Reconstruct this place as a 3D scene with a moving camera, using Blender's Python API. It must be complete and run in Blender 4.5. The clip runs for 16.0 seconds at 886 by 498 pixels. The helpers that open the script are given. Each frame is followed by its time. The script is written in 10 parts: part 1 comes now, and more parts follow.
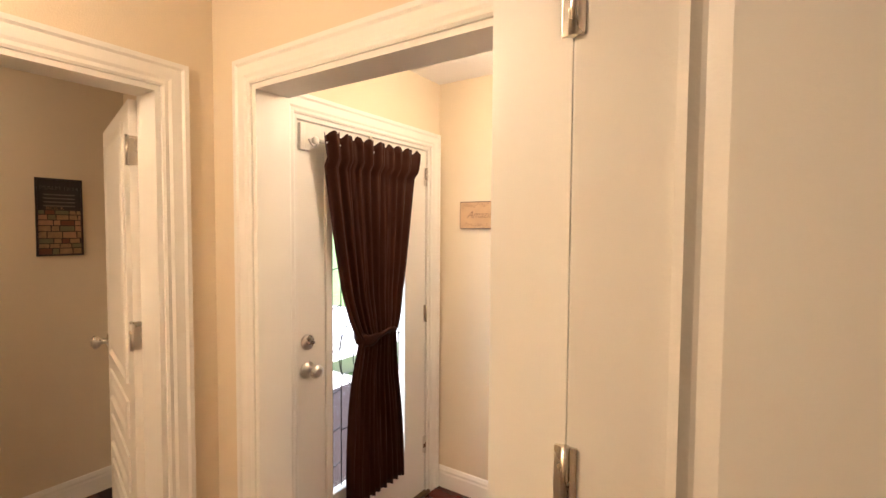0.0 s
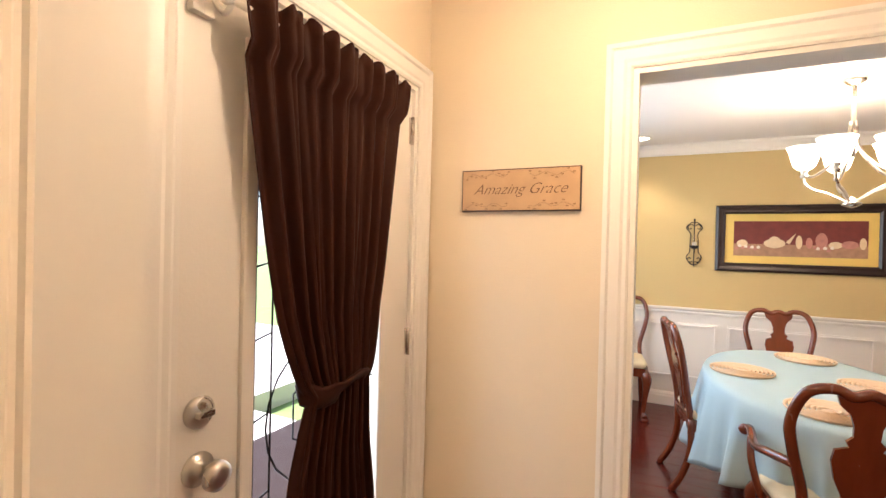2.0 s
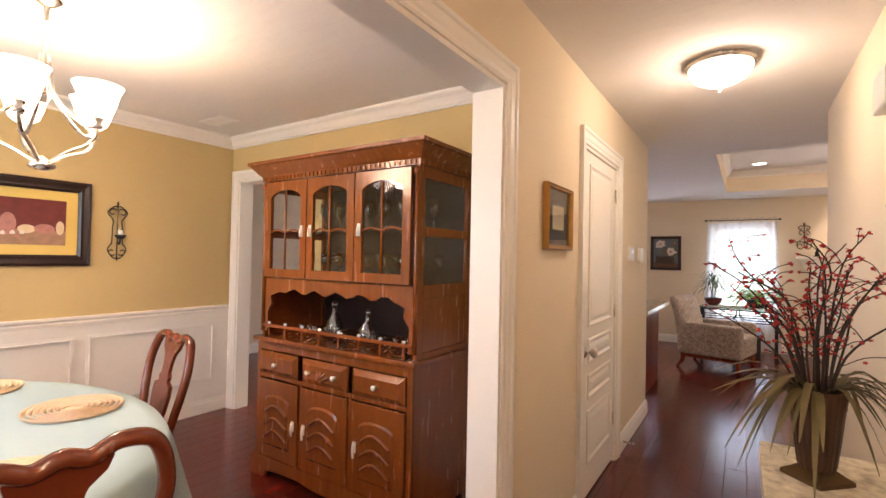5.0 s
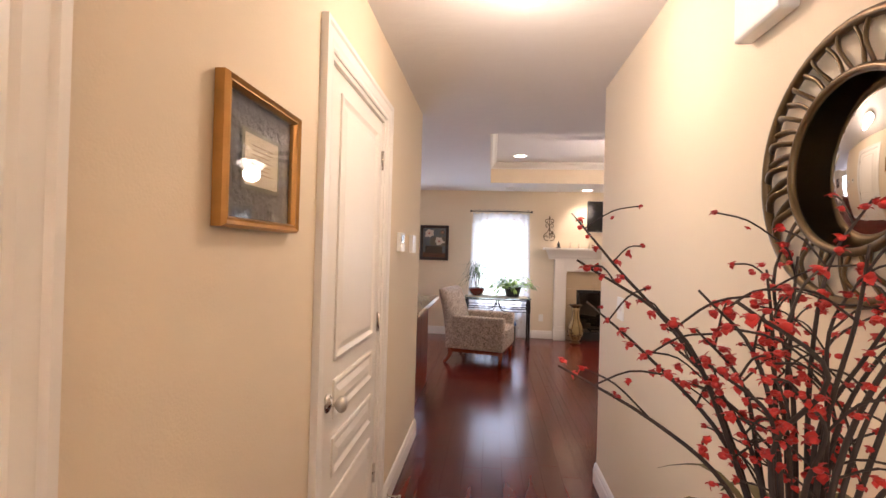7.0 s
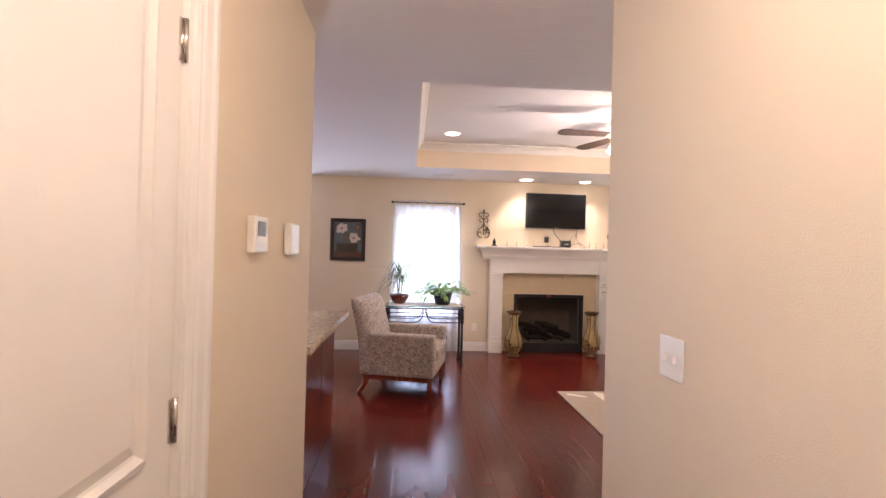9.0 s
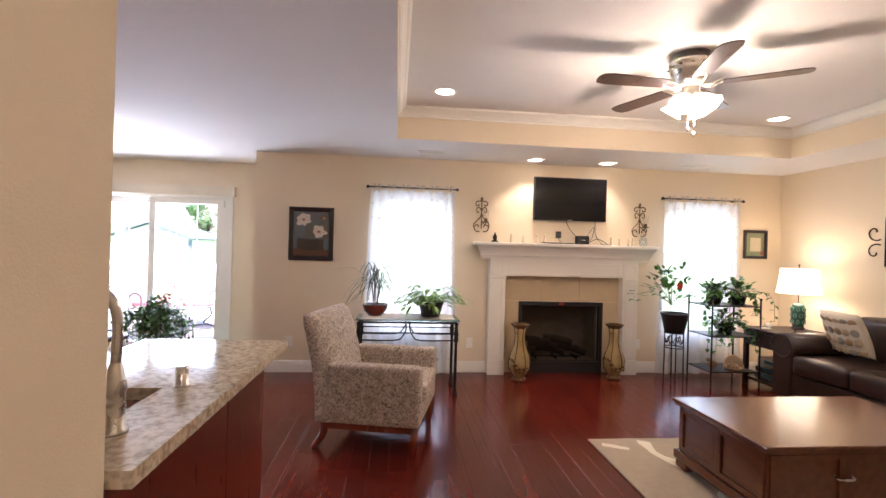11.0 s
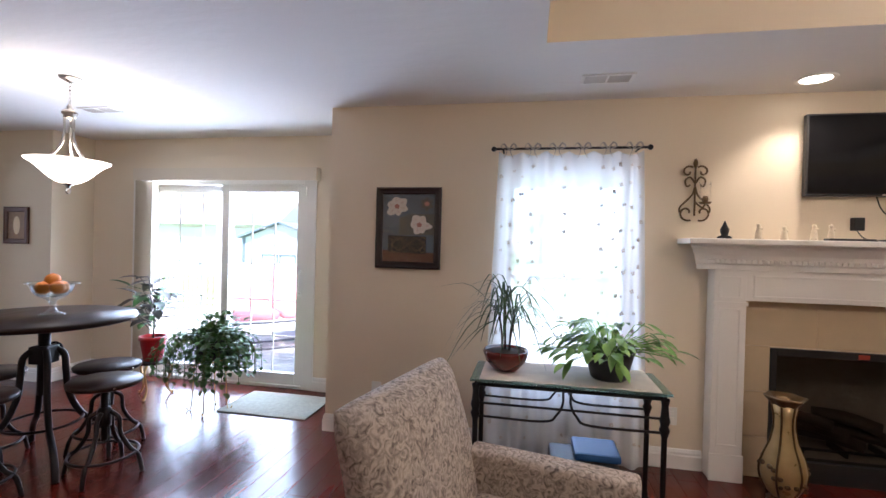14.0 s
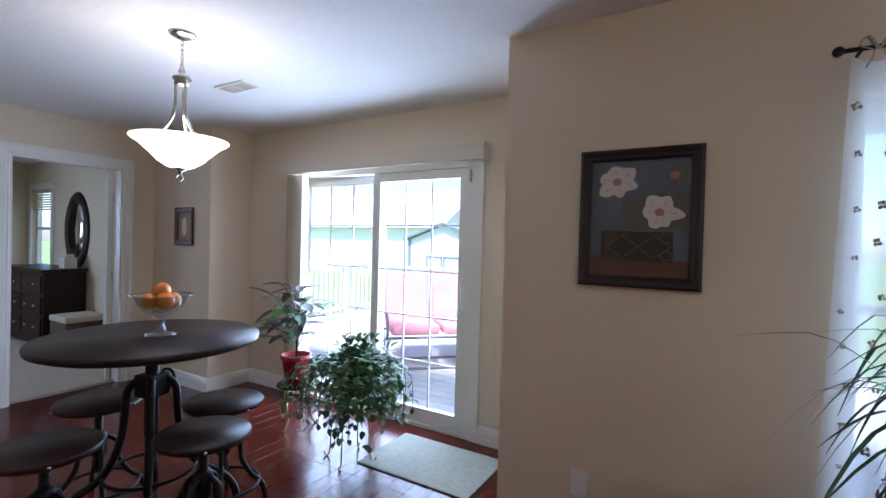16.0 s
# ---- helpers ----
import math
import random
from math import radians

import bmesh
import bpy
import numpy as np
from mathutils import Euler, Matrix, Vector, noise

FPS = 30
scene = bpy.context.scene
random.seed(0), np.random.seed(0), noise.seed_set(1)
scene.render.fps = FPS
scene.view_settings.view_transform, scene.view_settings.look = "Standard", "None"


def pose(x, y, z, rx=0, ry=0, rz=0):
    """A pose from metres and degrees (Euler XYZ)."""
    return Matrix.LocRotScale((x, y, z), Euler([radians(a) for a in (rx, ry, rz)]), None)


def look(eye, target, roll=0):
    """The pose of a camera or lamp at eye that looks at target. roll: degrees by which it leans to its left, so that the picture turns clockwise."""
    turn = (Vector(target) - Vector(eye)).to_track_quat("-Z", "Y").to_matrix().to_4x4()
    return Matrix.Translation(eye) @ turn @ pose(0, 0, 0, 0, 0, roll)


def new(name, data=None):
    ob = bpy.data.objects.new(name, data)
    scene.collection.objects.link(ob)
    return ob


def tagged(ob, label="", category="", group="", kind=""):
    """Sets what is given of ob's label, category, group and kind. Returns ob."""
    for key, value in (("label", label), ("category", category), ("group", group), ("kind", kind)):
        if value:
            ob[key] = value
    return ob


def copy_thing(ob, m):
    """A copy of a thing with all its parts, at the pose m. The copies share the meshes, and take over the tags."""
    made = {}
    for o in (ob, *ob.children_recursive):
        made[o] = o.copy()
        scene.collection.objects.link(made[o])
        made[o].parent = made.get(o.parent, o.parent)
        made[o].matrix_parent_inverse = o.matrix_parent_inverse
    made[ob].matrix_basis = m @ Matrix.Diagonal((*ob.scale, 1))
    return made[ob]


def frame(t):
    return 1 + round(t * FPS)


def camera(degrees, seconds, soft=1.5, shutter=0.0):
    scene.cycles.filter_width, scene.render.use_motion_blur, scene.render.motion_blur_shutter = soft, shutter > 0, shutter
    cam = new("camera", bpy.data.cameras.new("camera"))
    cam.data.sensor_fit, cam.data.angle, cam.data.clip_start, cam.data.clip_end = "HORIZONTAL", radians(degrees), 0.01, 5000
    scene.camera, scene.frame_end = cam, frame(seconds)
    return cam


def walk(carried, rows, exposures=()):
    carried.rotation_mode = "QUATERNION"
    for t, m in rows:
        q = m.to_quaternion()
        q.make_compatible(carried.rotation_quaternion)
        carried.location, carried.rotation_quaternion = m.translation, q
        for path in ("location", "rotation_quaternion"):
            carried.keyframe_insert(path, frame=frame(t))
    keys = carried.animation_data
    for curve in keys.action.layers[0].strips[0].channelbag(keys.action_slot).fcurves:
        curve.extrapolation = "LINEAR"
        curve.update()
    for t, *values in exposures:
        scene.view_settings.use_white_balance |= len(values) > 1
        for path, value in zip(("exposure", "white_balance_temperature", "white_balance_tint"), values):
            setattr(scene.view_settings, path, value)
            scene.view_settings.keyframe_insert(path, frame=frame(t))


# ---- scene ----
cam = camera(88.0, 16.0)
PATH = [
    (0, (0.756, 0.619, 1.584), (-0.346, 2.286, 1.494), 0.4),
    (0.5, (0.589, 0.784, 1.565), (-0.541, 2.432, 1.477), 0.5),
    (1, (0.458, 0.994, 1.525), (-0.685, 2.634, 1.455), 0.2),
    (1.5, (0.227, 1.127, 1.457), (-0.846, 2.815, 1.442), 0.9),
    (2, (0.057, 1.282, 1.451), (-0.802, 3.088, 1.435), 1.4),
    (2.5, (-0.018, 1.471, 1.439), (-0.564, 3.396, 1.429), 1.2),
    (3, (-0.027, 1.652, 1.44), (-0.196, 3.645, 1.438), 1.2),
    (3.5, (-0.012, 1.792, 1.439), (0.3, 3.767, 1.447), 1.4),
    (4, (0.028, 1.951, 1.392), (0.965, 3.717, 1.425), 1.2),
    (4.5, (0.14, 2.06, 1.379), (1.497, 3.529, 1.418), 1.1),
    (5, (0.355, 2.163, 1.393), (2.024, 3.265, 1.43), 1.1),
    (5.2, (0.433, 2.199, 1.39), (2.173, 3.185, 1.425), 1.0),
    (7.3, (1.662, 2.411, 1.411), (3.657, 2.544, 1.422), 1.7),
    (7.5, (1.778, 2.428, 1.42), (3.775, 2.525, 1.433), 1.7),
    (8, (2.096, 2.441, 1.409), (4.096, 2.478, 1.42), 1.7),
    (8.5, (2.41, 2.442, 1.418), (4.409, 2.382, 1.428), 1.7),
    (8.7, (2.527, 2.442, 1.416), (4.525, 2.341, 1.429), 1.5),
    (10.8, (3.876, 2.396, 1.409), (5.865, 2.194, 1.411), 1.7),
    (11, (3.996, 2.381, 1.41), (5.986, 2.182, 1.412), 1.6),
    (11.5, (4.326, 2.315, 1.418), (6.319, 2.153, 1.42), 1.6),
    (12, (4.636, 2.327, 1.421), (6.634, 2.245, 1.419), 1.6),
    (12.5, (4.97, 2.361, 1.424), (6.97, 2.339, 1.421), 1.6),
    (13, (5.323, 2.356, 1.421), (7.321, 2.441, 1.411), 1.5),
    (13.5, (5.667, 2.394, 1.416), (7.653, 2.627, 1.408), 1.5),
    (14, (6.0, 2.463, 1.425), (7.965, 2.835, 1.409), 1.5),
    (14.5, (6.318, 2.527, 1.429), (8.238, 3.085, 1.412), 1.5),
    (15, (6.613, 2.646, 1.429), (8.44, 3.46, 1.408), 1.6),
    (15.5, (6.875, 2.843, 1.427), (8.641, 3.781, 1.406), 1.6),
    (16, (7.14, 3.052, 1.416), (8.859, 4.073, 1.391), 1.5),
]

EXPOSURES = [(0.0, 1.65, 6100, 13), (1.0, 1.55, 6200, 14), (2.5, 1.5, 6500, 19), (3.5, 1.4, 6700, 23), (5.0, 1.8, 6750, 24), (7.5, 2.1, 6150, 26), (8.5, 2.2, 6000, 28), (11.0, 2.0, 6250, 23), (12.5, 1.75, 6050, 22), (13.5, 1.65, 5850, 20), (14.5, 1.4, 5600, 18), (16.0, 1.05, 5300, 16)]
walk(cam, [(t, look(eye, target, roll)) for t, eye, target, roll in PATH], EXPOSURES)

# ---- light ----
world = bpy.data.worlds.new("sky")
scene.world = world
world.use_nodes = True
wn, wl = world.node_tree.nodes, world.node_tree.links
sky = wn.new("ShaderNodeTexSky")
sky.sky_type = "NISHITA"
sky.sun_disc = False
sky.sun_elevation, sky.sun_rotation = radians(60), radians(250)
wl.new(sky.outputs[0], wn["Background"].inputs[0])
wn["Background"].inputs[1].default_value = 0.15


def sun_lamp(strength, elevation, azimuth):
    data = bpy.data.lights.new("sun", "SUN")
    data.energy, data.angle, data.color = strength, radians(12), (1, 0.96, 0.9)
    ob = new("sun", data)
    ob.matrix_world = pose(0, 0, 20, 90 - elevation, 0, azimuth)


def point_lamp(name, x, y, z, watts, color, radius=0.05):
    data = bpy.data.lights.new(name, "POINT")
    data.energy, data.color, data.shadow_soft_size = watts, color, radius
    new(name, data).location = (x, y, z)


def area_lamp(name, eye, target, w, h, watts, color):
    data = bpy.data.lights.new(name, "AREA")
    data.shape, data.size, data.size_y, data.energy, data.color = "RECTANGLE", w, h, watts, color
    new(name, data).matrix_world = look(eye, target)


def spot_lamp(name, x, y, z, watts, color, degrees=110):
    data = bpy.data.lights.new(name, "SPOT")
    data.energy, data.color, data.spot_size, data.spot_blend, data.shadow_soft_size = watts, color, radians(degrees), 0.6, 0.05
    new(name, data).location = (x, y, z)


WARM = (1.0, 0.75, 0.49)
SOFT = (1.0, 0.84, 0.64)
DAY = (0.72, 0.86, 1.0)
sun_lamp(5.0, 60, -70)
# lamps that the place has, with three added fills among them
CHANDELIER = (1.01, 4.58)
point_lamp("chandelier_light", CHANDELIER[0], CHANDELIER[1], 2.06, 22, WARM, 0.1)
point_lamp("hall_light", 3.12, 2.28, 2.27, 4.5, SOFT, 0.06)
point_lamp("foyer_light", -0.02, 2.28, 2.15, 7.2, WARM, 0.08)
# Unseen fills, added to brighten the side hall and its two rooms.
point_lamp("bedroom_hall_fill", -0.3, 0.2, 2.25, 13.5, WARM, 0.08)
point_lamp("study_fill", -1.9, 0.4, 2.2, 4.2, WARM, 0.08)
point_lamp("side_room_fill", 1.3, 0.2, 2.25, 1.2, WARM, 0.08)
point_lamp("fan_light", 6.85, 0.48, 2.29, 18, SOFT, 0.1)
point_lamp("pendant_light", 8.46, 5.40, 1.97, 2.1, SOFT, 0.1)
point_lamp("table_lamp_light", 8.62, -2.02, 1.2, 3.6, WARM, 0.06)
for k, (cx, cy, cz) in enumerate([(7.84, 2.015, 2.73), (8.02, -1.19, 2.73), (9.0, 0.87, 2.43), (9.0, 0.03, 2.43), (-0.14, 5.71, 2.43), (4.6, 5.0, 2.43), (6.2, 5.0, 2.43)]):
    spot_lamp("can_light", cx, cy, cz - 0.01, 46 if k > 4 else 11, SOFT)
# daylight in the openings; the bedroom one is an added fill
area_lamp("slider_daylight", (10.3, 5.4, 1.1), (9.0, 5.2, 0.9), 1.8, 2.0, 54, DAY)
area_lamp("window_daylight", (9.42, 2.215, 1.2), (8.0, 2.2, 1.0), 0.8, 1.5, 5, DAY)
area_lamp("window_daylight_south", (9.42, -1.23, 1.2), (8.0, -1.2, 1.0), 0.8, 1.5, 5, DAY)
area_lamp("front_door_daylight", (-1.0, 2.42, 1.1), (0.5, 2.4, 0.9), 0.5, 1.6, 5, DAY)
area_lamp("dining_window_daylight", (-0.9, 4.5, 1.4), (0.5, 4.5, 1.0), 1.5, 1.4, 14, DAY)
# Added fill inside the bedroom, away from its window.
area_lamp("bedroom_fill", (7.5, 10.9, 1.5), (8.5, 9.0, 0.5), 1.0, 1.2, 13, DAY)

# ---- materials ----


def mat(name, col, rough=0.5, metal=0.0, var=0.08, scale=6.0, bump=0.05, bscale=90.0, spec=0.5, coat=0.0, rvar=0.08, stretch=(1, 1, 1), rand=0.0, dark=None, darkness=0.0):
    """A painted or plain surface: mottled at a large scale, grained and bumped at a small one."""
    m = bpy.data.materials.new(name)
    m.use_nodes = True
    n, l = m.node_tree.nodes, m.node_tree.links
    b = n["Principled BSDF"]
    tc = n.new("ShaderNodeTexCoord")
    mp = n.new("ShaderNodeMapping")
    mp.inputs["Scale"].default_value = stretch
    l.new(tc.outputs["Object"], mp.inputs[0])
    n1 = n.new("ShaderNodeTexNoise")
    n1.inputs["Scale"].default_value, n1.inputs["Detail"].default_value = scale, 5
    l.new(mp.outputs[0], n1.inputs[0])
    mix = n.new("ShaderNodeMix")
    mix.data_type = "RGBA"
    lo = [max(0, c * (1 - var)) for c in col] if dark is None else list(dark)
    mix.inputs[6].default_value = (*lo, 1)
    mix.inputs[7].default_value = (*[min(1, c * (1 + var)) for c in col], 1)
    if dark is None:
        l.new(n1.outputs[0], mix.inputs[0])
    else:
        ramp = n.new("ShaderNodeValToRGB")
        ramp.color_ramp.elements[0].position, ramp.color_ramp.elements[1].position = 0.5 - 0.25 + darkness, 0.5 + 0.15 + darkness
        l.new(n1.outputs[0], ramp.inputs[0])
        l.new(ramp.outputs[0], mix.inputs[0])
    out = mix.outputs[2]
    if rand:
        oi = n.new("ShaderNodeObjectInfo")
        mr = n.new("ShaderNodeMapRange")
        mr.inputs[3].default_value, mr.inputs[4].default_value = 1 - rand, 1 + rand
        l.new(oi.outputs["Random"], mr.inputs[0])
        hv = n.new("ShaderNodeHueSaturation")
        l.new(mr.outputs[0], hv.inputs["Value"])
        l.new(out, hv.inputs["Color"])
        out = hv.outputs[0]
    l.new(out, b.inputs["Base Color"])
    n2 = n.new("ShaderNodeTexNoise")
    n2.inputs["Scale"].default_value, n2.inputs["Detail"].default_value = bscale, 3
    l.new(mp.outputs[0], n2.inputs[0])
    bp = n.new("ShaderNodeBump")
    bp.inputs["Strength"].default_value, bp.inputs["Distance"].default_value = bump, 0.01
    l.new(n2.outputs[0], bp.inputs["Height"])
    l.new(bp.outputs[0], b.inputs["Normal"])
    rr = n.new("ShaderNodeMapRange")
    rr.inputs[3].default_value, rr.inputs[4].default_value = max(0.02, rough - rvar), min(1, rough + rvar)
    l.new(n1.outputs[0], rr.inputs[0])
    l.new(rr.outputs[0], b.inputs["Roughness"])
    b.inputs["Metallic"].default_value = metal
    b.inputs["Specular IOR Level"].default_value = spec
    b.inputs["Coat Weight"].default_value = coat
    b.inputs["Coat Roughness"].default_value = 0.12
    return m


def glow(name, col, strength, rough=0.4):
    m = mat(name, (0.9, 0.88, 0.82), rough, bump=0.0)
    b = m.node_tree.nodes["Principled BSDF"]
    b.inputs["Emission Color"].default_value = (*col, 1)
    b.inputs["Emission Strength"].default_value = strength
    return m


def glass(name, col=(1, 1, 1), rough=0.0, gloss=0.035):
    """Thin clear glass: mostly see-through with a gloss."""
    m = bpy.data.materials.new(name)
    m.use_nodes = True
    n, l = m.node_tree.nodes, m.node_tree.links
    n.remove(n["Principled BSDF"])
    t, g, mx = n.new("ShaderNodeBsdfTransparent"), n.new("ShaderNodeBsdfGlossy"), n.new("ShaderNodeMixShader")
    lw, pw, ad = n.new("ShaderNodeLayerWeight"), n.new("ShaderNodeMath"), n.new("ShaderNodeMath")
    lw.inputs[0].default_value = 0.5
    pw.operation, pw.inputs[1].default_value = "POWER", 4
    ad.operation, ad.inputs[1].default_value, ad.inputs[2].default_value = "MULTIPLY_ADD", 0.6, gloss
    l.new(lw.outputs["Facing"], pw.inputs[0])
    l.new(pw.outputs[0], ad.inputs[0])
    t.inputs[0].default_value = (*col, 1)
    g.inputs["Roughness"].default_value = rough
    l.new(ad.outputs[0], mx.inputs[0])
    l.new(t.outputs[0], mx.inputs[1])
    l.new(g.outputs[0], mx.inputs[2])
    l.new(mx.outputs[0], n["Material Output"].inputs[0])
    return m


def sheer(name, col, through_part):
    """Thin cloth: part see-through, part glowing with the light behind it."""
    m = bpy.data.materials.new(name)
    m.use_nodes = True
    n, l = m.node_tree.nodes, m.node_tree.links
    n.remove(n["Principled BSDF"])
    t, d, s2 = n.new("ShaderNodeBsdfTransparent"), n.new("ShaderNodeBsdfDiffuse"), n.new("ShaderNodeBsdfTranslucent")
    a, b = n.new("ShaderNodeMixShader"), n.new("ShaderNodeMixShader")
    d.inputs[0].default_value = (*col, 1)
    s2.inputs[0].default_value = (*col, 1)
    a.inputs[0].default_value = 0.6
    b.inputs[0].default_value = 1 - through_part
    l.new(d.outputs[0], a.inputs[1])
    l.new(s2.outputs[0], a.inputs[2])
    l.new(t.outputs[0], b.inputs[1])
    l.new(a.outputs[0], b.inputs[2])
    l.new(b.outputs[0], n["Material Output"].inputs[0])
    return m


CREAM = mat("cream wall paint", (0.73, 0.62, 0.46), 0.75, var=0.03, scale=1.5, bump=0.12, bscale=220)
GOLD = mat("gold tan wall paint", (0.56, 0.42, 0.19), 0.75, var=0.03, scale=1.5, bump=0.12, bscale=220)
CEIL = mat("brushed white ceiling paint", (0.78, 0.75, 0.72), 0.85, var=0.03, scale=2.0, bump=0.35, bscale=14, stretch=(1, 0.4, 1))
WHITE = mat("white trim paint", (0.8, 0.77, 0.71), 0.38, var=0.02, scale=4, bump=0.03, bscale=120)
DOORW = mat("white door paint", (0.79, 0.75, 0.68), 0.45, var=0.02, scale=4, bump=0.05, bscale=160)
FLOORW = mat("dark cherry plank wood", (0.088, 0.009, 0.0048), 0.2, var=0.5, scale=3.0, bump=0.1, bscale=9, stretch=(0.6, 3.5, 1), rand=0.2, spec=0.5, rvar=0.05)
SUBFLOOR = mat("dark plank joint", (0.02, 0.006, 0.004), 0.7)
CARPET = mat("beige bedroom carpet", (0.5, 0.42, 0.34), 0.95, var=0.15, scale=5, bump=0.6, bscale=250)
NICKEL = mat("brushed nickel", (0.62, 0.58, 0.52), 0.28, 1.0, bump=0.02)
BLACKM = mat("black wrought iron", (0.022, 0.02, 0.02), 0.45, 0.6, bump=0.1)
BRONZE = mat("antique bronze metal", (0.13, 0.085, 0.04), 0.4, 0.8, var=0.3, bump=0.1)
CHERRY = mat("cherry wood", (0.15, 0.032, 0.012), 0.25, var=0.35, scale=4, bump=0.04, bscale=40, stretch=(6, 6, 0.7), coat=0.3)
OAK = mat("honey oak wood", (0.195, 0.054, 0.011), 0.25, var=0.35, scale=5, bump=0.05, bscale=40, stretch=(7, 7, 0.8), coat=0.25)
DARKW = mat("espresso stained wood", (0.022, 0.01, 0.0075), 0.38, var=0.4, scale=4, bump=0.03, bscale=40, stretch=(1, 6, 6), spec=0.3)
COFFEEW = mat("brown mahogany wood", (0.12, 0.035, 0.013), 0.22, var=0.35, scale=4, bump=0.03, bscale=40, stretch=(1, 7, 7), coat=0.3)
CURTAINB = mat("dark brown satin curtain", (0.034, 0.0095, 0.0045), 0.6, spec=0.12, var=0.15, scale=10, bump=0.1, bscale=300)
GRANITE = mat("speckled beige granite", (0.62, 0.52, 0.38), 0.12, scale=45, dark=(0.2, 0.14, 0.09), darkness=-0.06, bump=0.0)
TILE = mat("beige stone tile", (0.55, 0.43, 0.27), 0.35, var=0.1, scale=6, bump=0.03)
SOOT = mat("black firebox metal", (0.012, 0.012, 0.012), 0.5, bump=0.1)
BRICKF = mat("grey firebox panel", (0.3, 0.27, 0.23), 0.8, var=0.3, scale=12, bump=0.3, bscale=30)
SCREEN = mat("black glass screen", (0.004, 0.004, 0.005), 0.08, bump=0.0)
BLACKP = mat("black plastic", (0.015, 0.015, 0.015), 0.4)
WHITEP = mat("white plastic", (0.78, 0.76, 0.7), 0.35, bump=0.0)
CLOTHB = mat("pale blue tablecloth", (0.36, 0.49, 0.53), 0.8, var=0.05, scale=5, bump=0.15, bscale=400)
STRAW = mat("woven straw", (0.68, 0.5, 0.33), 0.8, var=0.15, scale=40, bump=0.4, bscale=120)
SEATC = mat("cream damask cushion", (0.72, 0.6, 0.38), 0.7, var=0.08, scale=30, bump=0.15, bscale=150)
GLASS = glass("clear glass")
SHADEG = glow("frosted lit glass", (1.0, 0.88, 0.68), 1.7)
CANG = glow("lit can lens", (1.0, 0.88, 0.68), 4.0)
LEATHER = mat("dark brown leather", (0.028, 0.013, 0.009), 0.32, var=0.4, scale=6, bump=0.25, bscale=60, spec=0.6)
LACEC = mat("cream lace cloth", (0.66, 0.6, 0.46), 0.85, scale=28, dark=(0.3, 0.24, 0.16), darkness=-0.08, bump=0.5, bscale=60)
SHEER = sheer("white sheer curtain", (0.85, 0.88, 0.92), 0.42)
MIRROR = mat("mirror silver", (0.9, 0.9, 0.9), 0.02, 1.0, var=0.0, bump=0.0, rvar=0.0)

# ---- mesh helpers ----


def box(bm, x0, y0, z0, x1, y1, z1, m=None):
    vs = [bm.verts.new((x, y, z)) for z in (z0, z1) for x, y in ((x0, y0), (x1, y0), (x1, y1), (x0, y1))]
    for f in ((3, 2, 1, 0), (4, 5, 6, 7), (0, 1, 5, 4), (1, 2, 6, 5), (2, 3, 7, 6), (3, 0, 4, 7)):
        bm.faces.new([vs[i] for i in f])
    if m is not None:
        bmesh.ops.transform(bm, matrix=m, verts=vs)
    return vs


def bbox(bm, x0, y0, z0, x1, y1, z1, r=0.006, m=None, seg=2):
    """A box with rounded edges."""
    b2 = bmesh.new()
    box(b2, x0, y0, z0, x1, y1, z1)
    bmesh.ops.bevel(b2, geom=b2.edges[:], offset=r, segments=seg, affect="EDGES", profile=0.6)
    if m is not None:
        bmesh.ops.transform(b2, matrix=m, verts=b2.verts[:])
    merge(bm, b2)


def merge(bm, b2, m=None):
    if m is not None:
        bmesh.ops.transform(b2, matrix=m, verts=b2.verts[:])
    mp = {v: bm.verts.new(v.co) for v in b2.verts}
    for f in b2.faces:
        g = bm.faces.new([mp[v] for v in f.verts])
        g.smooth = f.smooth
    b2.free()


def lathe(bm, prof, cx=0, cy=0, cz=0, seg=24, smooth=True, squash=1.0, wave=0.0, waves=0):
    """Turns a profile of (radius, height) about the upright axis."""
    rings = []
    for r, z in prof:
        if r < 1e-5:
            rings.append([bm.verts.new((cx, cy, cz + z))])
        else:
            rings.append([bm.verts.new((cx + r * (1 + wave * math.cos(waves * a)) * math.cos(a), cy + squash * r * (1 + wave * math.cos(waves * a)) * math.sin(a), cz + z)) for a in (2 * math.pi * i / seg for i in range(seg))])
    for a, b in zip(rings, rings[1:]):
        for i in range(seg):
            j = (i + 1) % seg
            q = [a[i % len(a)], a[j % len(a)], b[j % len(b)], b[i % len(b)]]
            q = list(dict.fromkeys(q))
            if len(q) > 2:
                bm.faces.new(q).smooth = smooth
    return bm


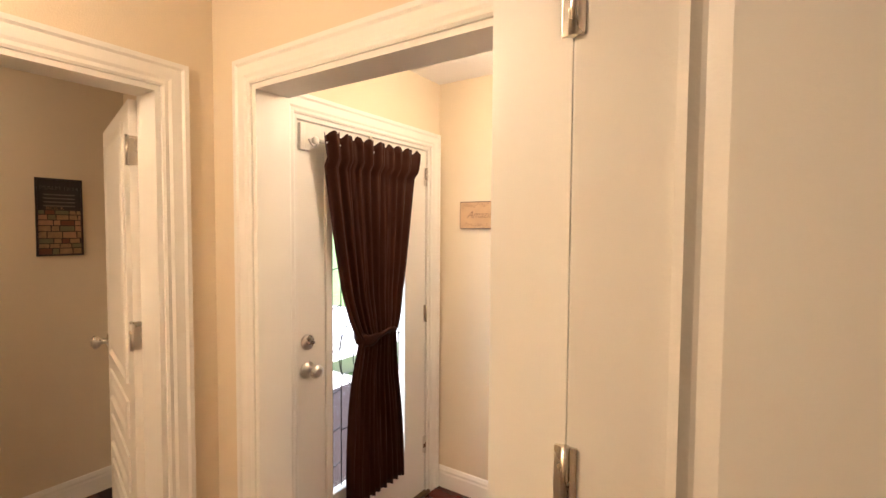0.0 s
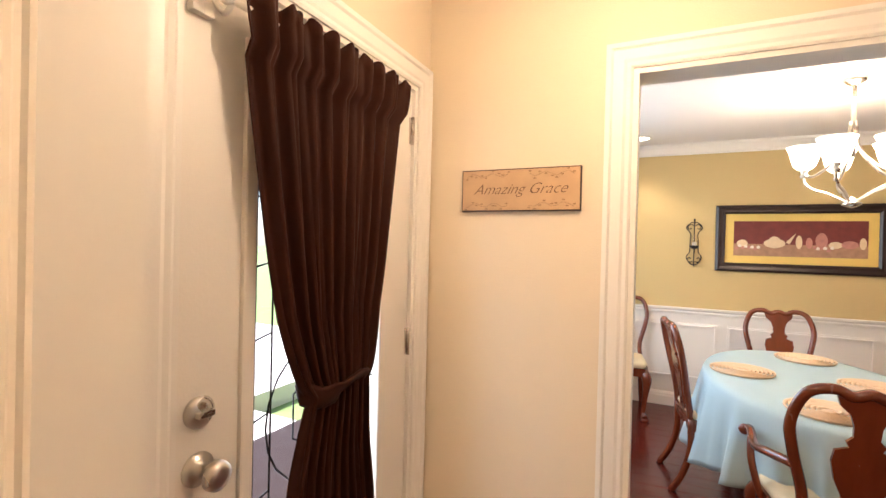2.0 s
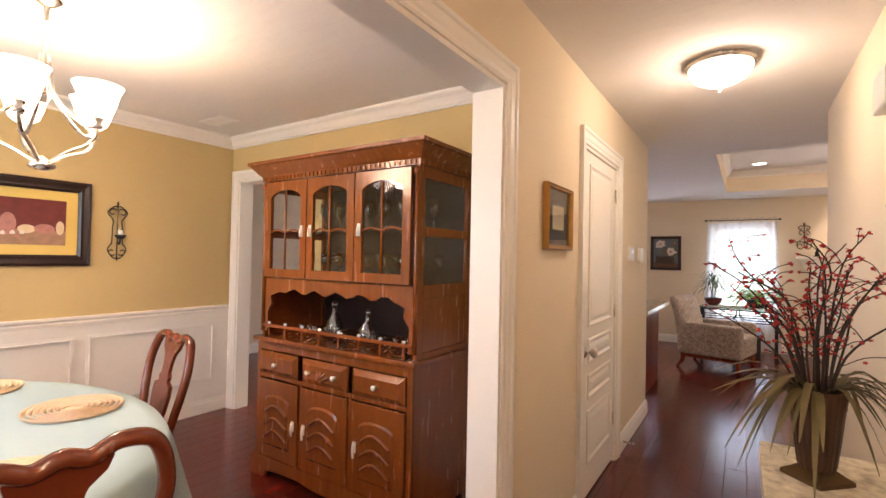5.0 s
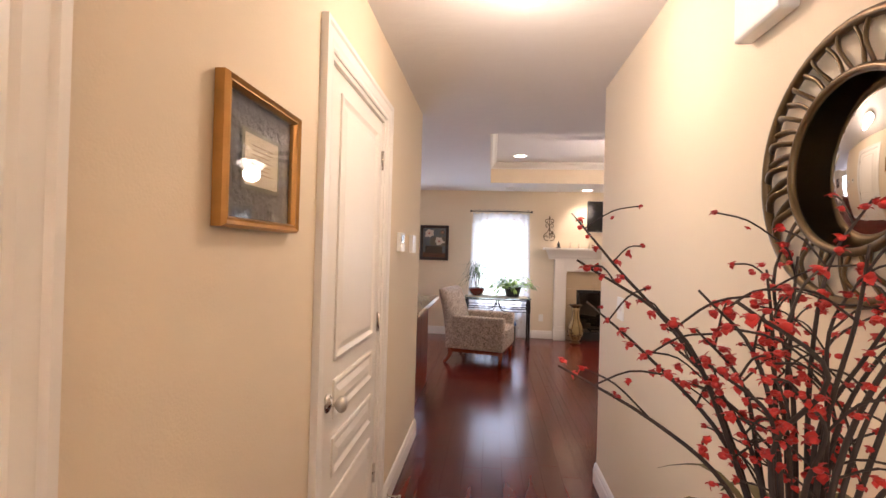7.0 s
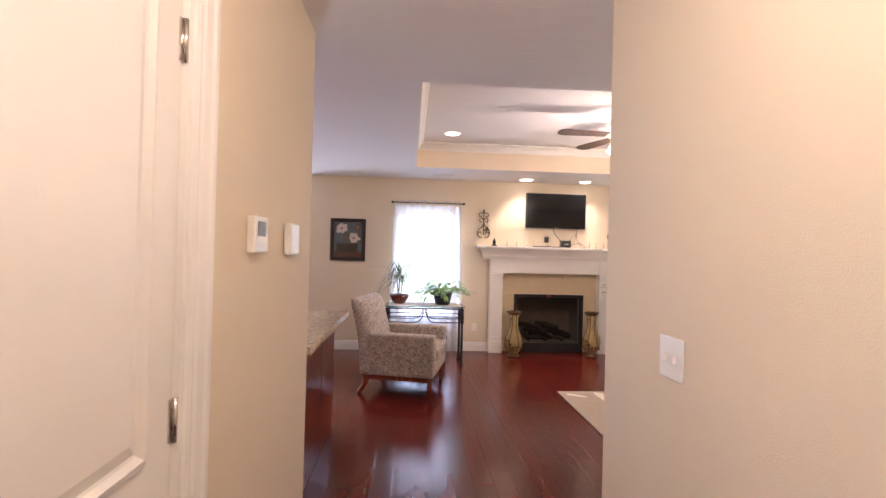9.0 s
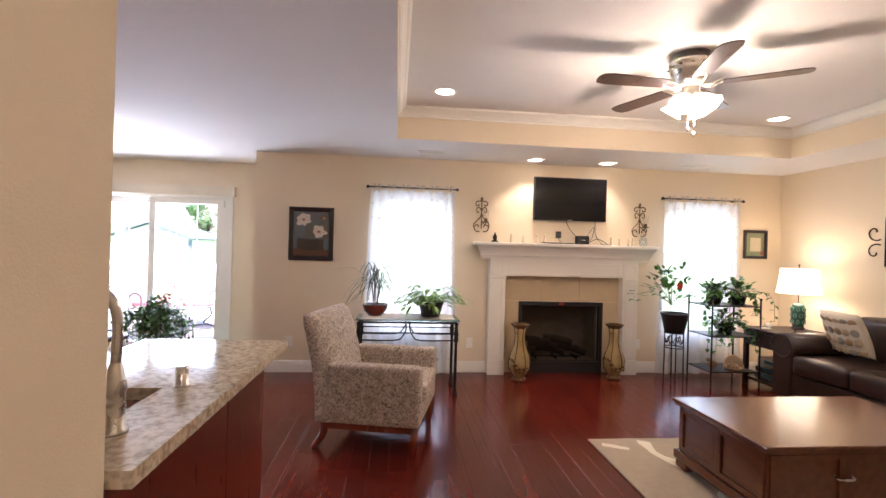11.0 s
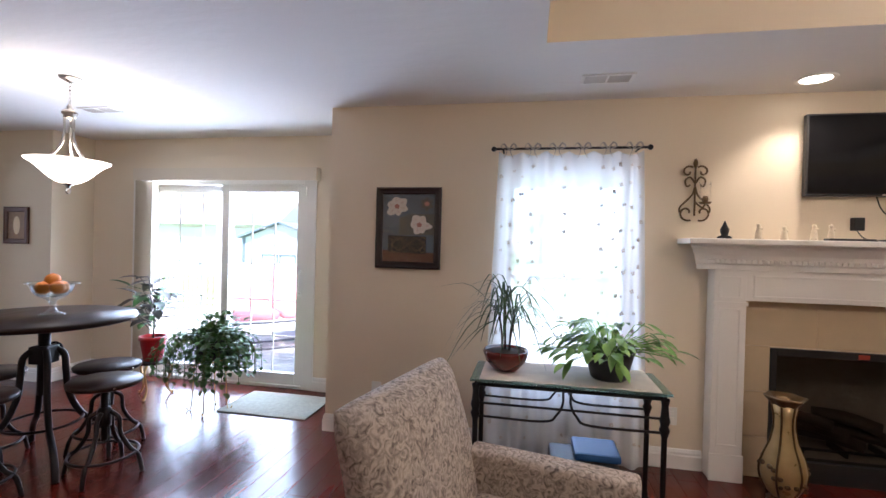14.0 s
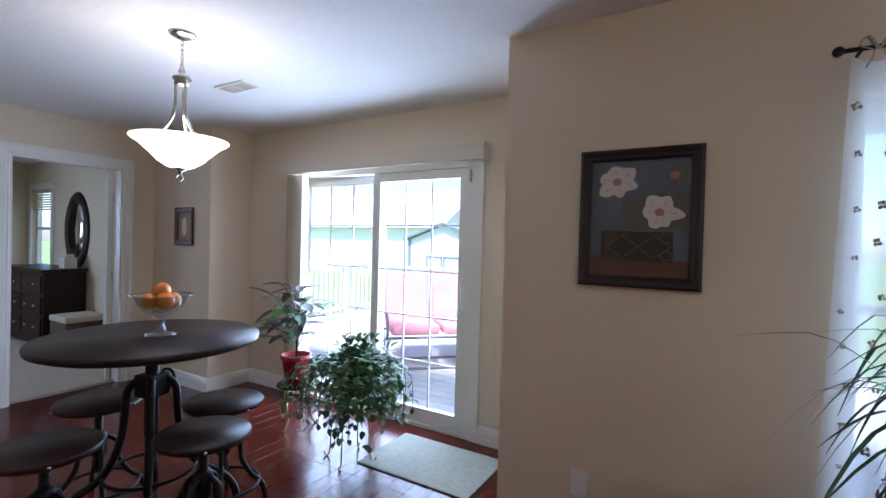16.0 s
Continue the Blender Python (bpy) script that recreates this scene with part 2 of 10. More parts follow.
def tube(bm, pts, r, seg=8, closed=False, flat=1.0):
    """A round bar along points; r is one radius or one for each point."""
    pts = [Vector(p) for p in pts]
    n = len(pts)
    rs = r if hasattr(r, "__len__") else [r] * n
    rings, up = [], None
    for i, p in enumerate(pts):
        if closed:
            d = pts[(i + 1) % n] - pts[i - 1]
        else:
            d = pts[min(i + 1, n - 1)] - pts[max(i - 1, 0)]
        d.normalize()
        if up is None:
            up = d.orthogonal().normalized()
        up = (up - d * up.dot(d)).normalized()
        side = d.cross(up)
        rings.append([bm.verts.new(p + rs[i] * (math.cos(a) * up + flat * math.sin(a) * side)) for a in (2 * math.pi * k / seg for k in range(seg))])
    pairs = list(zip(rings, rings[1:])) + ([(rings[-1], rings[0])] if closed else [])
    for a, b in pairs:
        for i in range(seg):
            j = (i + 1) % seg
            bm.faces.new((a[i], a[j], b[j], b[i])).smooth = True
    if not closed:
        bm.faces.new(rings[0][::-1])
        bm.faces.new(rings[-1])
    return bm


def curve(ctrl, n=8):
    """Points on a smooth line through the control points."""
    c = [Vector(p) for p in ctrl]
    c = [2 * c[0] - c[1]] + c + [2 * c[-1] - c[-2]]
    out = []
    for i in range(1, len(c) - 2):
        p0, p1, p2, p3 = c[i - 1:i + 3]
        for k in range(n):
            t = k / n
            out.append(0.5 * (2 * p1 + (p2 - p0) * t + (2 * p0 - 5 * p1 + 4 * p2 - p3) * t * t + (3 * p1 - p0 - 3 * p2 + p3) * t ** 3))
    return out + [c[-2]]


def slab(bm, pts, d0, d1, m=None, smooth=False):
    """A flat outline (x, z) given a thickness from y = d0 to d1."""
    a = [bm.verts.new((x, d0, z)) for x, z in pts]
    b = [bm.verts.new((x, d1, z)) for x, z in pts]
    n = len(pts)
    bm.faces.new(a)
    bm.faces.new(b[::-1])
    for i in range(n):
        j = (i + 1) % n
        bm.faces.new((a[j], a[i], b[i], b[j])).smooth = smooth
    if m is not None:
        bmesh.ops.transform(bm, matrix=m, verts=a + b)


def ball(bm, x, y, z, r, sx=1, sy=1, sz=1, seg=12):
    n = max(4, seg // 2)
    prof = [(r * math.sin(math.pi * k / n), -r * math.cos(math.pi * k / n)) for k in range(n + 1)]
    rings = []
    for q, h in prof:
        if q < 1e-6:
            rings.append([bm.verts.new((x, y, z + sz * h))])
        else:
            rings.append([bm.verts.new((x + sx * q * math.cos(t), y + sy * q * math.sin(t), z + sz * h)) for t in (2 * math.pi * i / seg for i in range(seg))])
    for a, b in zip(rings, rings[1:]):
        for i in range(seg):
            j = (i + 1) % seg
            f = [a[0], b[j], b[i]] if len(a) == 1 else [a[i], a[j], b[0]] if len(b) == 1 else [a[i], a[j], b[j], b[i]]
            bm.faces.new(f).smooth = True


def profile_run(bm, prof, a, b, out, mitre_a=0.0, mitre_b=0.0):
    """A moulding: profile of (out, up) run from a to b; out is the unit way into the room; the ends are mitred."""
    a, b, out = Vector(a), Vector(b), Vector(out)
    d = (b - a).normalized()
    ra = [bm.verts.new(a + out * p + Vector((0, 0, q)) + d * p * mitre_a) for p, q in prof]
    rb = [bm.verts.new(b + out * p + Vector((0, 0, q)) - d * p * mitre_b) for p, q in prof]
    n = len(prof)
    for i in range(n):
        j = (i + 1) % n
        bm.faces.new((ra[i], ra[j], rb[j], rb[i]))
    bm.faces.new(ra[::-1])
    bm.faces.new(rb)


def link(name, bm, material, recalc=True):
    if recalc:
        bmesh.ops.recalc_face_normals(bm, faces=bm.faces[:])
    me = bpy.data.meshes.new(name)
    bm.to_mesh(me)
    bm.free()
    me.materials.append(material)
    return new(name, me)


def part(name, bm, material, parent, label=""):
    ob = link(name, bm, material)
    ob.parent = parent
    return tagged(ob, label)


def thing(name, label, category, m=None, group="", kind=""):
    ob = new(name)
    ob.empty_display_size = 0.1
    if m is not None:
        ob.matrix_world = m
    return tagged(ob, label, category, group, kind)


def structure(name, bm, material, label, category):
    return tagged(link(name, bm, material), label, category, kind="structure")


H = 2.44
# ---- large structure ----


def wall(name, axis, at0, at1, a0, a1, openings, material, label, z1=H):
    """A wall that runs along axis ('x' or 'y') from a0 to a1, between at0 and at1 across, with openings (from, to, bottom, top)."""
    bm = bmesh.new()

    def put(s0, s1, z0, zt):
        if s1 - s0 < 1e-4 or zt - z0 < 1e-4:
            return
        if axis == "x":
            box(bm, s0, at0, z0, s1, at1, zt)
        else:
            box(bm, at0, s0, z0, at1, s1, zt)
    s = a0
    for o0, o1, b, t in sorted(openings):
        put(s, o0, 0, z1)
        put(o0, o1, 0, b)
        put(o0, o1, t, z1)
        s = o1
    put(s, a1, 0, z1)
    return structure(name, bm, material, label, "wall")


DH = 2.05
YN, YN2 = 2.925, 3.045   # hall north wall
YS, YS2 = 1.70, 1.575    # hall south wall
OH = 2.065                # height of the side hall opening
FD = (1.855, 2.82)       # front door, y
OPEN1 = (-0.648, 0.335)     # opening to the side hall, x
DIN = (-0.04, 1.905)        # dining opening, x
CLO = (2.935, 3.73)        # closet door, x
XF = 9.25                 # fireplace wall
XS = 10.08                # sliding door wall
XW = -0.80                # front wall
wall("wall_front", "y", XW - 0.14, XW, YS, YN2, [(*FD, 0, DH)], CREAM, "cream painted front wall round the entrance door")
wall("wall_side_hall", "x", YS2, YS, -1.01, 4.40, [(*OPEN1, 0, OH)], CREAM, "cream painted hall wall with a cased opening")
wall("wall_hall_north", "x", YN, YN2, XW, 4.93, [(*DIN, 0, DH), (*CLO, 0, 2.055)], CREAM, "cream painted hall wall with a wide dining opening")
wall("wall_study", "y", -1.01, -0.89, -0.6, YS2, [(0.57, 1.39, 0, DH)], CREAM, "cream painted wall with a doorway")
wall("wall_study_far", "y", -2.55, -2.43, -0.6, 1.9, [], CREAM, "cream painted wall of the side room")
wall("wall_study_north", "x", 1.9, 2.0, -2.55, -0.95, [], CREAM, "cream painted wall of the side room")
wall("wall_side_south", "x", -0.72, -0.6, -2.55, 4.5, [], CREAM, "cream painted wall closing the side hall")
wall("wall_side_room", "y", 0.43, 0.545, -0.6, YS2, [(0.43, 1.27, 0, DH)], CREAM, "cream painted wall with an open doorway")
wall("wall_side_east", "y", 2.2, 2.32, -0.6, YS2, [], CREAM, "cream painted wall closing the side hall")
wall("wall_dining_north", "x", 6.10, 6.22, -0.88, 2.79, [], GOLD, "gold tan dining wall above white wainscot")
wall("wall_dining_west", "y", -1.0, -0.88, YN2, 6.22, [(3.8, 5.2, 0.7, 2.1)], GOLD, "gold tan dining wall above white wainscot")
wall("wall_dining_east", "y", 2.79, 2.91, YN2, 6.22, [(5.06, 5.985, 0, DH)], GOLD, "gold tan dining wall with a doorway to the kitchen")
wall("wall_kitchen_north", "x", 7.95, 8.07, 2.79, 9.64, [(8.53, 9.35, 0, DH)], CREAM, "cream painted wall with the bedroom doorway")
wall("wall_kitchen_west", "y", 2.79, 2.91, 6.22, 7.95, [], CREAM, "cream painted kitchen wall")
wall("wall_nook", "y", 9.64, 9.76, 7.0, 8.07, [], CREAM, "cream painted wall stub beside the sliding door")
wall("wall_nook_return", "x", 7.0, 7.12, 9.76, XS + 0.14, [], CREAM, "cream painted wall return beside the sliding door")
wall("wall_sliding_door", "y", XS, XS + 0.14, 3.955, 7.0, [(4.55, 6.42, 0, 2.02)], CREAM, "cream painted wall round the sliding glass door")
wall("wall_jog", "x", 3.835, 3.955, XF + 0.2, XS + 0.14, [], CREAM, "cream painted return of the living room wall")
wall("wall_fireplace", "y", XF, XF + 0.2, -2.47, 3.955, [(-1.63, -0.83, 0.45, 1.97), (-0.07, 0.95, 0.06, 0.83), (1.80, 2.63, 0.45, 1.97)], CREAM, "cream painted fireplace wall with two windows")
wall("wall_living_south", "x", -2.47, -2.35, 4.3, XF, [], CREAM, "cream painted living room wall behind the sofa")
wall("wall_living_west", "y", 4.28, 4.40, -2.47, YS2, [], CREAM, "cream painted living room wall")
wall("wall_bedroom_east", "y", 9.9, 10.02, 8.07, 12.0, [(11.15, 11.85, 0.92, 2.05)], CREAM, "cream painted bedroom wall with a window")
wall("wall_bedroom_north", "x", 12.0, 12.12, 5.5, 10.02, [], CREAM, "cream painted bedroom wall")
wall("wall_bedroom_west", "y", 5.5, 5.62, 8.07, 12.0, [], CREAM, "cream painted bedroom wall")

TR = (5.5, -1.62, 8.33, 2.41)  # tray ceiling


def ceiling():
    bm = bmesh.new()
    x0, y0, x1, y1 = -2.6, -0.75, 10.3, 12.2
    box(bm, -1.0, y0, H, 4.35, y1, H + 0.1)
    box(bm, x0, y0, H, -1.0, 2.0, H + 0.1)
    # Unseen overhang, added to keep the sun off the dining floor.
    box(bm, x0, 3.05, H, -1.0, y1, H + 0.1)
    box(bm, 4.35, TR[3], H, x1, y1, H + 0.1)
    box(bm, 4.35, -2.5, H, x1, TR[1], H + 0.1)
    box(bm, 4.35, TR[1], H, TR[0], TR[3], H + 0.1)
    box(bm, TR[2], TR[1], H, x1, TR[3], H + 0.1)
    box(bm, TR[0] - 0.1, TR[1] - 0.1, 2.74, TR[2] + 0.1, TR[3] + 0.1, 2.84)
    structure("ceiling", bm, CEIL, "white brushed plaster ceiling with a raised tray and added west overhang", "ceiling")
    bm = bmesh.new()
    for a in ((TR[0] - 0.1, TR[1] - 0.1, TR[2] + 0.1, TR[1]), (TR[0] - 0.1, TR[3], TR[2] + 0.1, TR[3] + 0.1), (TR[0] - 0.1, TR[1], TR[0], TR[3]), (TR[2], TR[1], TR[2] + 0.1, TR[3])):
        box(bm, a[0], a[1], H + 0.1, a[2], a[3], 2.74)
    for a in ((TR[0], TR[1] - 0.003, TR[2], TR[1] + 0.003), (TR[0], TR[3] - 0.003, TR[2], TR[3] + 0.003), (TR[0] - 0.003, TR[1], TR[0] + 0.003, TR[3]), (TR[2] - 0.003, TR[1], TR[2] + 0.003, TR[3])):
        box(bm, a[0], a[1], H + 0.001, a[2], a[3], 2.739)
    structure("wall_tray", bm, CREAM, "cream painted sides of the ceiling tray", "wall")


ceiling()
bm = bmesh.new()
box(bm, -2.6, -2.5, -0.12, 10.22, 12.1, -0.012)
structure("floor", bm, SUBFLOOR, "dark cherry hardwood plank floor", "floor")
bm = bmesh.new()
box(bm, 5.5, 8.03, -0.012, 10.0, 12.0, 0.012)
structure("floor_bedroom", bm, CARPET, "beige carpet on the bedroom floor", "carpet")

CASE = [(0, 0), (0.012, 0), (0.016, 0.008), (0.014, 0.02), (0.018, 0.03), (0.018, 0.062), (0.024, 0.07), (0.024, 0.085), (0, 0.085)]


def casing(name, axis, face, way, a0, a1, top, label="white painted wooden door casing", jamb=0.0, cat="trim", z0=0.0):
    """Moulded trim round an opening on one wall face, with the jamb lining. way: +1 or -1, out of the wall."""
    root = thing(name, label, cat, kind="structure")
    w = 0.085

    def put(nm, pts):
        bm = bmesh.new()
        rings = []
        for p, q in CASE:
            rings.append([bm.verts.new((s, face + way * p, z) if axis == "x" else (face + way * p, s, z)) for s, z in pts(q)])
        for r0, r1 in zip(rings, rings[1:] + rings[:1]):
            bm.faces.new((r0[0], r0[1], r1[1], r1[0]))
        bm.faces.new([r[0] for r in rings])
        bm.faces.new([r[1] for r in rings][::-1])
        part(nm, bm, WHITE, root)
    put("side_casing", lambda q: ((a0 - q, z0), (a0 - q, top + q)))
    put("side_casing", lambda q: ((a1 + q, z0), (a1 + q, top + q)))
    put("head_casing", lambda q: ((a0 - q, top + q), (a1 + q, top + q)))
    if jamb:
        t = 0.018
        lo, hi = sorted((face + way * 0.004, face - way * (jamb + 0.004)))
        for s0, s1, b, e, nm in ((a0 - 0.001, a0 + t, z0, top, "jamb"), (a1 - t, a1 + 0.001, z0, top, "jamb"), (a0 + t, a1 - t, top - t, top + 0.001, "head_jamb")):
            bm = bmesh.new()
            if axis == "x":
                box(bm, s0, lo, b, s1, hi, e)
            else:
                box(bm, lo, s0, b, hi, s1, e)
            part(nm, bm, WHITE, root)
    return root


casing("trim_front_door", "y", XW, 1, *FD, DH, jamb=0.14)
casing("trim_side_hall_opening", "x", YS2, -1, *OPEN1, OH, jamb=0.125)
casing("trim_side_hall_opening_inner", "x", YS, 1, *OPEN1, OH)
casing("trim_side_room", "y", 0.43, -1, 0.43, 1.27, DH, jamb=0.115)
casing("trim_dining_opening", "x", YN, -1, *DIN, DH, jamb=0.12)
casing("trim_dining_opening_inner", "x", YN2, 1, *DIN, DH)
casing("trim_closet", "x", YN, -1, *CLO, 2.05, jamb=0.12)
casing("trim_study", "y", -0.89, 1, 0.57, 1.39, DH, jamb=0.12)
casing("trim_kitchen_doorway", "y", 2.79, -1, 5.06, 5.985, DH, jamb=0.12)
casing("trim_bedroom", "x", 7.95, -1, 8.53, 9.35, DH, jamb=0.12)

BASEP = [(0, 0), (0.016, 0), (0.016, 0.085), (0.012, 0.095), (0.012, 0.108), (0.006, 0.125), (0, 0.13)]
CROWN = [(0, 0), (0.075, 0), (0.075, -0.018), (0.062, -0.03), (0.05, -0.036), (0.03, -0.062), (0.024, -0.075), (0.014, -0.08), (0.014, -0.095), (0, -0.095)]
RAILP = [(0, 0), (0.012, 0.0), (0.018, 0.02), (0.014, 0.03), (0.03, 0.045), (0.03, 0.06), (0, 0.062)]


def mould(name, prof, runs, label, z=0.0, category="trim"):
    root = thing(name, label, category, kind="structure")
    for a, b, out, ma, mb in runs:
        bm = bmesh.new()
        profile_run(bm, prof, (*a, z), (*b, z), (*out, 0), ma, mb)
        part("length", bm, WHITE, root)
    return root


N, S, E, W = (0, 1), (0, -1), (1, 0), (-1, 0)
cw = 0.087
mould("baseboard", BASEP, [
    ((-0.89, YS2), (OPEN1[0] - cw, YS2), S, 1, 0), ((XW, YS), (OPEN1[0] - cw, YS), N, 0, 0), ((OPEN1[1] + cw, YS), (4.40, YS), N, 0, -1), ((0.545, YS2), (2.2, YS2), S, 1, 1),
    ((4.40, YS2), (4.40, YS), E, 0, -1),
    ((XW, YN), (DIN[0] - cw, YN), S, 1, 0), ((DIN[1] + cw, YN), (CLO[0] - cw, YN), S, 0, 0), ((CLO[1] + cw, YN), (4.93, YN), S, 0, -1), ((4.93, YN), (4.93, YN2), E, -1, -1),
    ((-2.43, -0.6), (-2.43, 1.9), E, 1, 1), ((-2.43, 1.9), (-1.01, 1.9), S, 1, 1),
    ((-0.88, 6.10), (2.79, 6.10), S, 1, 1), ((2.79, YN2), (2.79, 5.06 - cw), W, 1, 0), ((-0.88, YN2), (-0.88, 6.10), E, 1, 1),
    ((XF, -2.35), (XF, -0.45), W, 1, 0), ((XF, 1.33), (XF, 3.955), W, 0, -1), ((XF, 3.955), (XS, 3.955), N, -1, 1), ((XS, 3.955), (XS, 4.48), W, 1, 0), ((XS, 6.50), (XS, 7.0), W, 0, 1),
    ((9.64, 7.0), (XS, 7.0), S, -1, 1), ((9.64, 7.0), (9.64, 7.95), W, -1, 1), ((9.35 + cw, 7.95), (9.64, 7.95), S, 0, 1), ((2.91, 7.95), (8.53 - cw, 7.95), S, 1, 0),
    ((4.4, -2.35), (XF, -2.35), N, 1, 1), ((4.40, -2.35), (4.40, YS2), E, 1, 0), ((9.9, 8.07), (9.9, 12.0), W, 1, 1)],
    "white moulded wooden baseboard along the walls")
mould("trim_dining_crown", CROWN, [((-0.88, 6.10), (2.79, 6.10), S, 1, 1), ((2.79, YN2), (2.79, 6.10), W, 1, 1), ((-0.88, YN2), (2.79, YN2), N, 1, 1), ((-0.88, YN2), (-0.88, 6.10), E, 1, 1)], "white crown moulding round the dining room ceiling", H)
mould("trim_tray_crown", CROWN, [((TR[0], TR[1]), (TR[2], TR[1]), N, 1, 1), ((TR[0], TR[3]), (TR[2], TR[3]), S, 1, 1), ((TR[0], TR[1]), (TR[0], TR[3]), E, 1, 1), ((TR[2], TR[1]), (TR[2], TR[3]), W, 1, 1)], "white crown moulding inside the ceiling tray", 2.74)

# ---- foyer, hall and dining room ----


def panel_door(name, label, w, h, m, knob_x, panels, hinge_x=None, knob_out=0.05, hinges=(0.2, 1.0, 1.78), both=False, knob_z=0.885):
    """A moulded white door, hung in the x-z plane from x = 0 to w; front is -y. panels: (x0, z0, x1, z1, arch)."""
    root = thing(name, label, "door", m, kind="structure")
    bm = bmesh.new()
    bbox(bm, 0, 0, 0.012, w, 0.035, h, 0.003)
    part("slab", bm, DOORW, root)
    for x0, z0, x1, z1, arch in panels:
        bm = bmesh.new()
        top = [(x1, z1)] + [(x1 + (x0 - x1) * k / 10, z1 + arch * math.sin(math.pi * k / 10)) for k in range(1, 10)] + [(x0, z1)] if arch else [(x1, z1), (x0, z1)]
        out = [(x0, z0), (x1, z0)] + top
        cx, cz = (x0 + x1) / 2, (z0 + z1) / 2

        def inset(d):
            return [(cx + (x - cx) * (1 - 2 * d / (x1 - x0)), cz + (z - cz) * (1 - 2 * d / (z1 - z0))) for x, z in out]
        for ysign, yb in ((-1, 0.0), (1, 0.035)) if both else ((-1, 0.0),):
            rings = [[bm.verts.new((x, yb + ysign * d, z)) for x, z in inset(i)] for i, d in ((0, -0.002), (0.0, 0.008), (0.012, 0.011), (0.024, 0.003), (0.03, 0.001), (0.055, 0.009))]
            for a, b in zip(rings, rings[1:]):
                for i in range(len(a)):
                    j = (i + 1) % len(a)
                    bm.faces.new((a[i], a[j], b[j], b[i]))
            bm.faces.new(rings[-1])
        part("raised_panel", bm, DOORW, root)
    bm = bmesh.new()
    lathe(bm, [(0, 0.0), (0.033, 0.0), (0.034, 0.006), (0.026, 0.011), (0.012, 0.014), (0.011, 0.032), (0.02, 0.038), (0.029, 0.05), (0.029, 0.06), (0.02, 0.07), (0, 0.073)])
    bmesh.ops.transform(bm, matrix=Matrix.Translation((knob_x, 0, knob_z)) @ Matrix.Rotation(radians(90), 4, "X"), verts=bm.verts[:])
    part("doorknob", bm, NICKEL, root, "round brushed nickel knob")
    if both:
        bm = bmesh.new()
        lathe(bm, [(0, 0.0), (0.033, 0.0), (0.034, 0.006), (0.026, 0.011), (0.012, 0.014), (0.011, 0.032), (0.02, 0.038), (0.029, 0.05), (0.029, 0.06), (0.02, 0.07), (0, 0.073)])
        bmesh.ops.transform(bm, matrix=Matrix.Translation((knob_x, 0.035, knob_z)) @ Matrix.Rotation(radians(-90), 4, "X"), verts=bm.verts[:])
        part("doorknob", bm, NICKEL, root, "round brushed nickel knob")
        for z in hinges:
            bm = bmesh.new()
            bbox(bm, -0.0035, 0.002, z - 0.05, -0.0005, 0.034, z + 0.05, 0.001)
            tube(bm, [(-0.004, 0.04, z - 0.052), (-0.004, 0.04, z + 0.052)], 0.006)
            part("hinge_leaf", bm, NICKEL, root, "nickel hinge leaf")
    for z in hinges:
        bm = bmesh.new()
        hx = 0 if hinge_x is None else hinge_x
        bbox(bm, hx - 0.016, -0.004, z - 0.045, hx + 0.016, 0.002, z + 0.045, 0.0015)
        tube(bm, [(hx, -0.006, z - 0.047), (hx, -0.006, z + 0.047)], 0.006)
        part("hinge", bm, NICKEL, root, "nickel hinge")
    return root


closet_panels = [(0.125, 1.0, 0.655, 1.96, 0), (0.125, 0.79, 0.655, 0.93, 0), (0.125, 0.58, 0.655, 0.72, 0), (0.125, 0.2, 0.655, 0.51, 0)]
panel_door("door_closet", "closed white panelled closet door with a nickel knob", 0.759, 2.03, pose(CLO[0] + 0.018, YN + 0.01, 0), 0.07, closet_panels, 0.759, hinges=(0.3, 1.045, 1.843), knob_z=0.865)
panel_door("door_study", "open white panelled door to the side room", 0.78, 2.02, pose(-1.014, 1.382, 0, 0, 0, 165), 0.71, closet_panels, 0.0, both=True, hinges=(0.3, 1.2, 1.845), knob_z=1.05)
panel_door("door_side_room", "open white panelled door standing in its doorway", 0.8, 2.02, pose(0.557, 1.232, 0, 0, 0, 2), 0.73, closet_panels, 0.0, hinges=(0.6, 1.24, 1.885))


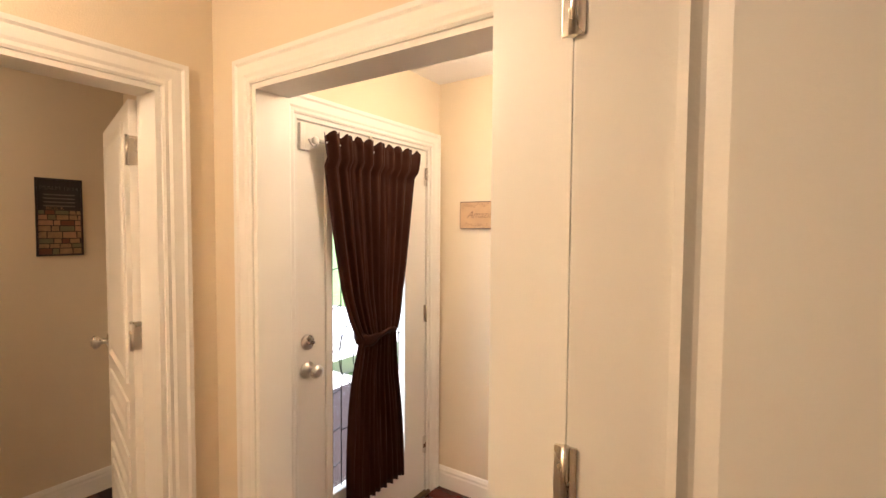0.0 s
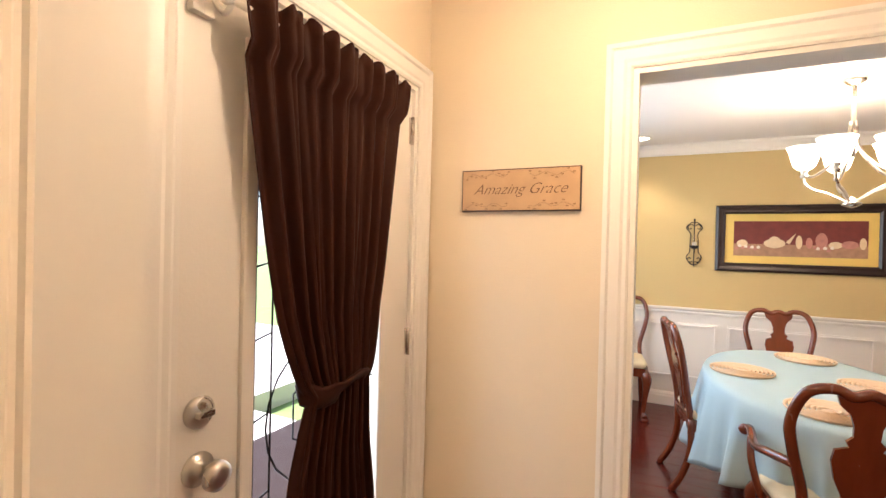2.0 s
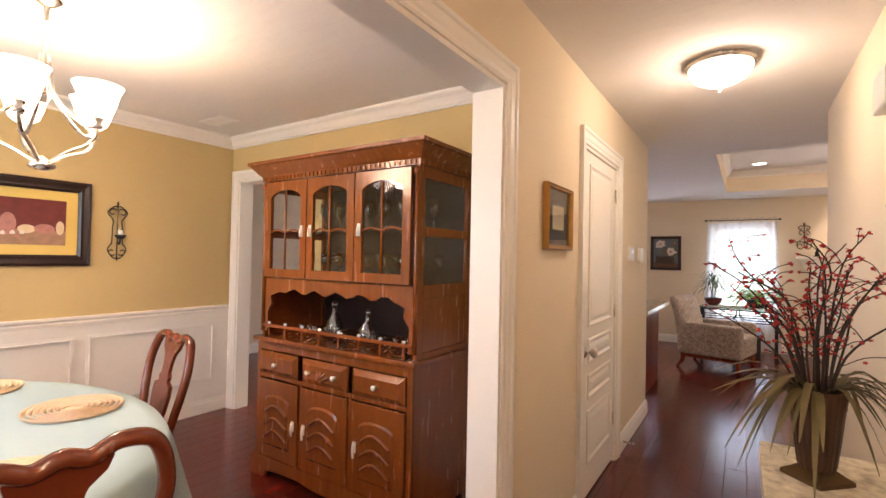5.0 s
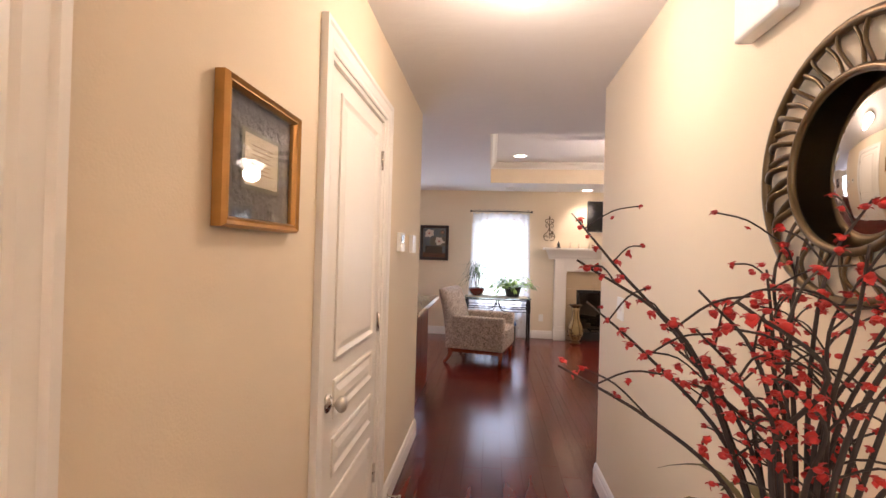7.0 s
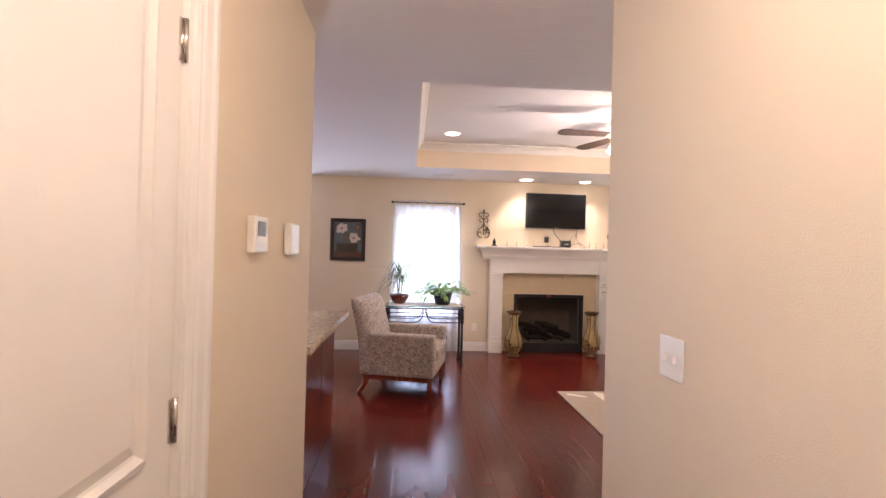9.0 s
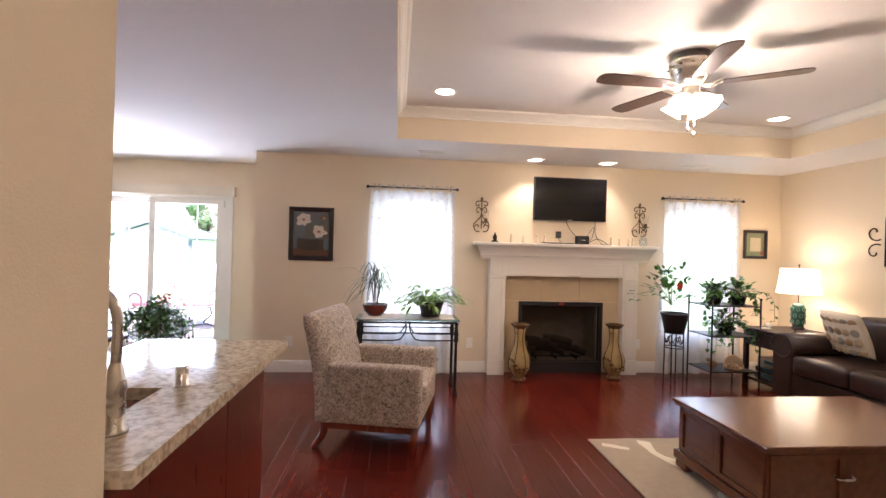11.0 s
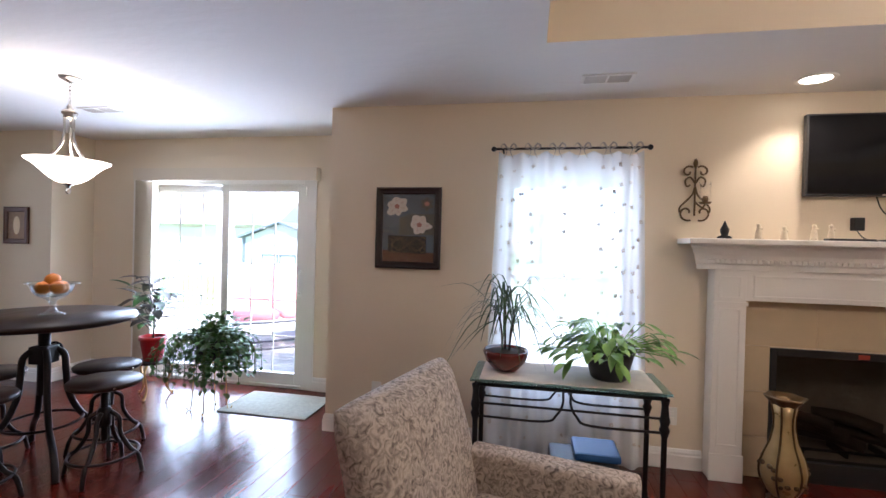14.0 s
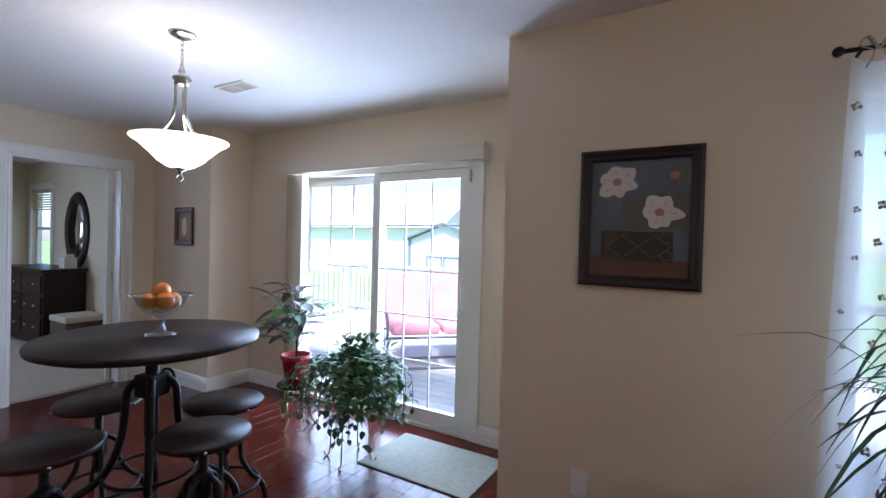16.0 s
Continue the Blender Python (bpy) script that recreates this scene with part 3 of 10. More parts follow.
def front_door():
    root = thing("door_front", "white entrance door with a tall leaded glass pane", "door", kind="structure")
    x0, x1 = XW - 0.055, XW - 0.01
    y0, y1, h = FD[0] + 0.022, FD[1] - 0.022, DH - 0.022
    g0, g1, gz0, gz1 = 2.055, 2.61, 0.34, 1.89
    bm = bmesh.new()
    for a in ((y0, 0.02, g0, h), (g1, 0.02, y1, h), (g0, 0.02, g1, gz0), (g0, gz1, g1, h)):
        box(bm, x0, a[0], a[1], x1, a[2], a[3])
    part("slab", bm, DOORW, root)
    for a in ((g0 - 0.025, gz0 - 0.025, g0 + 0.012, gz1 + 0.025), (g1 - 0.012, gz0 - 0.025, g1 + 0.025, gz1 + 0.025), (g0 + 0.012, gz0 - 0.025, g1 - 0.012, gz0 + 0.012), (g0 + 0.012, gz1 - 0.012, g1 - 0.012, gz1 + 0.025)):
        bm = bmesh.new()
        bbox(bm, x1 - 0.02, a[0], a[1], x1 + 0.012, a[2], a[3], 0.006)
        part("glass_moulding", bm, DOORW, root)
    bm = bmesh.new()
    box(bm, x0 + 0.018, g0, gz0, x0 + 0.024, g1, gz1)
    pane = part("glass_pane", bm, GLASS, root, "clear leaded glass")
    pane.visible_shadow = False
    # lead lines
    lx = x0 + 0.028
    lines = [[(g0 + d, gz0), (g0 + d, gz1)] for d in (0.035, 0.09)] + [[(g1 - d, gz0), (g1 - d, gz1)] for d in (0.035, 0.09)]
    for z in (0.45, 0.62, 0.8, 1.0, 1.2, 1.38, 1.55, 1.7):
        lines += [[(g0, z), (g0 + 0.09, z + 0.02)], [(g1 - 0.09, z + 0.02), (g1, z)]]
    for z in (0.62, 1.35):
        lines += [[(g0 + 0.09, z), (g1 - 0.09, z)]]
    lines += [[(2.33 + 0.2 * math.sin(k * math.pi / 10), 0.98 + 0.2 * math.cos(k * math.pi / 10)) for k in range(21)], [(2.33 + 0.12 * math.sin(k * math.pi / 3), 0.98 + 0.12 * math.cos(k * math.pi / 3)) for k in range(7)]]
    for pts in lines:
        bm = bmesh.new()
        tube(bm, [(lx, a, b) for a, b in pts], 0.0028, 5)
        part("lead_line", bm, BLACKM, root)
    for z, r, nm in ((1.09, 0.034, "deadbolt"), (0.97, 0.03, "doorknob")):
        bm = bmesh.new()
        if nm == "deadbolt":
            lathe(bm, [(0, 0), (r, 0), (r, 0.008), (r * 0.8, 0.014), (r * 0.5, 0.016), (0, 0.017)])
            box(bm, -0.006, -0.018, 0.014, 0.006, 0.018, 0.03)
        else:
            lathe(bm, [(0, 0), (0.036, 0.0), (0.036, 0.006), (0.02, 0.012), (0.013, 0.02), (0.013, 0.036), (0.022, 0.042), (0.031, 0.056), (0.03, 0.068), (0.02, 0.076), (0.008, 0.078), (0, 0.074)])
        bmesh.ops.transform(bm, matrix=Matrix.Translation((x1, 1.93, z)) @ Matrix.Rotation(radians(90), 4, "Y"), verts=bm.verts[:])
        part(nm, bm, NICKEL, root, "brushed nickel " + nm)
    for z in (0.3, 1.085, 1.88):
        bm = bmesh.new()
        bbox(bm, x1 - 0.003, y1 - 0.015, z - 0.05, x1 + 0.004, y1 + 0.02, z + 0.05, 0.0015)
        tube(bm, [(x1 + 0.007, y1 + 0.002, z - 0.052), (x1 + 0.007, y1 + 0.002, z + 0.052)], 0.006)
        part("hinge", bm, NICKEL, root, "nickel hinge")
    bm = bmesh.new()
    box(bm, XW - 0.14, FD[0], 0, XW + 0.02, FD[1], 0.02)
    part("threshold", bm, BRONZE, root, "metal door threshold")
    # alarm sensor at the top corner
    bm = bmesh.new()
    bbox(bm, x1, y0 + 0.01, h - 0.12, x1 + 0.02, y0 + 0.035, h - 0.01, 0.003)
    bbox(bm, x1, y0 + 0.035, h - 0.12, x1 + 0.018, y0 + 0.06, h - 0.09, 0.003)
    part("door_sensor", bm, WHITEP, root, "white plastic alarm sensor")
    return root


front_door()


def door_curtain():
    root = thing("door_curtain", "dark brown satin door curtain gathered at the middle", "curtain", Matrix.Translation((XW, 0, 0)))
    bm = bmesh.new()
    rows, cols = 50, 150
    grid = []
    for i in range(rows + 1):
        z = 1.985 - i / rows * 1.72
        t = (1.985 - z) / 1.72
        if z > 1.06:
            k = (z - 1.06) / (1.96 - 1.06)
            half = 0.122 + (0.322 - 0.122) * (k ** 0.6 if k > 0 else 0)
        else:
            k = (1.06 - z) / 0.85
            half = 0.122 + (0.2 - 0.122) * math.sin(min(1, k * 1.1) * math.pi / 2)
        half = min(half, 0.322)
        c = 2.29 + (0.02 * t)
        row = []
        for j in range(cols + 1):
            u = j / cols * 2 - 1
            ph = u * 27 + 0.7 * math.sin(3 * u) + 0.4 * math.sin(7 * u + 2 * z)
            amp = 0.014 * (0.5 + 0.5 * min(1, abs(z - 1.06) * 3)) * (1.25 if z > 1.9 else 1)
            x = 0.05 + (0.024 if z > 1.86 else 0.0) + amp * math.sin(ph) + 0.006 * math.sin(2.3 * ph + 4 * z) + (0.02 * (1 - min(1, abs(z - 1.06) / 0.2)))
            zz = z + (0.011 * math.sin(ph * 2 + 1) if i == 0 else 0)
            row.append(bm.verts.new((x, c + half * u + 0.004 * math.cos(ph), zz)))
        grid.append(row)
    for a, b in zip(grid, grid[1:]):
        for j in range(cols):
            bm.faces.new((a[j], a[j + 1], b[j + 1], b[j])).smooth = True
    ob = part("drape", bm, CURTAINB, root)
    md = ob.modifiers.new("thick", "SOLIDIFY")
    md.thickness = 0.003
    bm = bmesh.new()
    tube(bm, [(0.05 + 0.034 * math.cos(a), 2.297 + 0.127 * math.sin(a), 1.06 + 0.012 * math.sin(3 * a)) for a in (2 * math.pi * k / 24 for k in range(24))], 0.03, 8, True, 0.3)
    part("tieback", bm, CURTAINB, root)
    bm = bmesh.new()
    tube(bm, [(0.05, 1.935, 1.945), (0.05, 2.65, 1.945)], 0.009)
    for y in (1.93, 2.655):
        ball(bm, 0.05, y, 1.945, 0.017)
        tube(bm, curve([(0.045, y + 0.02, 1.94), (0.02, y + 0.02, 1.925), (-0.012, y + 0.02, 1.96)], 4), 0.006)
    part("curtain_rod", bm, WHITEP, root, "white curtain rod")
    bm = bmesh.new()
    box(bm, -0.009, 2.315, 1.95, 0.0, 2.335, 2.035)
    part("rod_hook", bm, NICKEL, root, "metal over-door hook")


door_curtain()


def text(name, body, size, m, material, parent, shear=0.0, depth=0.001):
    cu = bpy.data.curves.new(name, "FONT")
    cu.offset = -0.0009
    cu.body, cu.size, cu.extrude, cu.shear, cu.align_x, cu.align_y = body, size, depth, shear, "CENTER", "CENTER"
    ob = new(name, cu)
    ob.data.materials.append(material)
    bpy.context.view_layer.update()
    dg = bpy.context.evaluated_depsgraph_get()
    me = bpy.data.meshes.new_from_object(ob.evaluated_get(dg))
    bpy.data.objects.remove(ob)
    ob = new(name, me)
    ob.parent, ob.matrix_local = parent, m
    return ob


INK = mat("brown ink", (0.13, 0.065, 0.03), 0.7)


def sign():
    root = thing("wall_sign", "tan wooden wall sign with script lettering", "sign", pose(-0.418, YN - 0.003, 1.66, 90, 0, 0))
    w, h = 0.222, 0.078
    bm = bmesh.new()
    bbox(bm, -w, -h, 0, w, h, 0.016, 0.002)
    part("edge", bm, mat("dark sign edge", (0.03, 0.012, 0.008), 0.5), root, "dark brown painted edge")
    bm = bmesh.new()
    bbox(bm, -w + 0.004, -h + 0.004, 0.012, w - 0.004, h - 0.004, 0.0185, 0.001)
    part("face", bm, mat("antiqued tan paint", (0.5, 0.32, 0.17), 0.6, var=0.22, scale=14), root)
    text("lettering", "Amazing Grace", 0.056, Matrix.Translation((0, 0.002, 0.0188)), INK, root, 0.5)
    VINE = mat("faded vine paint", (0.33, 0.2, 0.1), 0.7)
    rnd = random.Random(8)
    for s in (-1, 1):
        for y in (-0.055, 0.055):
            bm = bmesh.new()
            pts = [(s * (0.04 + 0.16 * k / 8), y + 0.008 * math.sin(k * 1.7 + y * 50), 0.0195) for k in range(9)]
            tube(bm, pts, 0.0011, 4)
            for p in pts:
                ball(bm, p[0] + rnd.uniform(-0.006, 0.006), p[1] + rnd.choice((-1, 1)) * 0.008, 0.019, 0.006, 1, 0.5, 0.15, 6)
            part("painted_vine", bm, VINE, root)


sign()


def framed(name, label, w, h, m, frame_mat, fw, depth, art, mat_col=None, mw=0.0, glazed=True, category="picture"):
    """A framed picture in the x-y plane, z outwards. art(root, w, h) fills the middle."""
    root = thing(name, label, category, m)
    prof = [(0, 0), (0, depth * 0.7), (fw * 0.25, depth), (fw * 0.6, depth * 0.8), (fw * 0.8, depth * 0.85), (fw, depth * 0.5), (fw, 0)]
    rings = []
    bm = bmesh.new()
    for p, z in prof:
        a, b = w / 2 - p, h / 2 - p
        rings.append([bm.verts.new(v) for v in ((-a, -b, z), (a, -b, z), (a, b, z), (-a, b, z))])
    for r0, r1 in zip(rings, rings[1:]):
        for i in range(4):
            j = (i + 1) % 4
            bm.faces.new((r0[i], r0[j], r1[j], r1[i]))
    part("frame", bm, frame_mat, root)
    iw, ih = w / 2 - fw, h / 2 - fw
    bm = bmesh.new()
    box(bm, -w / 2 + 0.004, -h / 2 + 0.004, 0.0005, w / 2 - 0.004, h / 2 - 0.004, 0.003)
    part("backing", bm, BLACKP, root)
    z = 0.004
    if mat_col is not None:
        bm = bmesh.new()
        box(bm, -iw, -ih, 0.0035, iw, ih, 0.006)
        part("mat_board", bm, mat_col, root)
        z = 0.0065
    art(root, iw - mw, ih - mw, z)
    if glazed:
        bm = bmesh.new()
        box(bm, -iw, -ih, depth * 0.42, iw, ih, depth * 0.42 + 0.0015)
        part("picture_glass", bm, GLASS, root)
    return root


def flat(root, name, pts, z, material, label=""):
    bm = bmesh.new()
    a = [bm.verts.new((x, y, z)) for x, y in pts]
    b = [bm.verts.new((x, y, z - 0.0006)) for x, y in pts]
    bm.faces.new(a)
    for i in range(len(pts)):
        j = (i + 1) % len(pts)
        bm.faces.new((a[i], a[j], b[j], b[i]))
    part(name, bm, material, root, label)


def oval(cx, cy, a, b, n=20, wob=0.0, k=5, ph=0):
    return [(cx + a * (1 + wob * math.sin(k * t + ph)) * math.cos(t), cy + b * (1 + wob * math.sin(k * t + ph)) * math.sin(t)) for t in (2 * math.pi * i / n for i in range(n))]


FRAMEB = mat("dark espresso frame wood", (0.02, 0.01, 0.008), 0.35, var=0.3, bump=0.05)
FRAMEG = mat("gilt wood frame", (0.42, 0.22, 0.06), 0.35, 0.5, var=0.3, scale=20)
P = {k: mat("print " + k, c, 0.6, var=v, scale=s) for k, c, v, s in (
    ("maroon", (0.16, 0.025, 0.02), 0.5, 14), ("cream", (0.7, 0.56, 0.36), 0.15, 30), ("rose", (0.45, 0.2, 0.16), 0.4, 30), ("table", (0.36, 0.2, 0.12), 0.4, 22), ("yellow", (0.72, 0.52, 0.14), 0.05, 8),
    ("slate", (0.12, 0.15, 0.18), 0.5, 10), ("white", (0.72, 0.66, 0.58), 0.12, 25), ("dark", (0.025, 0.02, 0.018), 0.4, 20), ("olive", (0.14, 0.13, 0.07), 0.4, 20), ("brown", (0.13, 0.05, 0.03), 0.4, 14), ("stone", (0.28, 0.17, 0.09), 0.5, 40),
    ("pewter", (0.13, 0.12, 0.1), 0.5, 35), ("paper", (0.62, 0.54, 0.38), 0.06, 10), ("green", (0.2, 0.24, 0.12), 0.3, 20), ("red", (0.35, 0.05, 0.03), 0.3, 20))}


def still_life(root, w, h, z):
    flat(root, "painted_ground", [(-w, -h), (w, -h), (w, h), (-w, h)], z, P["maroon"])
    flat(root, "painted_table", [(-w, -h), (w, -h), (w, -h * 0.35), (-w, -h * 0.3)], z + 0.0012, P["table"])
    rnd = random.Random(3)
    for cx, a, b, m2 in ((-0.86, 0.09, 0.36, "cream"), (-0.35, 0.17, 0.42, "cream"), (-0.35, 0.1, 0.55, "cream"), (0.02, 0.05, 0.6, "cream"), (0.17, 0.05, 0.5, "rose"), (0.35, 0.09, 0.75, "rose"), (0.55, 0.1, 0.3, "cream"), (0.75, 0.12, 0.35, "rose"), (0.93, 0.05, 0.5, "cream")):
        flat(root, "painted_dish", [(x * 1.0, y) for x, y in oval(cx * w, -h * 0.45 + b * h * 0.45, a * w, b * h * 0.62, 16)], z + 0.002 + rnd.random() * 0.0008, P[m2])
    flat(root, "painted_spout", [(-0.18 * w, -0.2 * h), (-0.05 * w, 0.25 * h), (-0.03 * w, 0.3 * h), (-0.12 * w, -0.3 * h)], z + 0.0032, P["cream"])
    for k in range(14):
        flat(root, "painted_flower", oval((-0.95 + 0.05 * k + (0.8 if k > 7 else 0)) * w, (-0.62 + 0.2 * rnd.random()) * h, 0.03 * w, 0.09 * h, 8, 0.15), z + 0.0036 + 0.0002 * k, P["white" if k % 2 else "rose"])


framed("dining_picture", "still life print in a dark frame with a yellow mat", 1.205, 0.585, pose(1.1, 6.097, 1.577, 90, 0, 0), FRAMEB, 0.075, 0.035, still_life, P["yellow"], 0.065, glazed=False)


def certificate(root, w, h, z):
    flat(root, "paper", [(-w, -h), (w, -h), (w, h), (-w, h)], z + 0.0045, P["paper"], "cream printed sheet")
    flat(root, "inner_border", [(-w - 0.01, -h - 0.01), (w + 0.01, -h - 0.01), (w + 0.01, h + 0.01), (-w - 0.01, h + 0.01)], z + 0.003, P["olive"])
    for k in range(7):
        flat(root, "text_line", [(-w * 0.6, h * (0.6 - 0.18 * k)), (w * (0.6 - 0.1 * (k % 3)), h * (0.6 - 0.18 * k)), (w * (0.6 - 0.1 * (k % 3)), h * (0.57 - 0.18 * k)), (-w * 0.6, h * (0.57 - 0.18 * k))], z + 0.0055, P["stone"])


framed("hall_picture", "gilt framed certificate with an embossed pewter mat", 0.345, 0.305, pose(2.483, YN - 0.003, 1.592, 90, 0, 0), FRAMEG, 0.022, 0.03, certificate, mat("embossed pewter mat", (0.065, 0.055, 0.045), 0.45, 0.2, var=0.9, scale=45, bump=1.0, bscale=60), 0.075)


def psalm(root, w, h, z):
    rnd = random.Random(5)
    flat(root, "painted_ground", [(-w, -h), (w, -h), (w, h), (-w, h)], z, P["dark"])
    text("lettering", "PSALM 19:14", 0.032, Matrix.Translation((0, h * 0.78, z + 0.001)), P["pewter"], root)
    for k in range(4):
        flat(root, "text_line", [(-w * 0.75, h * (0.62 - 0.1 * k)), (w * 0.75, h * (0.62 - 0.1 * k)), (w * 0.7, h * (0.59 - 0.1 * k)), (-w * 0.7, h * (0.59 - 0.1 * k))], z + 0.001, P["pewter"])
    text("lettering", "ROCK", 0.03, Matrix.Translation((-w * 0.2, h * 0.24, z + 0.001)), P["stone"], root)
    y = -h
    while y < h * 0.15:
        x, rh = -w, 0.024 + rnd.random() * 0.016
        while x < w:
            rw = min(0.03 + rnd.random() * 0.04, w - x)
            if rw > 0.008:
                flat(root, "painted_stone", [(x + 0.002, y + 0.002), (x + rw - 0.002, y + 0.002), (x + rw - 0.003, min(h * 0.18, y + rh - 0.002)), (x + 0.003, min(h * 0.18, y + rh - 0.003))], z + 0.001, P[rnd.choice(("stone", "stone", "table", "olive", "brown"))])
            x += rw
        y += rh


framed("psalm_plaque", "dark printed plaque with a stone wall picture", 0.21, 0.425, pose(-2.427, 1.573, 1.63, 90, 0, 90), FRAMEB, 0.008, 0.012, psalm, glazed=False, category="plaque")


def scroll(a, n, turn, r0, r1, c, plane="xz", start=0.0):
    """Points of a spiral."""
    out = []
    for k in range(n + 1):
        t = k / n
        r = r0 + (r1 - r0) * t
        an = start + turn * t
        out.append((c[0] + a * r * math.cos(an), c[1], c[2] + r * math.sin(an)))
    return out


def candle_sconce(label, m, h=0.42, jar=True, wide=0.1):
    """A scrolled iron wall sconce, wall behind at y = 0, front -y, hung with its top at z = 0."""
    root = thing("wall_sconce", label, "sconce", m)
    bm = bmesh.new()
    y = -0.012
    tube(bm, [(0, y, -0.01), (0, y, -h)], 0.004, 6)
    ball(bm, 0, y, -0.008, 0.011, 0.7, 0.7, 1.6, 8)
    for a in (-1, 1):
        tube(bm, scroll(a, 22, -5.2, wide * 0.32, 0.008, (a * wide * 0.33, y, -0.075), start=2.6), 0.0042, 6)
        tube(bm, curve([(0, y, -0.03), (a * wide * 0.25, y, -0.03), (a * wide * 0.65, y, -0.075), (a * wide * 0.3, y, -0.13), (a * 0.032, y, -0.19), (a * 0.034, y, -h + 0.12)], 5), 0.004, 6)
        tube(bm, scroll(a, 20, 5.0, wide * 0.3, 0.008, (a * wide * 0.32, y, -h + 0.055), start=-2.4), 0.0042, 6)
        tube(bm, curve([(a * 0.034, y, -h + 0.12), (a * wide * 0.6, y, -h + 0.07), (a * wide * 0.3, y, -h + 0.015), (0, y, -h)], 5), 0.004, 6)
    ball(bm, 0, y, -h, 0.009, 0.7, 0.7, 1.6, 8)
    part("scrollwork", bm, BLACKM, root)
    bm = bmesh.new()
    tube(bm, curve([(0, y, -h + 0.14), (0, -0.05, -h + 0.11), (0, -0.065, -h + 0.15)], 5), 0.005, 6)
    lathe(bm, [(0, 0), (0.022, 0.0), (0.036, 0.02), (0.036, 0.03), (0.03, 0.03), (0, 0.01)], 0, -0.065, -h + 0.15, 16)
    part("candle_cup", bm, BLACKM, root)
    if jar:
        bm = bmesh.new()
        lathe(bm, [(0.026, 0), (0.028, 0.05), (0.027, 0.1), (0.024, 0.1), (0.025, 0.05), (0.023, 0.002)], 0, -0.065, -h + 0.172, 16)
        part("glass_cup", bm, GLASS, root, "clear glass candle cup")
    bm = bmesh.new()
    lathe(bm, [(0, 0), (0.017, 0), (0.017, 0.045), (0.012, 0.047), (0, 0.045)], 0, -0.065, -h + 0.165, 12)
    part("candle", bm, P["white"], root, "cream candle")
    return root


sc_a = candle_sconce("black scrolled iron candle sconce on the dining wall", pose(0.328, 6.098, 1.745))
candle = copy_thing(sc_a, pose(1.873, 6.098, 1.755))
for o in (sc_a, candle):
    tagged(o, group="dining wall sconces")

# wainscot
WAIN = thing("trim_wainscot", "white panelled wainscot below a chair rail", "wainscot", kind="structure")


def wainscot(a, b, out, cuts):
    a, b, out = Vector((*a, 0)), Vector((*b, 0)), Vector((*out, 0))
    d = (b - a).normalized()
    ln = (b - a).length

    def slat(s0, s1, z0, z1, t0, t1, nm):
        bm = bmesh.new()
        vs = box(bm, s0, t0, z0, s1, t1, z1)
        for v in vs:
            c = v.co.copy()
            v.co = a + d * c.x + out * c.y + Vector((0, 0, c.z))
        part(nm, bm, WHITE, WAIN)
    slat(0, ln, 0.132, 0.872, 0.001, 0.006, "panel_board")
    bm = bmesh.new()
    profile_run(bm, RAILP, tuple(a + Vector((0, 0, 0.868))), tuple(b + Vector((0, 0, 0.868))), tuple(out))
    part("chair_rail", bm, WHITE, WAIN)
    for s0, s1 in zip(cuts, cuts[1:]):
        lo, hi, z0, z1 = s0 + 0.035, s1 - 0.035, 0.27, 0.785
        for k, t in ((0.0, 0.012), (0.014, 0.022)):
            a0, a1, b0, b1, g = lo + k, hi - k, z0 + k, z1 - k, 0.014
            for e in ((a0, a1, b0, b0 + g), (a0, a1, b1 - g, b1), (a0, a0 + g, b0 + g, b1 - g), (a1 - g, a1, b0 + g, b1 - g)):
                slat(*e, 0.006, t, "panel_moulding")


wainscot((2.79, 6.10), (-0.88, 6.10), S, [0.1, 1.119, 2.216, 3.31, 3.66])
wainscot((2.79, 3.06), (2.79, 4.97), W, [0.0, 0.95, 1.91])
wainscot((-0.88, 6.10), (-0.88, 3.06), E, [0.0, 1.01, 2.02, 3.04])


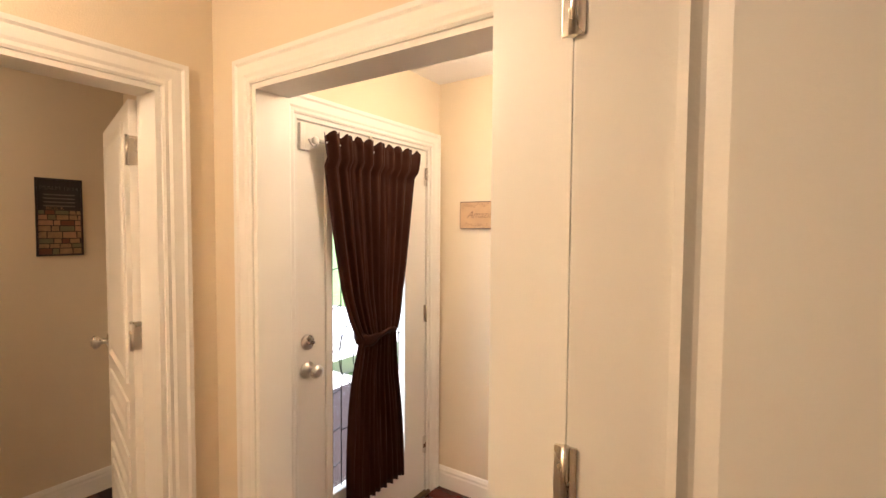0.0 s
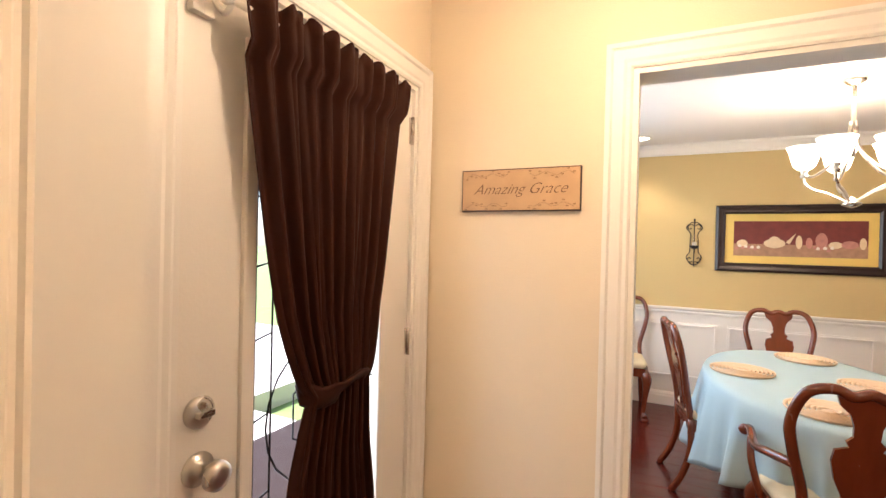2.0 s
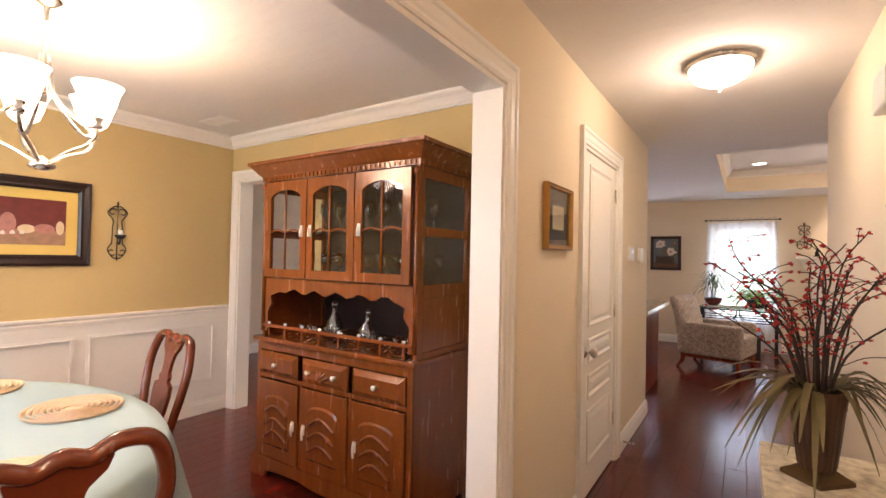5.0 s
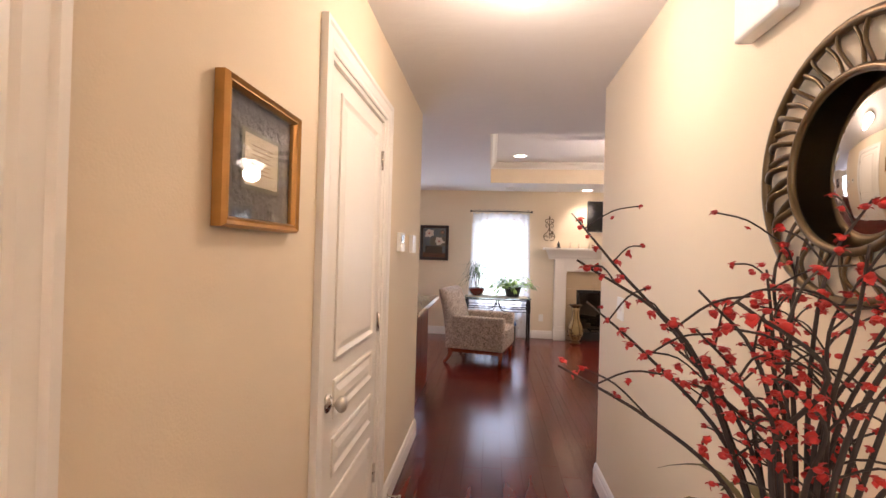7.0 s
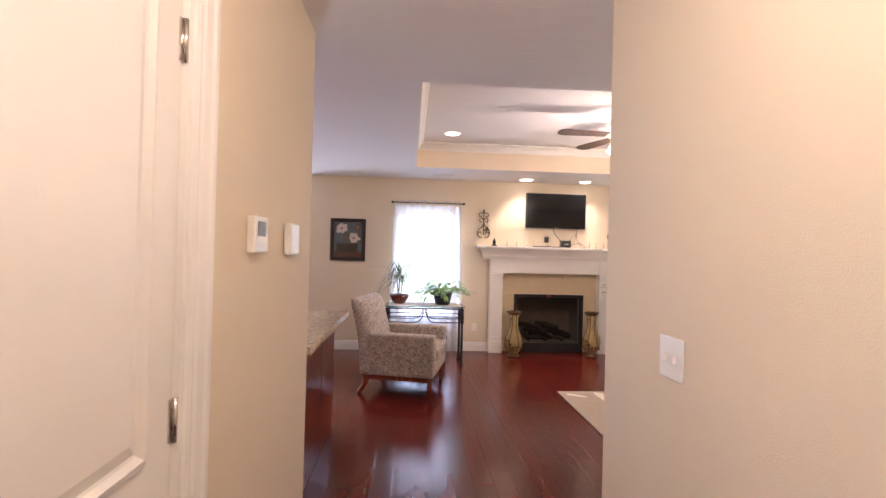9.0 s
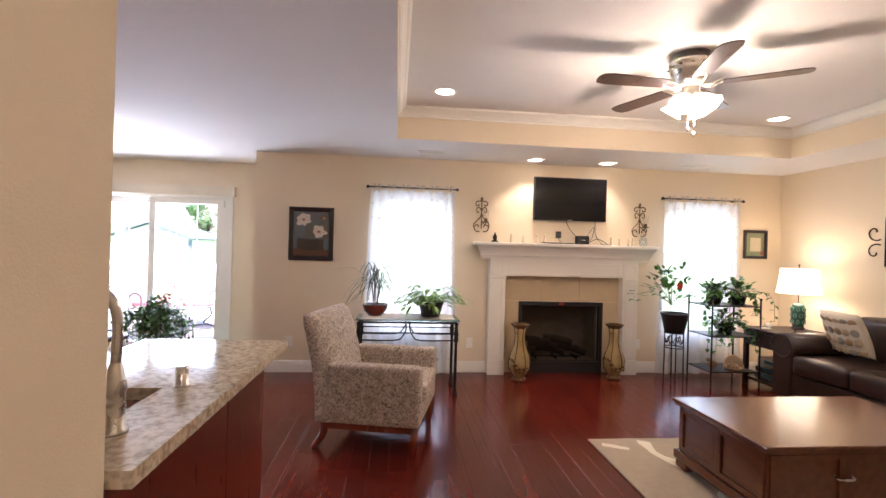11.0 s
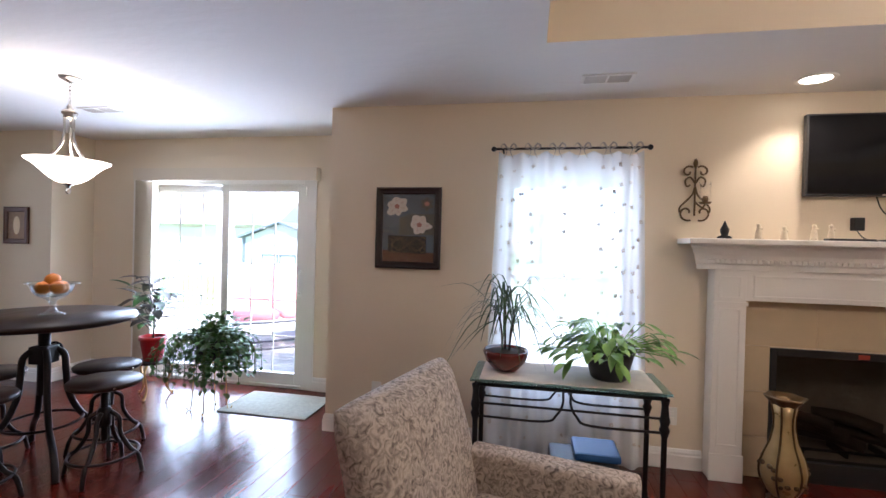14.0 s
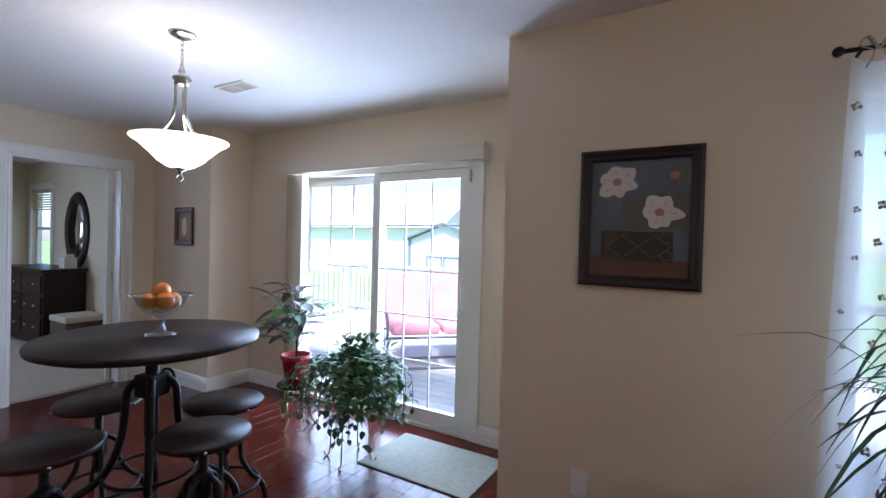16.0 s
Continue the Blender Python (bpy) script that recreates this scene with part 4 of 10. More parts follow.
def dining_chair(label, m, arms=False, group="dining chairs"):
    """A Queen Anne chair: seat centre at the origin, front towards +y."""
    root = thing("dining_chair", label, "chair", m, group)
    sw, sd, sh = (0.24, 0.22, 0.44) if arms else (0.25, 0.22, 0.44)
    # seat frame and cushion
    bm = bmesh.new()
    out = [(-sw * 0.78, -sd), (sw * 0.78, -sd), (sw, sd * 0.6), (sw * 0.92, sd), (0, sd * 1.06), (-sw * 0.92, sd), (-sw, sd * 0.6)]
    slab(bm, out, sh - 0.07, sh, Matrix(((1, 0, 0, 0), (0, 0, 1, 0), (0, 1, 0, 0), (0, 0, 0, 1))))
    part("seat_frame", bm, CHERRY, root)
    bm = bmesh.new()
    rings = []
    for k, z in ((0.93, 0), (0.97, 0.018), (0.95, 0.036), (0.8, 0.05), (0.4, 0.056)):
        rings.append([bm.verts.new((x * k, y * k, sh + z)) for x, y in out])
    for r0, r1 in zip(rings, rings[1:]):
        for i in range(len(out)):
            j = (i + 1) % len(out)
            bm.faces.new((r0[i], r0[j], r1[j], r1[i])).smooth = True
    bm.faces.new(rings[-1]).smooth = True
    part("seat", bm, SEATC, root, "cream damask seat cushion")
    # legs
    for s in (-1, 1):
        bm = bmesh.new()
        tube(bm, curve([(s * sw * 0.86, sd * 0.8, sh - 0.02), (s * sw * 0.98, sd * 0.95, sh - 0.1), (s * sw * 0.93, sd * 0.9, 0.2), (s * sw * 0.88, sd * 0.85, 0.06), (s * sw * 0.95, sd * 1.0, 0.02)], 5), [0.03, 0.034, 0.038, 0.04, 0.041, 0.039, 0.035, 0.031, 0.028, 0.025, 0.023, 0.021, 0.02, 0.019, 0.018, 0.018, 0.019, 0.022, 0.026, 0.028, 0.026], 10)
        lathe(bm, [(0, 0), (0.03, 0.0), (0.036, 0.012), (0.03, 0.024), (0, 0.03)], s * sw * 0.95, sd * 1.0, 0, 12)
        part("leg", bm, CHERRY, root)
        bm = bmesh.new()
        tube(bm, curve([(s * sw * 0.72, -sd * 0.95, sh), (s * sw * 0.72, -sd * 0.95, 0.25), (s * sw * 0.74, -sd * 1.15, 0.1), (s * sw * 0.76, -sd * 1.42, 0.0)], 4), 0.02, 8)
        part("leg", bm, CHERRY, root)
    # hooped back with a vase splat
    b0, bt = sh, 1.0
    lean = 0.11

    def at(x, z):
        t = (z - b0) / (bt - b0)
        return (x, -sd * 0.95 - lean * t * t - 0.02 * math.sin(t * 3.1), z)
    hoop = curve([Vector((x, 0, z)) for x, z in ((-sw * 0.7, b0), (-sw * 0.66, b0 + 0.13), (-sw * 0.82, b0 + 0.3), (-sw * 0.88, b0 + 0.42), (-sw * 0.72, b0 + 0.53), (-sw * 0.42, b0 + 0.556), (-sw * 0.2, b0 + 0.535), (0, b0 + 0.55), (sw * 0.2, b0 + 0.535), (sw * 0.42, b0 + 0.556), (sw * 0.72, b0 + 0.53), (sw * 0.88, b0 + 0.42), (sw * 0.82, b0 + 0.3), (sw * 0.66, b0 + 0.13), (sw * 0.7, b0))], 5)
    bm = bmesh.new()
    tube(bm, [at(p.x, p.z) for p in hoop], 0.019, 8)
    part("back_frame", bm, CHERRY, root)
    prof = [(0.02, 0.06), (0.03, 0.065), (0.09, 0.05), (0.16, 0.058), (0.22, 0.085), (0.29, 0.1), (0.335, 0.092), (0.35, 0.05), (0.37, 0.06), (0.39, 0.04), (0.43, 0.042), (0.47, 0.055), (0.5, 0.09), (0.53, 0.1), (0.545, 0.07)]
    bm = bmesh.new()
    f, b = [], []
    for z, hw in prof:
        hw *= sw / 0.27
        f.append([bm.verts.new(Vector(at(x, b0 + z)) + Vector((0, 0.008, 0))) for x in (-hw, hw)])
        b.append([bm.verts.new(Vector(at(x, b0 + z)) - Vector((0, 0.008, 0))) for x in (-hw, hw)])
    for i in range(len(prof) - 1):
        bm.faces.new((f[i][0], f[i][1], f[i + 1][1], f[i + 1][0]))
        bm.faces.new((b[i][1], b[i][0], b[i + 1][0], b[i + 1][1]))
        bm.faces.new((f[i][1], b[i][1], b[i + 1][1], f[i + 1][1]))
        bm.faces.new((b[i][0], f[i][0], f[i + 1][0], b[i + 1][0]))
    part("splat", bm, CHERRY, root)
    if arms:
        for s in (-1, 1):
            bm = bmesh.new()
            tube(bm, curve([at(s * sw * 0.78, b0 + 0.25), (s * sw * 1.02, -sd * 0.6, sh + 0.235), (s * sw * 1.12, 0.0, sh + 0.21), (s * sw * 1.1, sd * 0.65, sh + 0.225), (s * sw * 1.16, sd * 0.85, sh + 0.21)], 5), 0.018, 8)
            ball(bm, s * sw * 1.16, sd * 0.87, sh + 0.205, 0.025)
            part("arm", bm, CHERRY, root)
            bm = bmesh.new()
            tube(bm, curve([(s * sw * 1.1, sd * 0.55, sh + 0.215), (s * sw * 1.12, sd * 0.3, sh + 0.12), (s * sw * 0.98, sd * 0.2, sh - 0.03)], 5), 0.015, 8)
            part("arm_post", bm, CHERRY, root)
    return root


LBL = "cherry wood dining chair with a vase splat and cream seat"
dining_chair("cherry wood armchair at the head of the dining table", pose(0.70, 3.58, 0), True)
c0 = dining_chair(LBL, pose(0.905, 5.38, 0, 0, 0, 180))
copy_thing(c0, pose(0.42, 4.64, 0, 0, 0, -80))
copy_thing(c0, pose(1.18, 4.47, 0, 0, 0, 84))
tagged(copy_thing(c0, pose(-0.27, 5.76, 0, 0, 0, 180)), "spare cherry dining chair against the wainscot")
tagged(copy_thing(c0, pose(-0.33, 3.38, 0)), "spare cherry dining chair against the dining wall")


def dining_table():
    cx, cy, a, b, zt = 0.81, 4.42, 0.50, 0.84, 0.755
    root = thing("dining_table", "oval cherry dining table under a tablecloth", "table", pose(cx, cy, 0))
    bm = bmesh.new()
    lathe(bm, [(0, 0.72), (a - 0.01, 0.72), (a, 0.735), (a - 0.01, 0.75), (0, 0.75)], seg=40)
    bmesh.ops.scale(bm, vec=(1, b / a, 1), verts=bm.verts[:])
    part("tabletop", bm, CHERRY, root)
    for sx in (-1, 1):
        for sy in (-1, 1):
            bm = bmesh.new()
            tube(bm, curve([(sx * 0.3, sy * 0.55, 0.72), (sx * 0.33, sy * 0.6, 0.55), (sx * 0.3, sy * 0.55, 0.15), (sx * 0.33, sy * 0.6, 0.02)], 5), 0.03, 10)
            part("leg", bm, CHERRY, root)
    bm = bmesh.new()
    n = 144
    rings = []
    for k, (e, z) in enumerate([(0.0, zt), (0.5, zt), (0.9, zt), (1.0, zt - 0.003), (1.02, zt - 0.02)] + [(1.03, zt - 0.02 - 0.03 * q) for q in range(1, 15)]):
        ring = []
        for i in range(n):
            t = 2 * math.pi * i / n
            drop = max(0, k - 4) / 14
            fold = drop * (0.045 * math.sin(17 * t + 1.2 * math.sin(3 * t)) + 0.022 * math.sin(31 * t + 2))
            hem = 0.05 * math.cos(4 * t) * drop
            aa, bb = a * e + 0.05 * drop + fold, b * e + 0.05 * drop + fold
            ring.append(bm.verts.new((aa * math.cos(t), bb * math.sin(t), z - hem)))
        rings.append(ring)
    for r0, r1 in zip(rings[1:], rings[2:]):
        for i in range(n):
            bm.faces.new((r0[i], r0[(i + 1) % n], r1[(i + 1) % n], r1[i])).smooth = True
    bm.faces.new(rings[1])
    for v in rings[0]:
        bm.verts.remove(v)
    cloth = link("tablecloth", bm, CLOTHB)
    cloth.location = (cx, cy, 0)
    md = cloth.modifiers.new("thick", "SOLIDIFY")
    md.thickness = 0.002
    tagged(cloth, "pale blue cloth hanging in folds over the table", "tablecloth")
    first = None
    for x, y, rz in ((0.50, 4.46, 10), (0.925, 5.02, 0), (1.09, 4.40, 0), (0.74, 3.83, 0)):
        if first is None:
            first = thing("placemat", "round woven straw placemat on the tablecloth", "placemat", pose(x, y, zt + 0.003, 0, 0, rz), "placemats")
            for k in range(8):
                bm = bmesh.new()
                r = 0.018 + 0.02 * k
                if k == 0:
                    lathe(bm, [(0, 0), (0.028, 0), (0.03, 0.004), (0.028, 0.007), (0, 0.008)], seg=20)
                else:
                    tube(bm, [(r * math.cos(q), r * math.sin(q), 0.0045) for q in (2 * math.pi * i / 40 for i in range(40))], 0.0105, 6, True, 0.45)
                part("woven_ring", bm, STRAW, first)
        else:
            copy_thing(first, pose(x, y, zt + 0.003, 0, 0, rz))


dining_table()


def chandelier():
    root = thing("chandelier", "five-arm brushed nickel chandelier with lit glass shades", "chandelier", pose(CHANDELIER[0], CHANDELIER[1], 0))
    bm = bmesh.new()
    lathe(bm, [(0, H - 0.045), (0.02, H - 0.04), (0.05, H - 0.02), (0.06, H), (0, H)])
    part("ceiling_cup", bm, NICKEL, root)
    bm = bmesh.new()
    tube(bm, [(0, 0, H - 0.04), (0, 0, 2.0)], 0.012)
    part("stem", bm, NICKEL, root)
    bm = bmesh.new()
    lathe(bm, [(0, 1.715), (0.02, 1.72), (0.045, 1.732), (0.045, 1.745), (0.03, 1.75), (0.018, 1.77), (0, 1.78)])
    part("bottom_cap", bm, NICKEL, root)
    for k in range(5):
        an = radians(72 * k + 20)
        c, s = math.cos(an), math.sin(an)

        def w(r, z):
            return (r * c, r * s, z)
        bm = bmesh.new()
        tube(bm, curve([w(0.012, 2.2), w(0.035, 2.05), w(0.1, 1.96), w(0.17, 1.905), w(0.212, 1.92)], 6), 0.011, 8, flat=0.5)
        tube(bm, curve([w(0.02, 1.75), w(0.1, 1.8), w(0.17, 1.83), w(0.205, 1.865), w(0.212, 1.91)], 6), 0.009, 8, flat=0.5)
        lathe(bm, [(0, 0), (0.018, 0), (0.022, 0.012), (0.014, 0.02), (0.02, 0.035), (0.024, 0.045), (0, 0.045)], *w(0.212, 1.9), 14)
        arm = part("arm", bm, NICKEL, root)
        bm = bmesh.new()
        lathe(bm, [(0, 0.0), (0.03, 0.002), (0.052, 0.02), (0.066, 0.06), (0.074, 0.1), (0.09, 0.135), (0.086, 0.135), (0.07, 0.1), (0.061, 0.06), (0.047, 0.022), (0, 0.006)], *w(0.212, 1.945), 22)
        part("shade", bm, SHADEG, arm, "lit frosted glass shade")


chandelier()


def hutch():
    """China hutch against the dining room's east wall; front towards -x, local x across, y out of the front (negative)."""
    root = thing("china_hutch", "honey oak china hutch with glass doors and drawers", "hutch", pose(2.74, 4.16, 0, 0, 0, -90))
    # local: front faces -y; width x from -w to w; back at y = 0
    w, d1, d2 = 0.625, 0.55, 0.53
    hb, hw, ht = 0.84, 0.86, 1.98

    def bx(nm, *a, r=0.004, material=OAK, parent=None, label=""):
        bm = bmesh.new()
        bbox(bm, *a, r)
        return part(nm, bm, material, parent or root, label)
    bx("base_side", -w, -d1, 0.09, -w + 0.025, 0, hb)
    bx("base_side", w - 0.025, -d1, 0.09, w, 0, hb)
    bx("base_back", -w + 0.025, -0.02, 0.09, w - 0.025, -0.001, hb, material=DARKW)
    bx("base_floor", -w + 0.025, -d1, 0.09, w - 0.025, -0.02, 0.11)
    bx("waist_top", -w - 0.025, -d1 - 0.03, hb, w + 0.025, 0, hw + 0.012, r=0.01)
    # scalloped plinth
    bm = bmesh.new()
    pts = [(-w - 0.02, 0.0), (-w + 0.1, 0.0), (-w + 0.13, 0.045), (-w + 0.24, 0.055)] + [(-0.2 + 0.04 * k, 0.06 - 0.022 * math.sin(math.pi * k / 10)) for k in range(11)] + [(w - 0.24, 0.055), (w - 0.13, 0.045), (w - 0.1, 0.0), (w + 0.02, 0.0), (w + 0.02, 0.13), (-w - 0.02, 0.13)]
    slab(bm, pts, -d1 - 0.02, -d1 + 0.005)
    part("plinth", bm, OAK, root)
    for s in (-1, 1):
        bm = bmesh.new()
        slab(bm, [(-d1, 0), (-d1 + 0.1, 0), (-d1 + 0.13, 0.05), (-0.1, 0.05), (-0.08, 0), (0, 0), (0, 0.13), (-d1, 0.13)], s * (w + 0.02), s * w, Matrix(((0, 1, 0, 0), (1, 0, 0, 0), (0, 0, 1, 0), (0, 0, 0, 1))))
        part("side_plinth", bm, OAK, root)
    # face frame
    for x0, x1, z0, z1 in ((-w, -w + 0.035, 0.13, hb), (w - 0.035, w, 0.13, hb), (-w + 0.035, w - 0.035, 0.79, hb), (-w + 0.035, w - 0.035, 0.615, 0.64), (-0.215, -0.19, 0.13, 0.615), (0.19, 0.215, 0.13, 0.615)):
        bx("face_frame", x0, -d1 - 0.006, z0, x1, -d1 + 0.015, z1)

    def drawer(x0, x1, carved):
        bm = bmesh.new()
        z0, z1 = 0.645, 0.785
        rings = [[bm.verts.new(v) for v in ((x0 + i, -d1 - d, z0 + i), (x1 - i, -d1 - d, z0 + i), (x1 - i, -d1 - d, z1 - i), (x0 + i, -d1 - d, z1 - i))] for i, d in ((0, 0.0), (0, 0.014), (0.008, 0.018), (0.03, 0.034), (0.034, 0.034))]
        for a, b in zip(rings, rings[1:]):
            for i in range(4):
                bm.faces.new((a[i], a[(i + 1) % 4], b[(i + 1) % 4], b[i]))
        bm.faces.new(rings[-1])
        dr = part("drawer", bm, OAK, root)
        if carved:
            bm = bmesh.new()
            for k in range(5):
                an = radians(-50 + 25 * k)
                tube(bm, curve([(0, -d1 - 0.036, 0.668), (0.045 * math.sin(an), -d1 - 0.045, 0.668 + 0.045 * math.cos(an)), (0.085 * math.sin(an), -d1 - 0.036, 0.668 + 0.07 * math.cos(an))], 4), [0.004, 0.007, 0.01, 0.012, 0.013, 0.012, 0.01, 0.007, 0.004], 6)
            part("carved_shell", bm, OAK, dr)
        for kx in ((x0 + x1) / 2,) if not carved else (x0 + 0.08, x1 - 0.08):
            bm = bmesh.new()
            lathe(bm, [(0, 0), (0.012, 0), (0.006, 0.008), (0.013, 0.014), (0.015, 0.02), (0.008, 0.026), (0, 0.027)], seg=12)
            bmesh.ops.transform(bm, matrix=Matrix.Translation((kx, -d1 - 0.034, 0.715)) @ Matrix.Rotation(radians(90), 4, "X"), verts=bm.verts[:])
            part("knob", bm, KNOBP, dr, "white porcelain and brass knob")
    drawer(-w + 0.04, -0.225, False)
    drawer(-0.185, 0.185, True)
    drawer(0.225, w - 0.04, False)

    def low_door(x0, x1, kx):
        bm = bmesh.new()
        z0, z1 = 0.135, 0.61
        bbox(bm, x0, -d1 - 0.022, z0, x1, -d1 - 0.004, z1, 0.004)
        door = part("door", bm, OAK, root)
        c = (x0 + x1) / 2
        hwid = (x1 - x0) / 2 - 0.045
        bm = bmesh.new()
        arch = [(c + hwid, z1 - 0.13)] + [(c + hwid * math.cos(math.pi * k / 12), z1 - 0.13 + 0.07 * math.sin(math.pi * k / 12) ** 0.7) for k in range(1, 12)] + [(c - hwid, z1 - 0.13)]
        out = [(c - hwid, z0 + 0.05), (c + hwid, z0 + 0.05)] + arch
        cz = (z0 + z1) / 2
        rings = [[bm.verts.new((c + (x - c) * k, -d1 - y, cz + (z - cz) * k)) for x, z in out] for k, y in ((1.0, 0.02), (0.98, 0.016), (0.92, 0.016), (0.8, 0.03), (0.78, 0.03))]
        for a, b in zip(rings, rings[1:]):
            for i in range(len(a)):
                j = (i + 1) % len(a)
                bm.faces.new((a[i], a[j], b[j], b[i]))
        bm.faces.new(rings[-1])
        part("raised_panel", bm, OAK, door)
        for k in range(3):
            bm = bmesh.new()
            zz = 0.44 - 0.075 * k
            tube(bm, curve([(c - hwid * 0.72, -d1 - 0.032, zz - 0.03), (c - hwid * 0.3, -d1 - 0.038, zz + 0.012), (c, -d1 - 0.04, zz + 0.025), (c + hwid * 0.3, -d1 - 0.038, zz + 0.012), (c + hwid * 0.72, -d1 - 0.032, zz - 0.03)], 4), 0.011, 6, flat=0.7)
            part("carved_moulding", bm, OAK, door)
        bm = bmesh.new()
        bbox(bm, kx - 0.012, -d1 - 0.026, 0.34, kx + 0.012, -d1 - 0.022, 0.40, 0.002)
        tube(bm, [(kx, -d1 - 0.03, 0.39), (kx, -d1 - 0.036, 0.36), (kx, -d1 - 0.032, 0.315)], 0.007)
        part("pull", bm, KNOBP, door, "brass and porcelain drop pull")
    low_door(-w + 0.037, -0.215, -0.25)
    low_door(-0.19, 0.19, -0.155)
    low_door(0.215, w - 0.037, 0.255)
    # upper case
    for s in (-1, 1):
        x0, x1 = sorted((s * w, s * (w - 0.025)))
        bx("upper_stile", x0, -d2, hw, x1, -d2 + 0.05, ht - 0.12)
        bx("upper_stile", x0, -0.05, hw, x1, 0, ht - 0.12)
        for z0, z1 in ((hw, 0.9), (1.18, 1.25), (1.5, 1.55), (1.8, ht - 0.12)):
            bx("upper_rail", x0, -d2 + 0.05, z0, x1, -0.05, z1)
        bx("side_panel", x0 + 0.006, -d2 + 0.05, 0.9, x1 - 0.006, -0.05, 1.18)
        for z0, z1 in ((1.25, 1.5), (1.55, 1.8)):
            bm = bmesh.new()
            box(bm, x0 + 0.01, -d2 + 0.05, z0, x0 + 0.013, -0.05, z1)
            part("side_glass", bm, GLASS, root, "clear glass side pane")
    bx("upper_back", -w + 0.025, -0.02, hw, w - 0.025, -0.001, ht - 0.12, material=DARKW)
    bx("upper_top", -w, -d2, ht - 0.12, w, 0, ht - 0.1)
    bx("upper_floor", -w + 0.025, -d2 + 0.02, 1.225, w - 0.025, -0.02, 1.245)
    bm = bmesh.new()
    box(bm, -w + 0.027, -d2 + 0.06, 1.53, w - 0.027, -0.022, 1.537)
    part("glass_shelf", bm, GLASS, root)
    # scalloped apron over the open shelf
    bm = bmesh.new()
    pts = [(-w + 0.025, 1.24), (w - 0.025, 1.24), (w - 0.025, 0.9), (w - 0.055, 0.9), (w - 0.05, 1.03), (w - 0.09, 1.08), (w - 0.08, 1.13), (w - 0.16, 1.155)] + [(x, 1.165 + 0.016 * math.sin(x * 34)) for x in [0.44 - 0.044 * k for k in range(21)]] + [(-w + 0.16, 1.155), (-w + 0.08, 1.13), (-w + 0.09, 1.08), (-w + 0.05, 1.03), (-w + 0.055, 0.9), (-w + 0.025, 0.9)]
    slab(bm, pts, -d2, -d2 + 0.018)
    part("apron", bm, OAK, root)
    # plate rail with pegs
    bx("plate_rail", -w + 0.025, -d2 - 0.012, 0.93, w - 0.025, -d2 + 0.004, 0.95)
    for k in range(8):
        bm = bmesh.new()
        x = -w + 0.08 + k * (2 * w - 0.16) / 7
        lathe(bm, [(0.006, 0), (0.009, 0.02), (0.005, 0.035), (0.008, 0.058)], x, -d2 - 0.004, 0.872, 8)
        peg = part("rail_peg", bm, OAK, root)
        bm = bmesh.new()
        lathe(bm, [(0.006, 0), (0.011, 0.006), (0.008, 0.013), (0, 0.015)], x, -d2 - 0.004, 0.95, 8)
        part("peg_cap", bm, KNOBP, peg)

    def glass_door(x0, x1, kx):
        z0, z1 = 1.25, 1.85
        c, y0, y1 = (x0 + x1) / 2, -d2 - 0.022, -d2 - 0.002
        st = 0.052
        bm = bmesh.new()
        gw = (x1 - x0) / 2 - st
        arch = [(c + gw * math.cos(math.pi * k / 14), z1 - 0.1 + 0.045 * max(0, math.sin(math.pi * k / 14)) ** 1.5) for k in range(15)]
        inner = [(c - gw, z0 + st), (c + gw, z0 + st)] + arch
        outer = []
        for x, z in inner:
            outer.append((x0 if x < c - gw * 0.5 else x1 if x > c + gw * 0.5 else x, z0 if z < z0 + st + 0.01 else z1))
        n = len(inner)
        ri, ro = [[[bm.verts.new((x, y, z)) for x, z in ps] for y in (y0, y1)] for ps in (inner, outer)]
        for i in range(n):
            j = (i + 1) % n
            for f in ((ri[0][i], ri[0][j], ro[0][j], ro[0][i]), (ri[1][j], ri[1][i], ro[1][i], ro[1][j]), (ri[0][j], ri[0][i], ri[1][i], ri[1][j]), (ro[0][i], ro[0][j], ro[1][j], ro[1][i])):
                try:
                    bm.faces.new(f)
                except ValueError:
                    pass
        bmesh.ops.remove_doubles(bm, verts=bm.verts[:], dist=1e-6)
        door = part("glass_door", bm, OAK, root)
        bm = bmesh.new()
        slab(bm, inner, y0 + 0.008, y0 + 0.011)
        part("pane", bm, GLASS, door, "clear glass")
        bm = bmesh.new()
        tube(bm, [(c, y0 + 0.004, z0 + st), (c, y0 + 0.004, z1 - 0.06)], 0.007, 6)
        tube(bm, curve([(c - gw, y0 + 0.004, 1.53), (c - gw * 0.5, y0 + 0.004, 1.545), (c, y0 + 0.004, 1.53), (c + gw * 0.5, y0 + 0.004, 1.545), (c + gw, y0 + 0.004, 1.53)], 4), 0.007, 6)
        part("muntin", bm, OAK, door)
        bm = bmesh.new()
        bbox(bm, kx - 0.01, y0 - 0.006, 1.5, kx + 0.01, y0, 1.57, 0.002)
        tube(bm, [(kx, y0 - 0.012, 1.55), (kx, y0 - 0.016, 1.5)], 0.006)
        part("pull", bm, KNOBP, door)
    t = (2 * w - 0.07) / 3
    for k, kx in ((0, -0.235), (1, -0.16), (2, 0.235)):
        glass_door(-w + 0.035 + k * t + 0.004, -w + 0.035 + (k + 1) * t - 0.004, kx)
    # crown with dentils
    CR = [(0, 0), (0.012, 0.0), (0.014, 0.03), (0.03, 0.045), (0.05, 0.07), (0.07, 0.095), (0.082, 0.1), (0.082, 0.12), (0, 0.12)]
    z = ht - 0.12
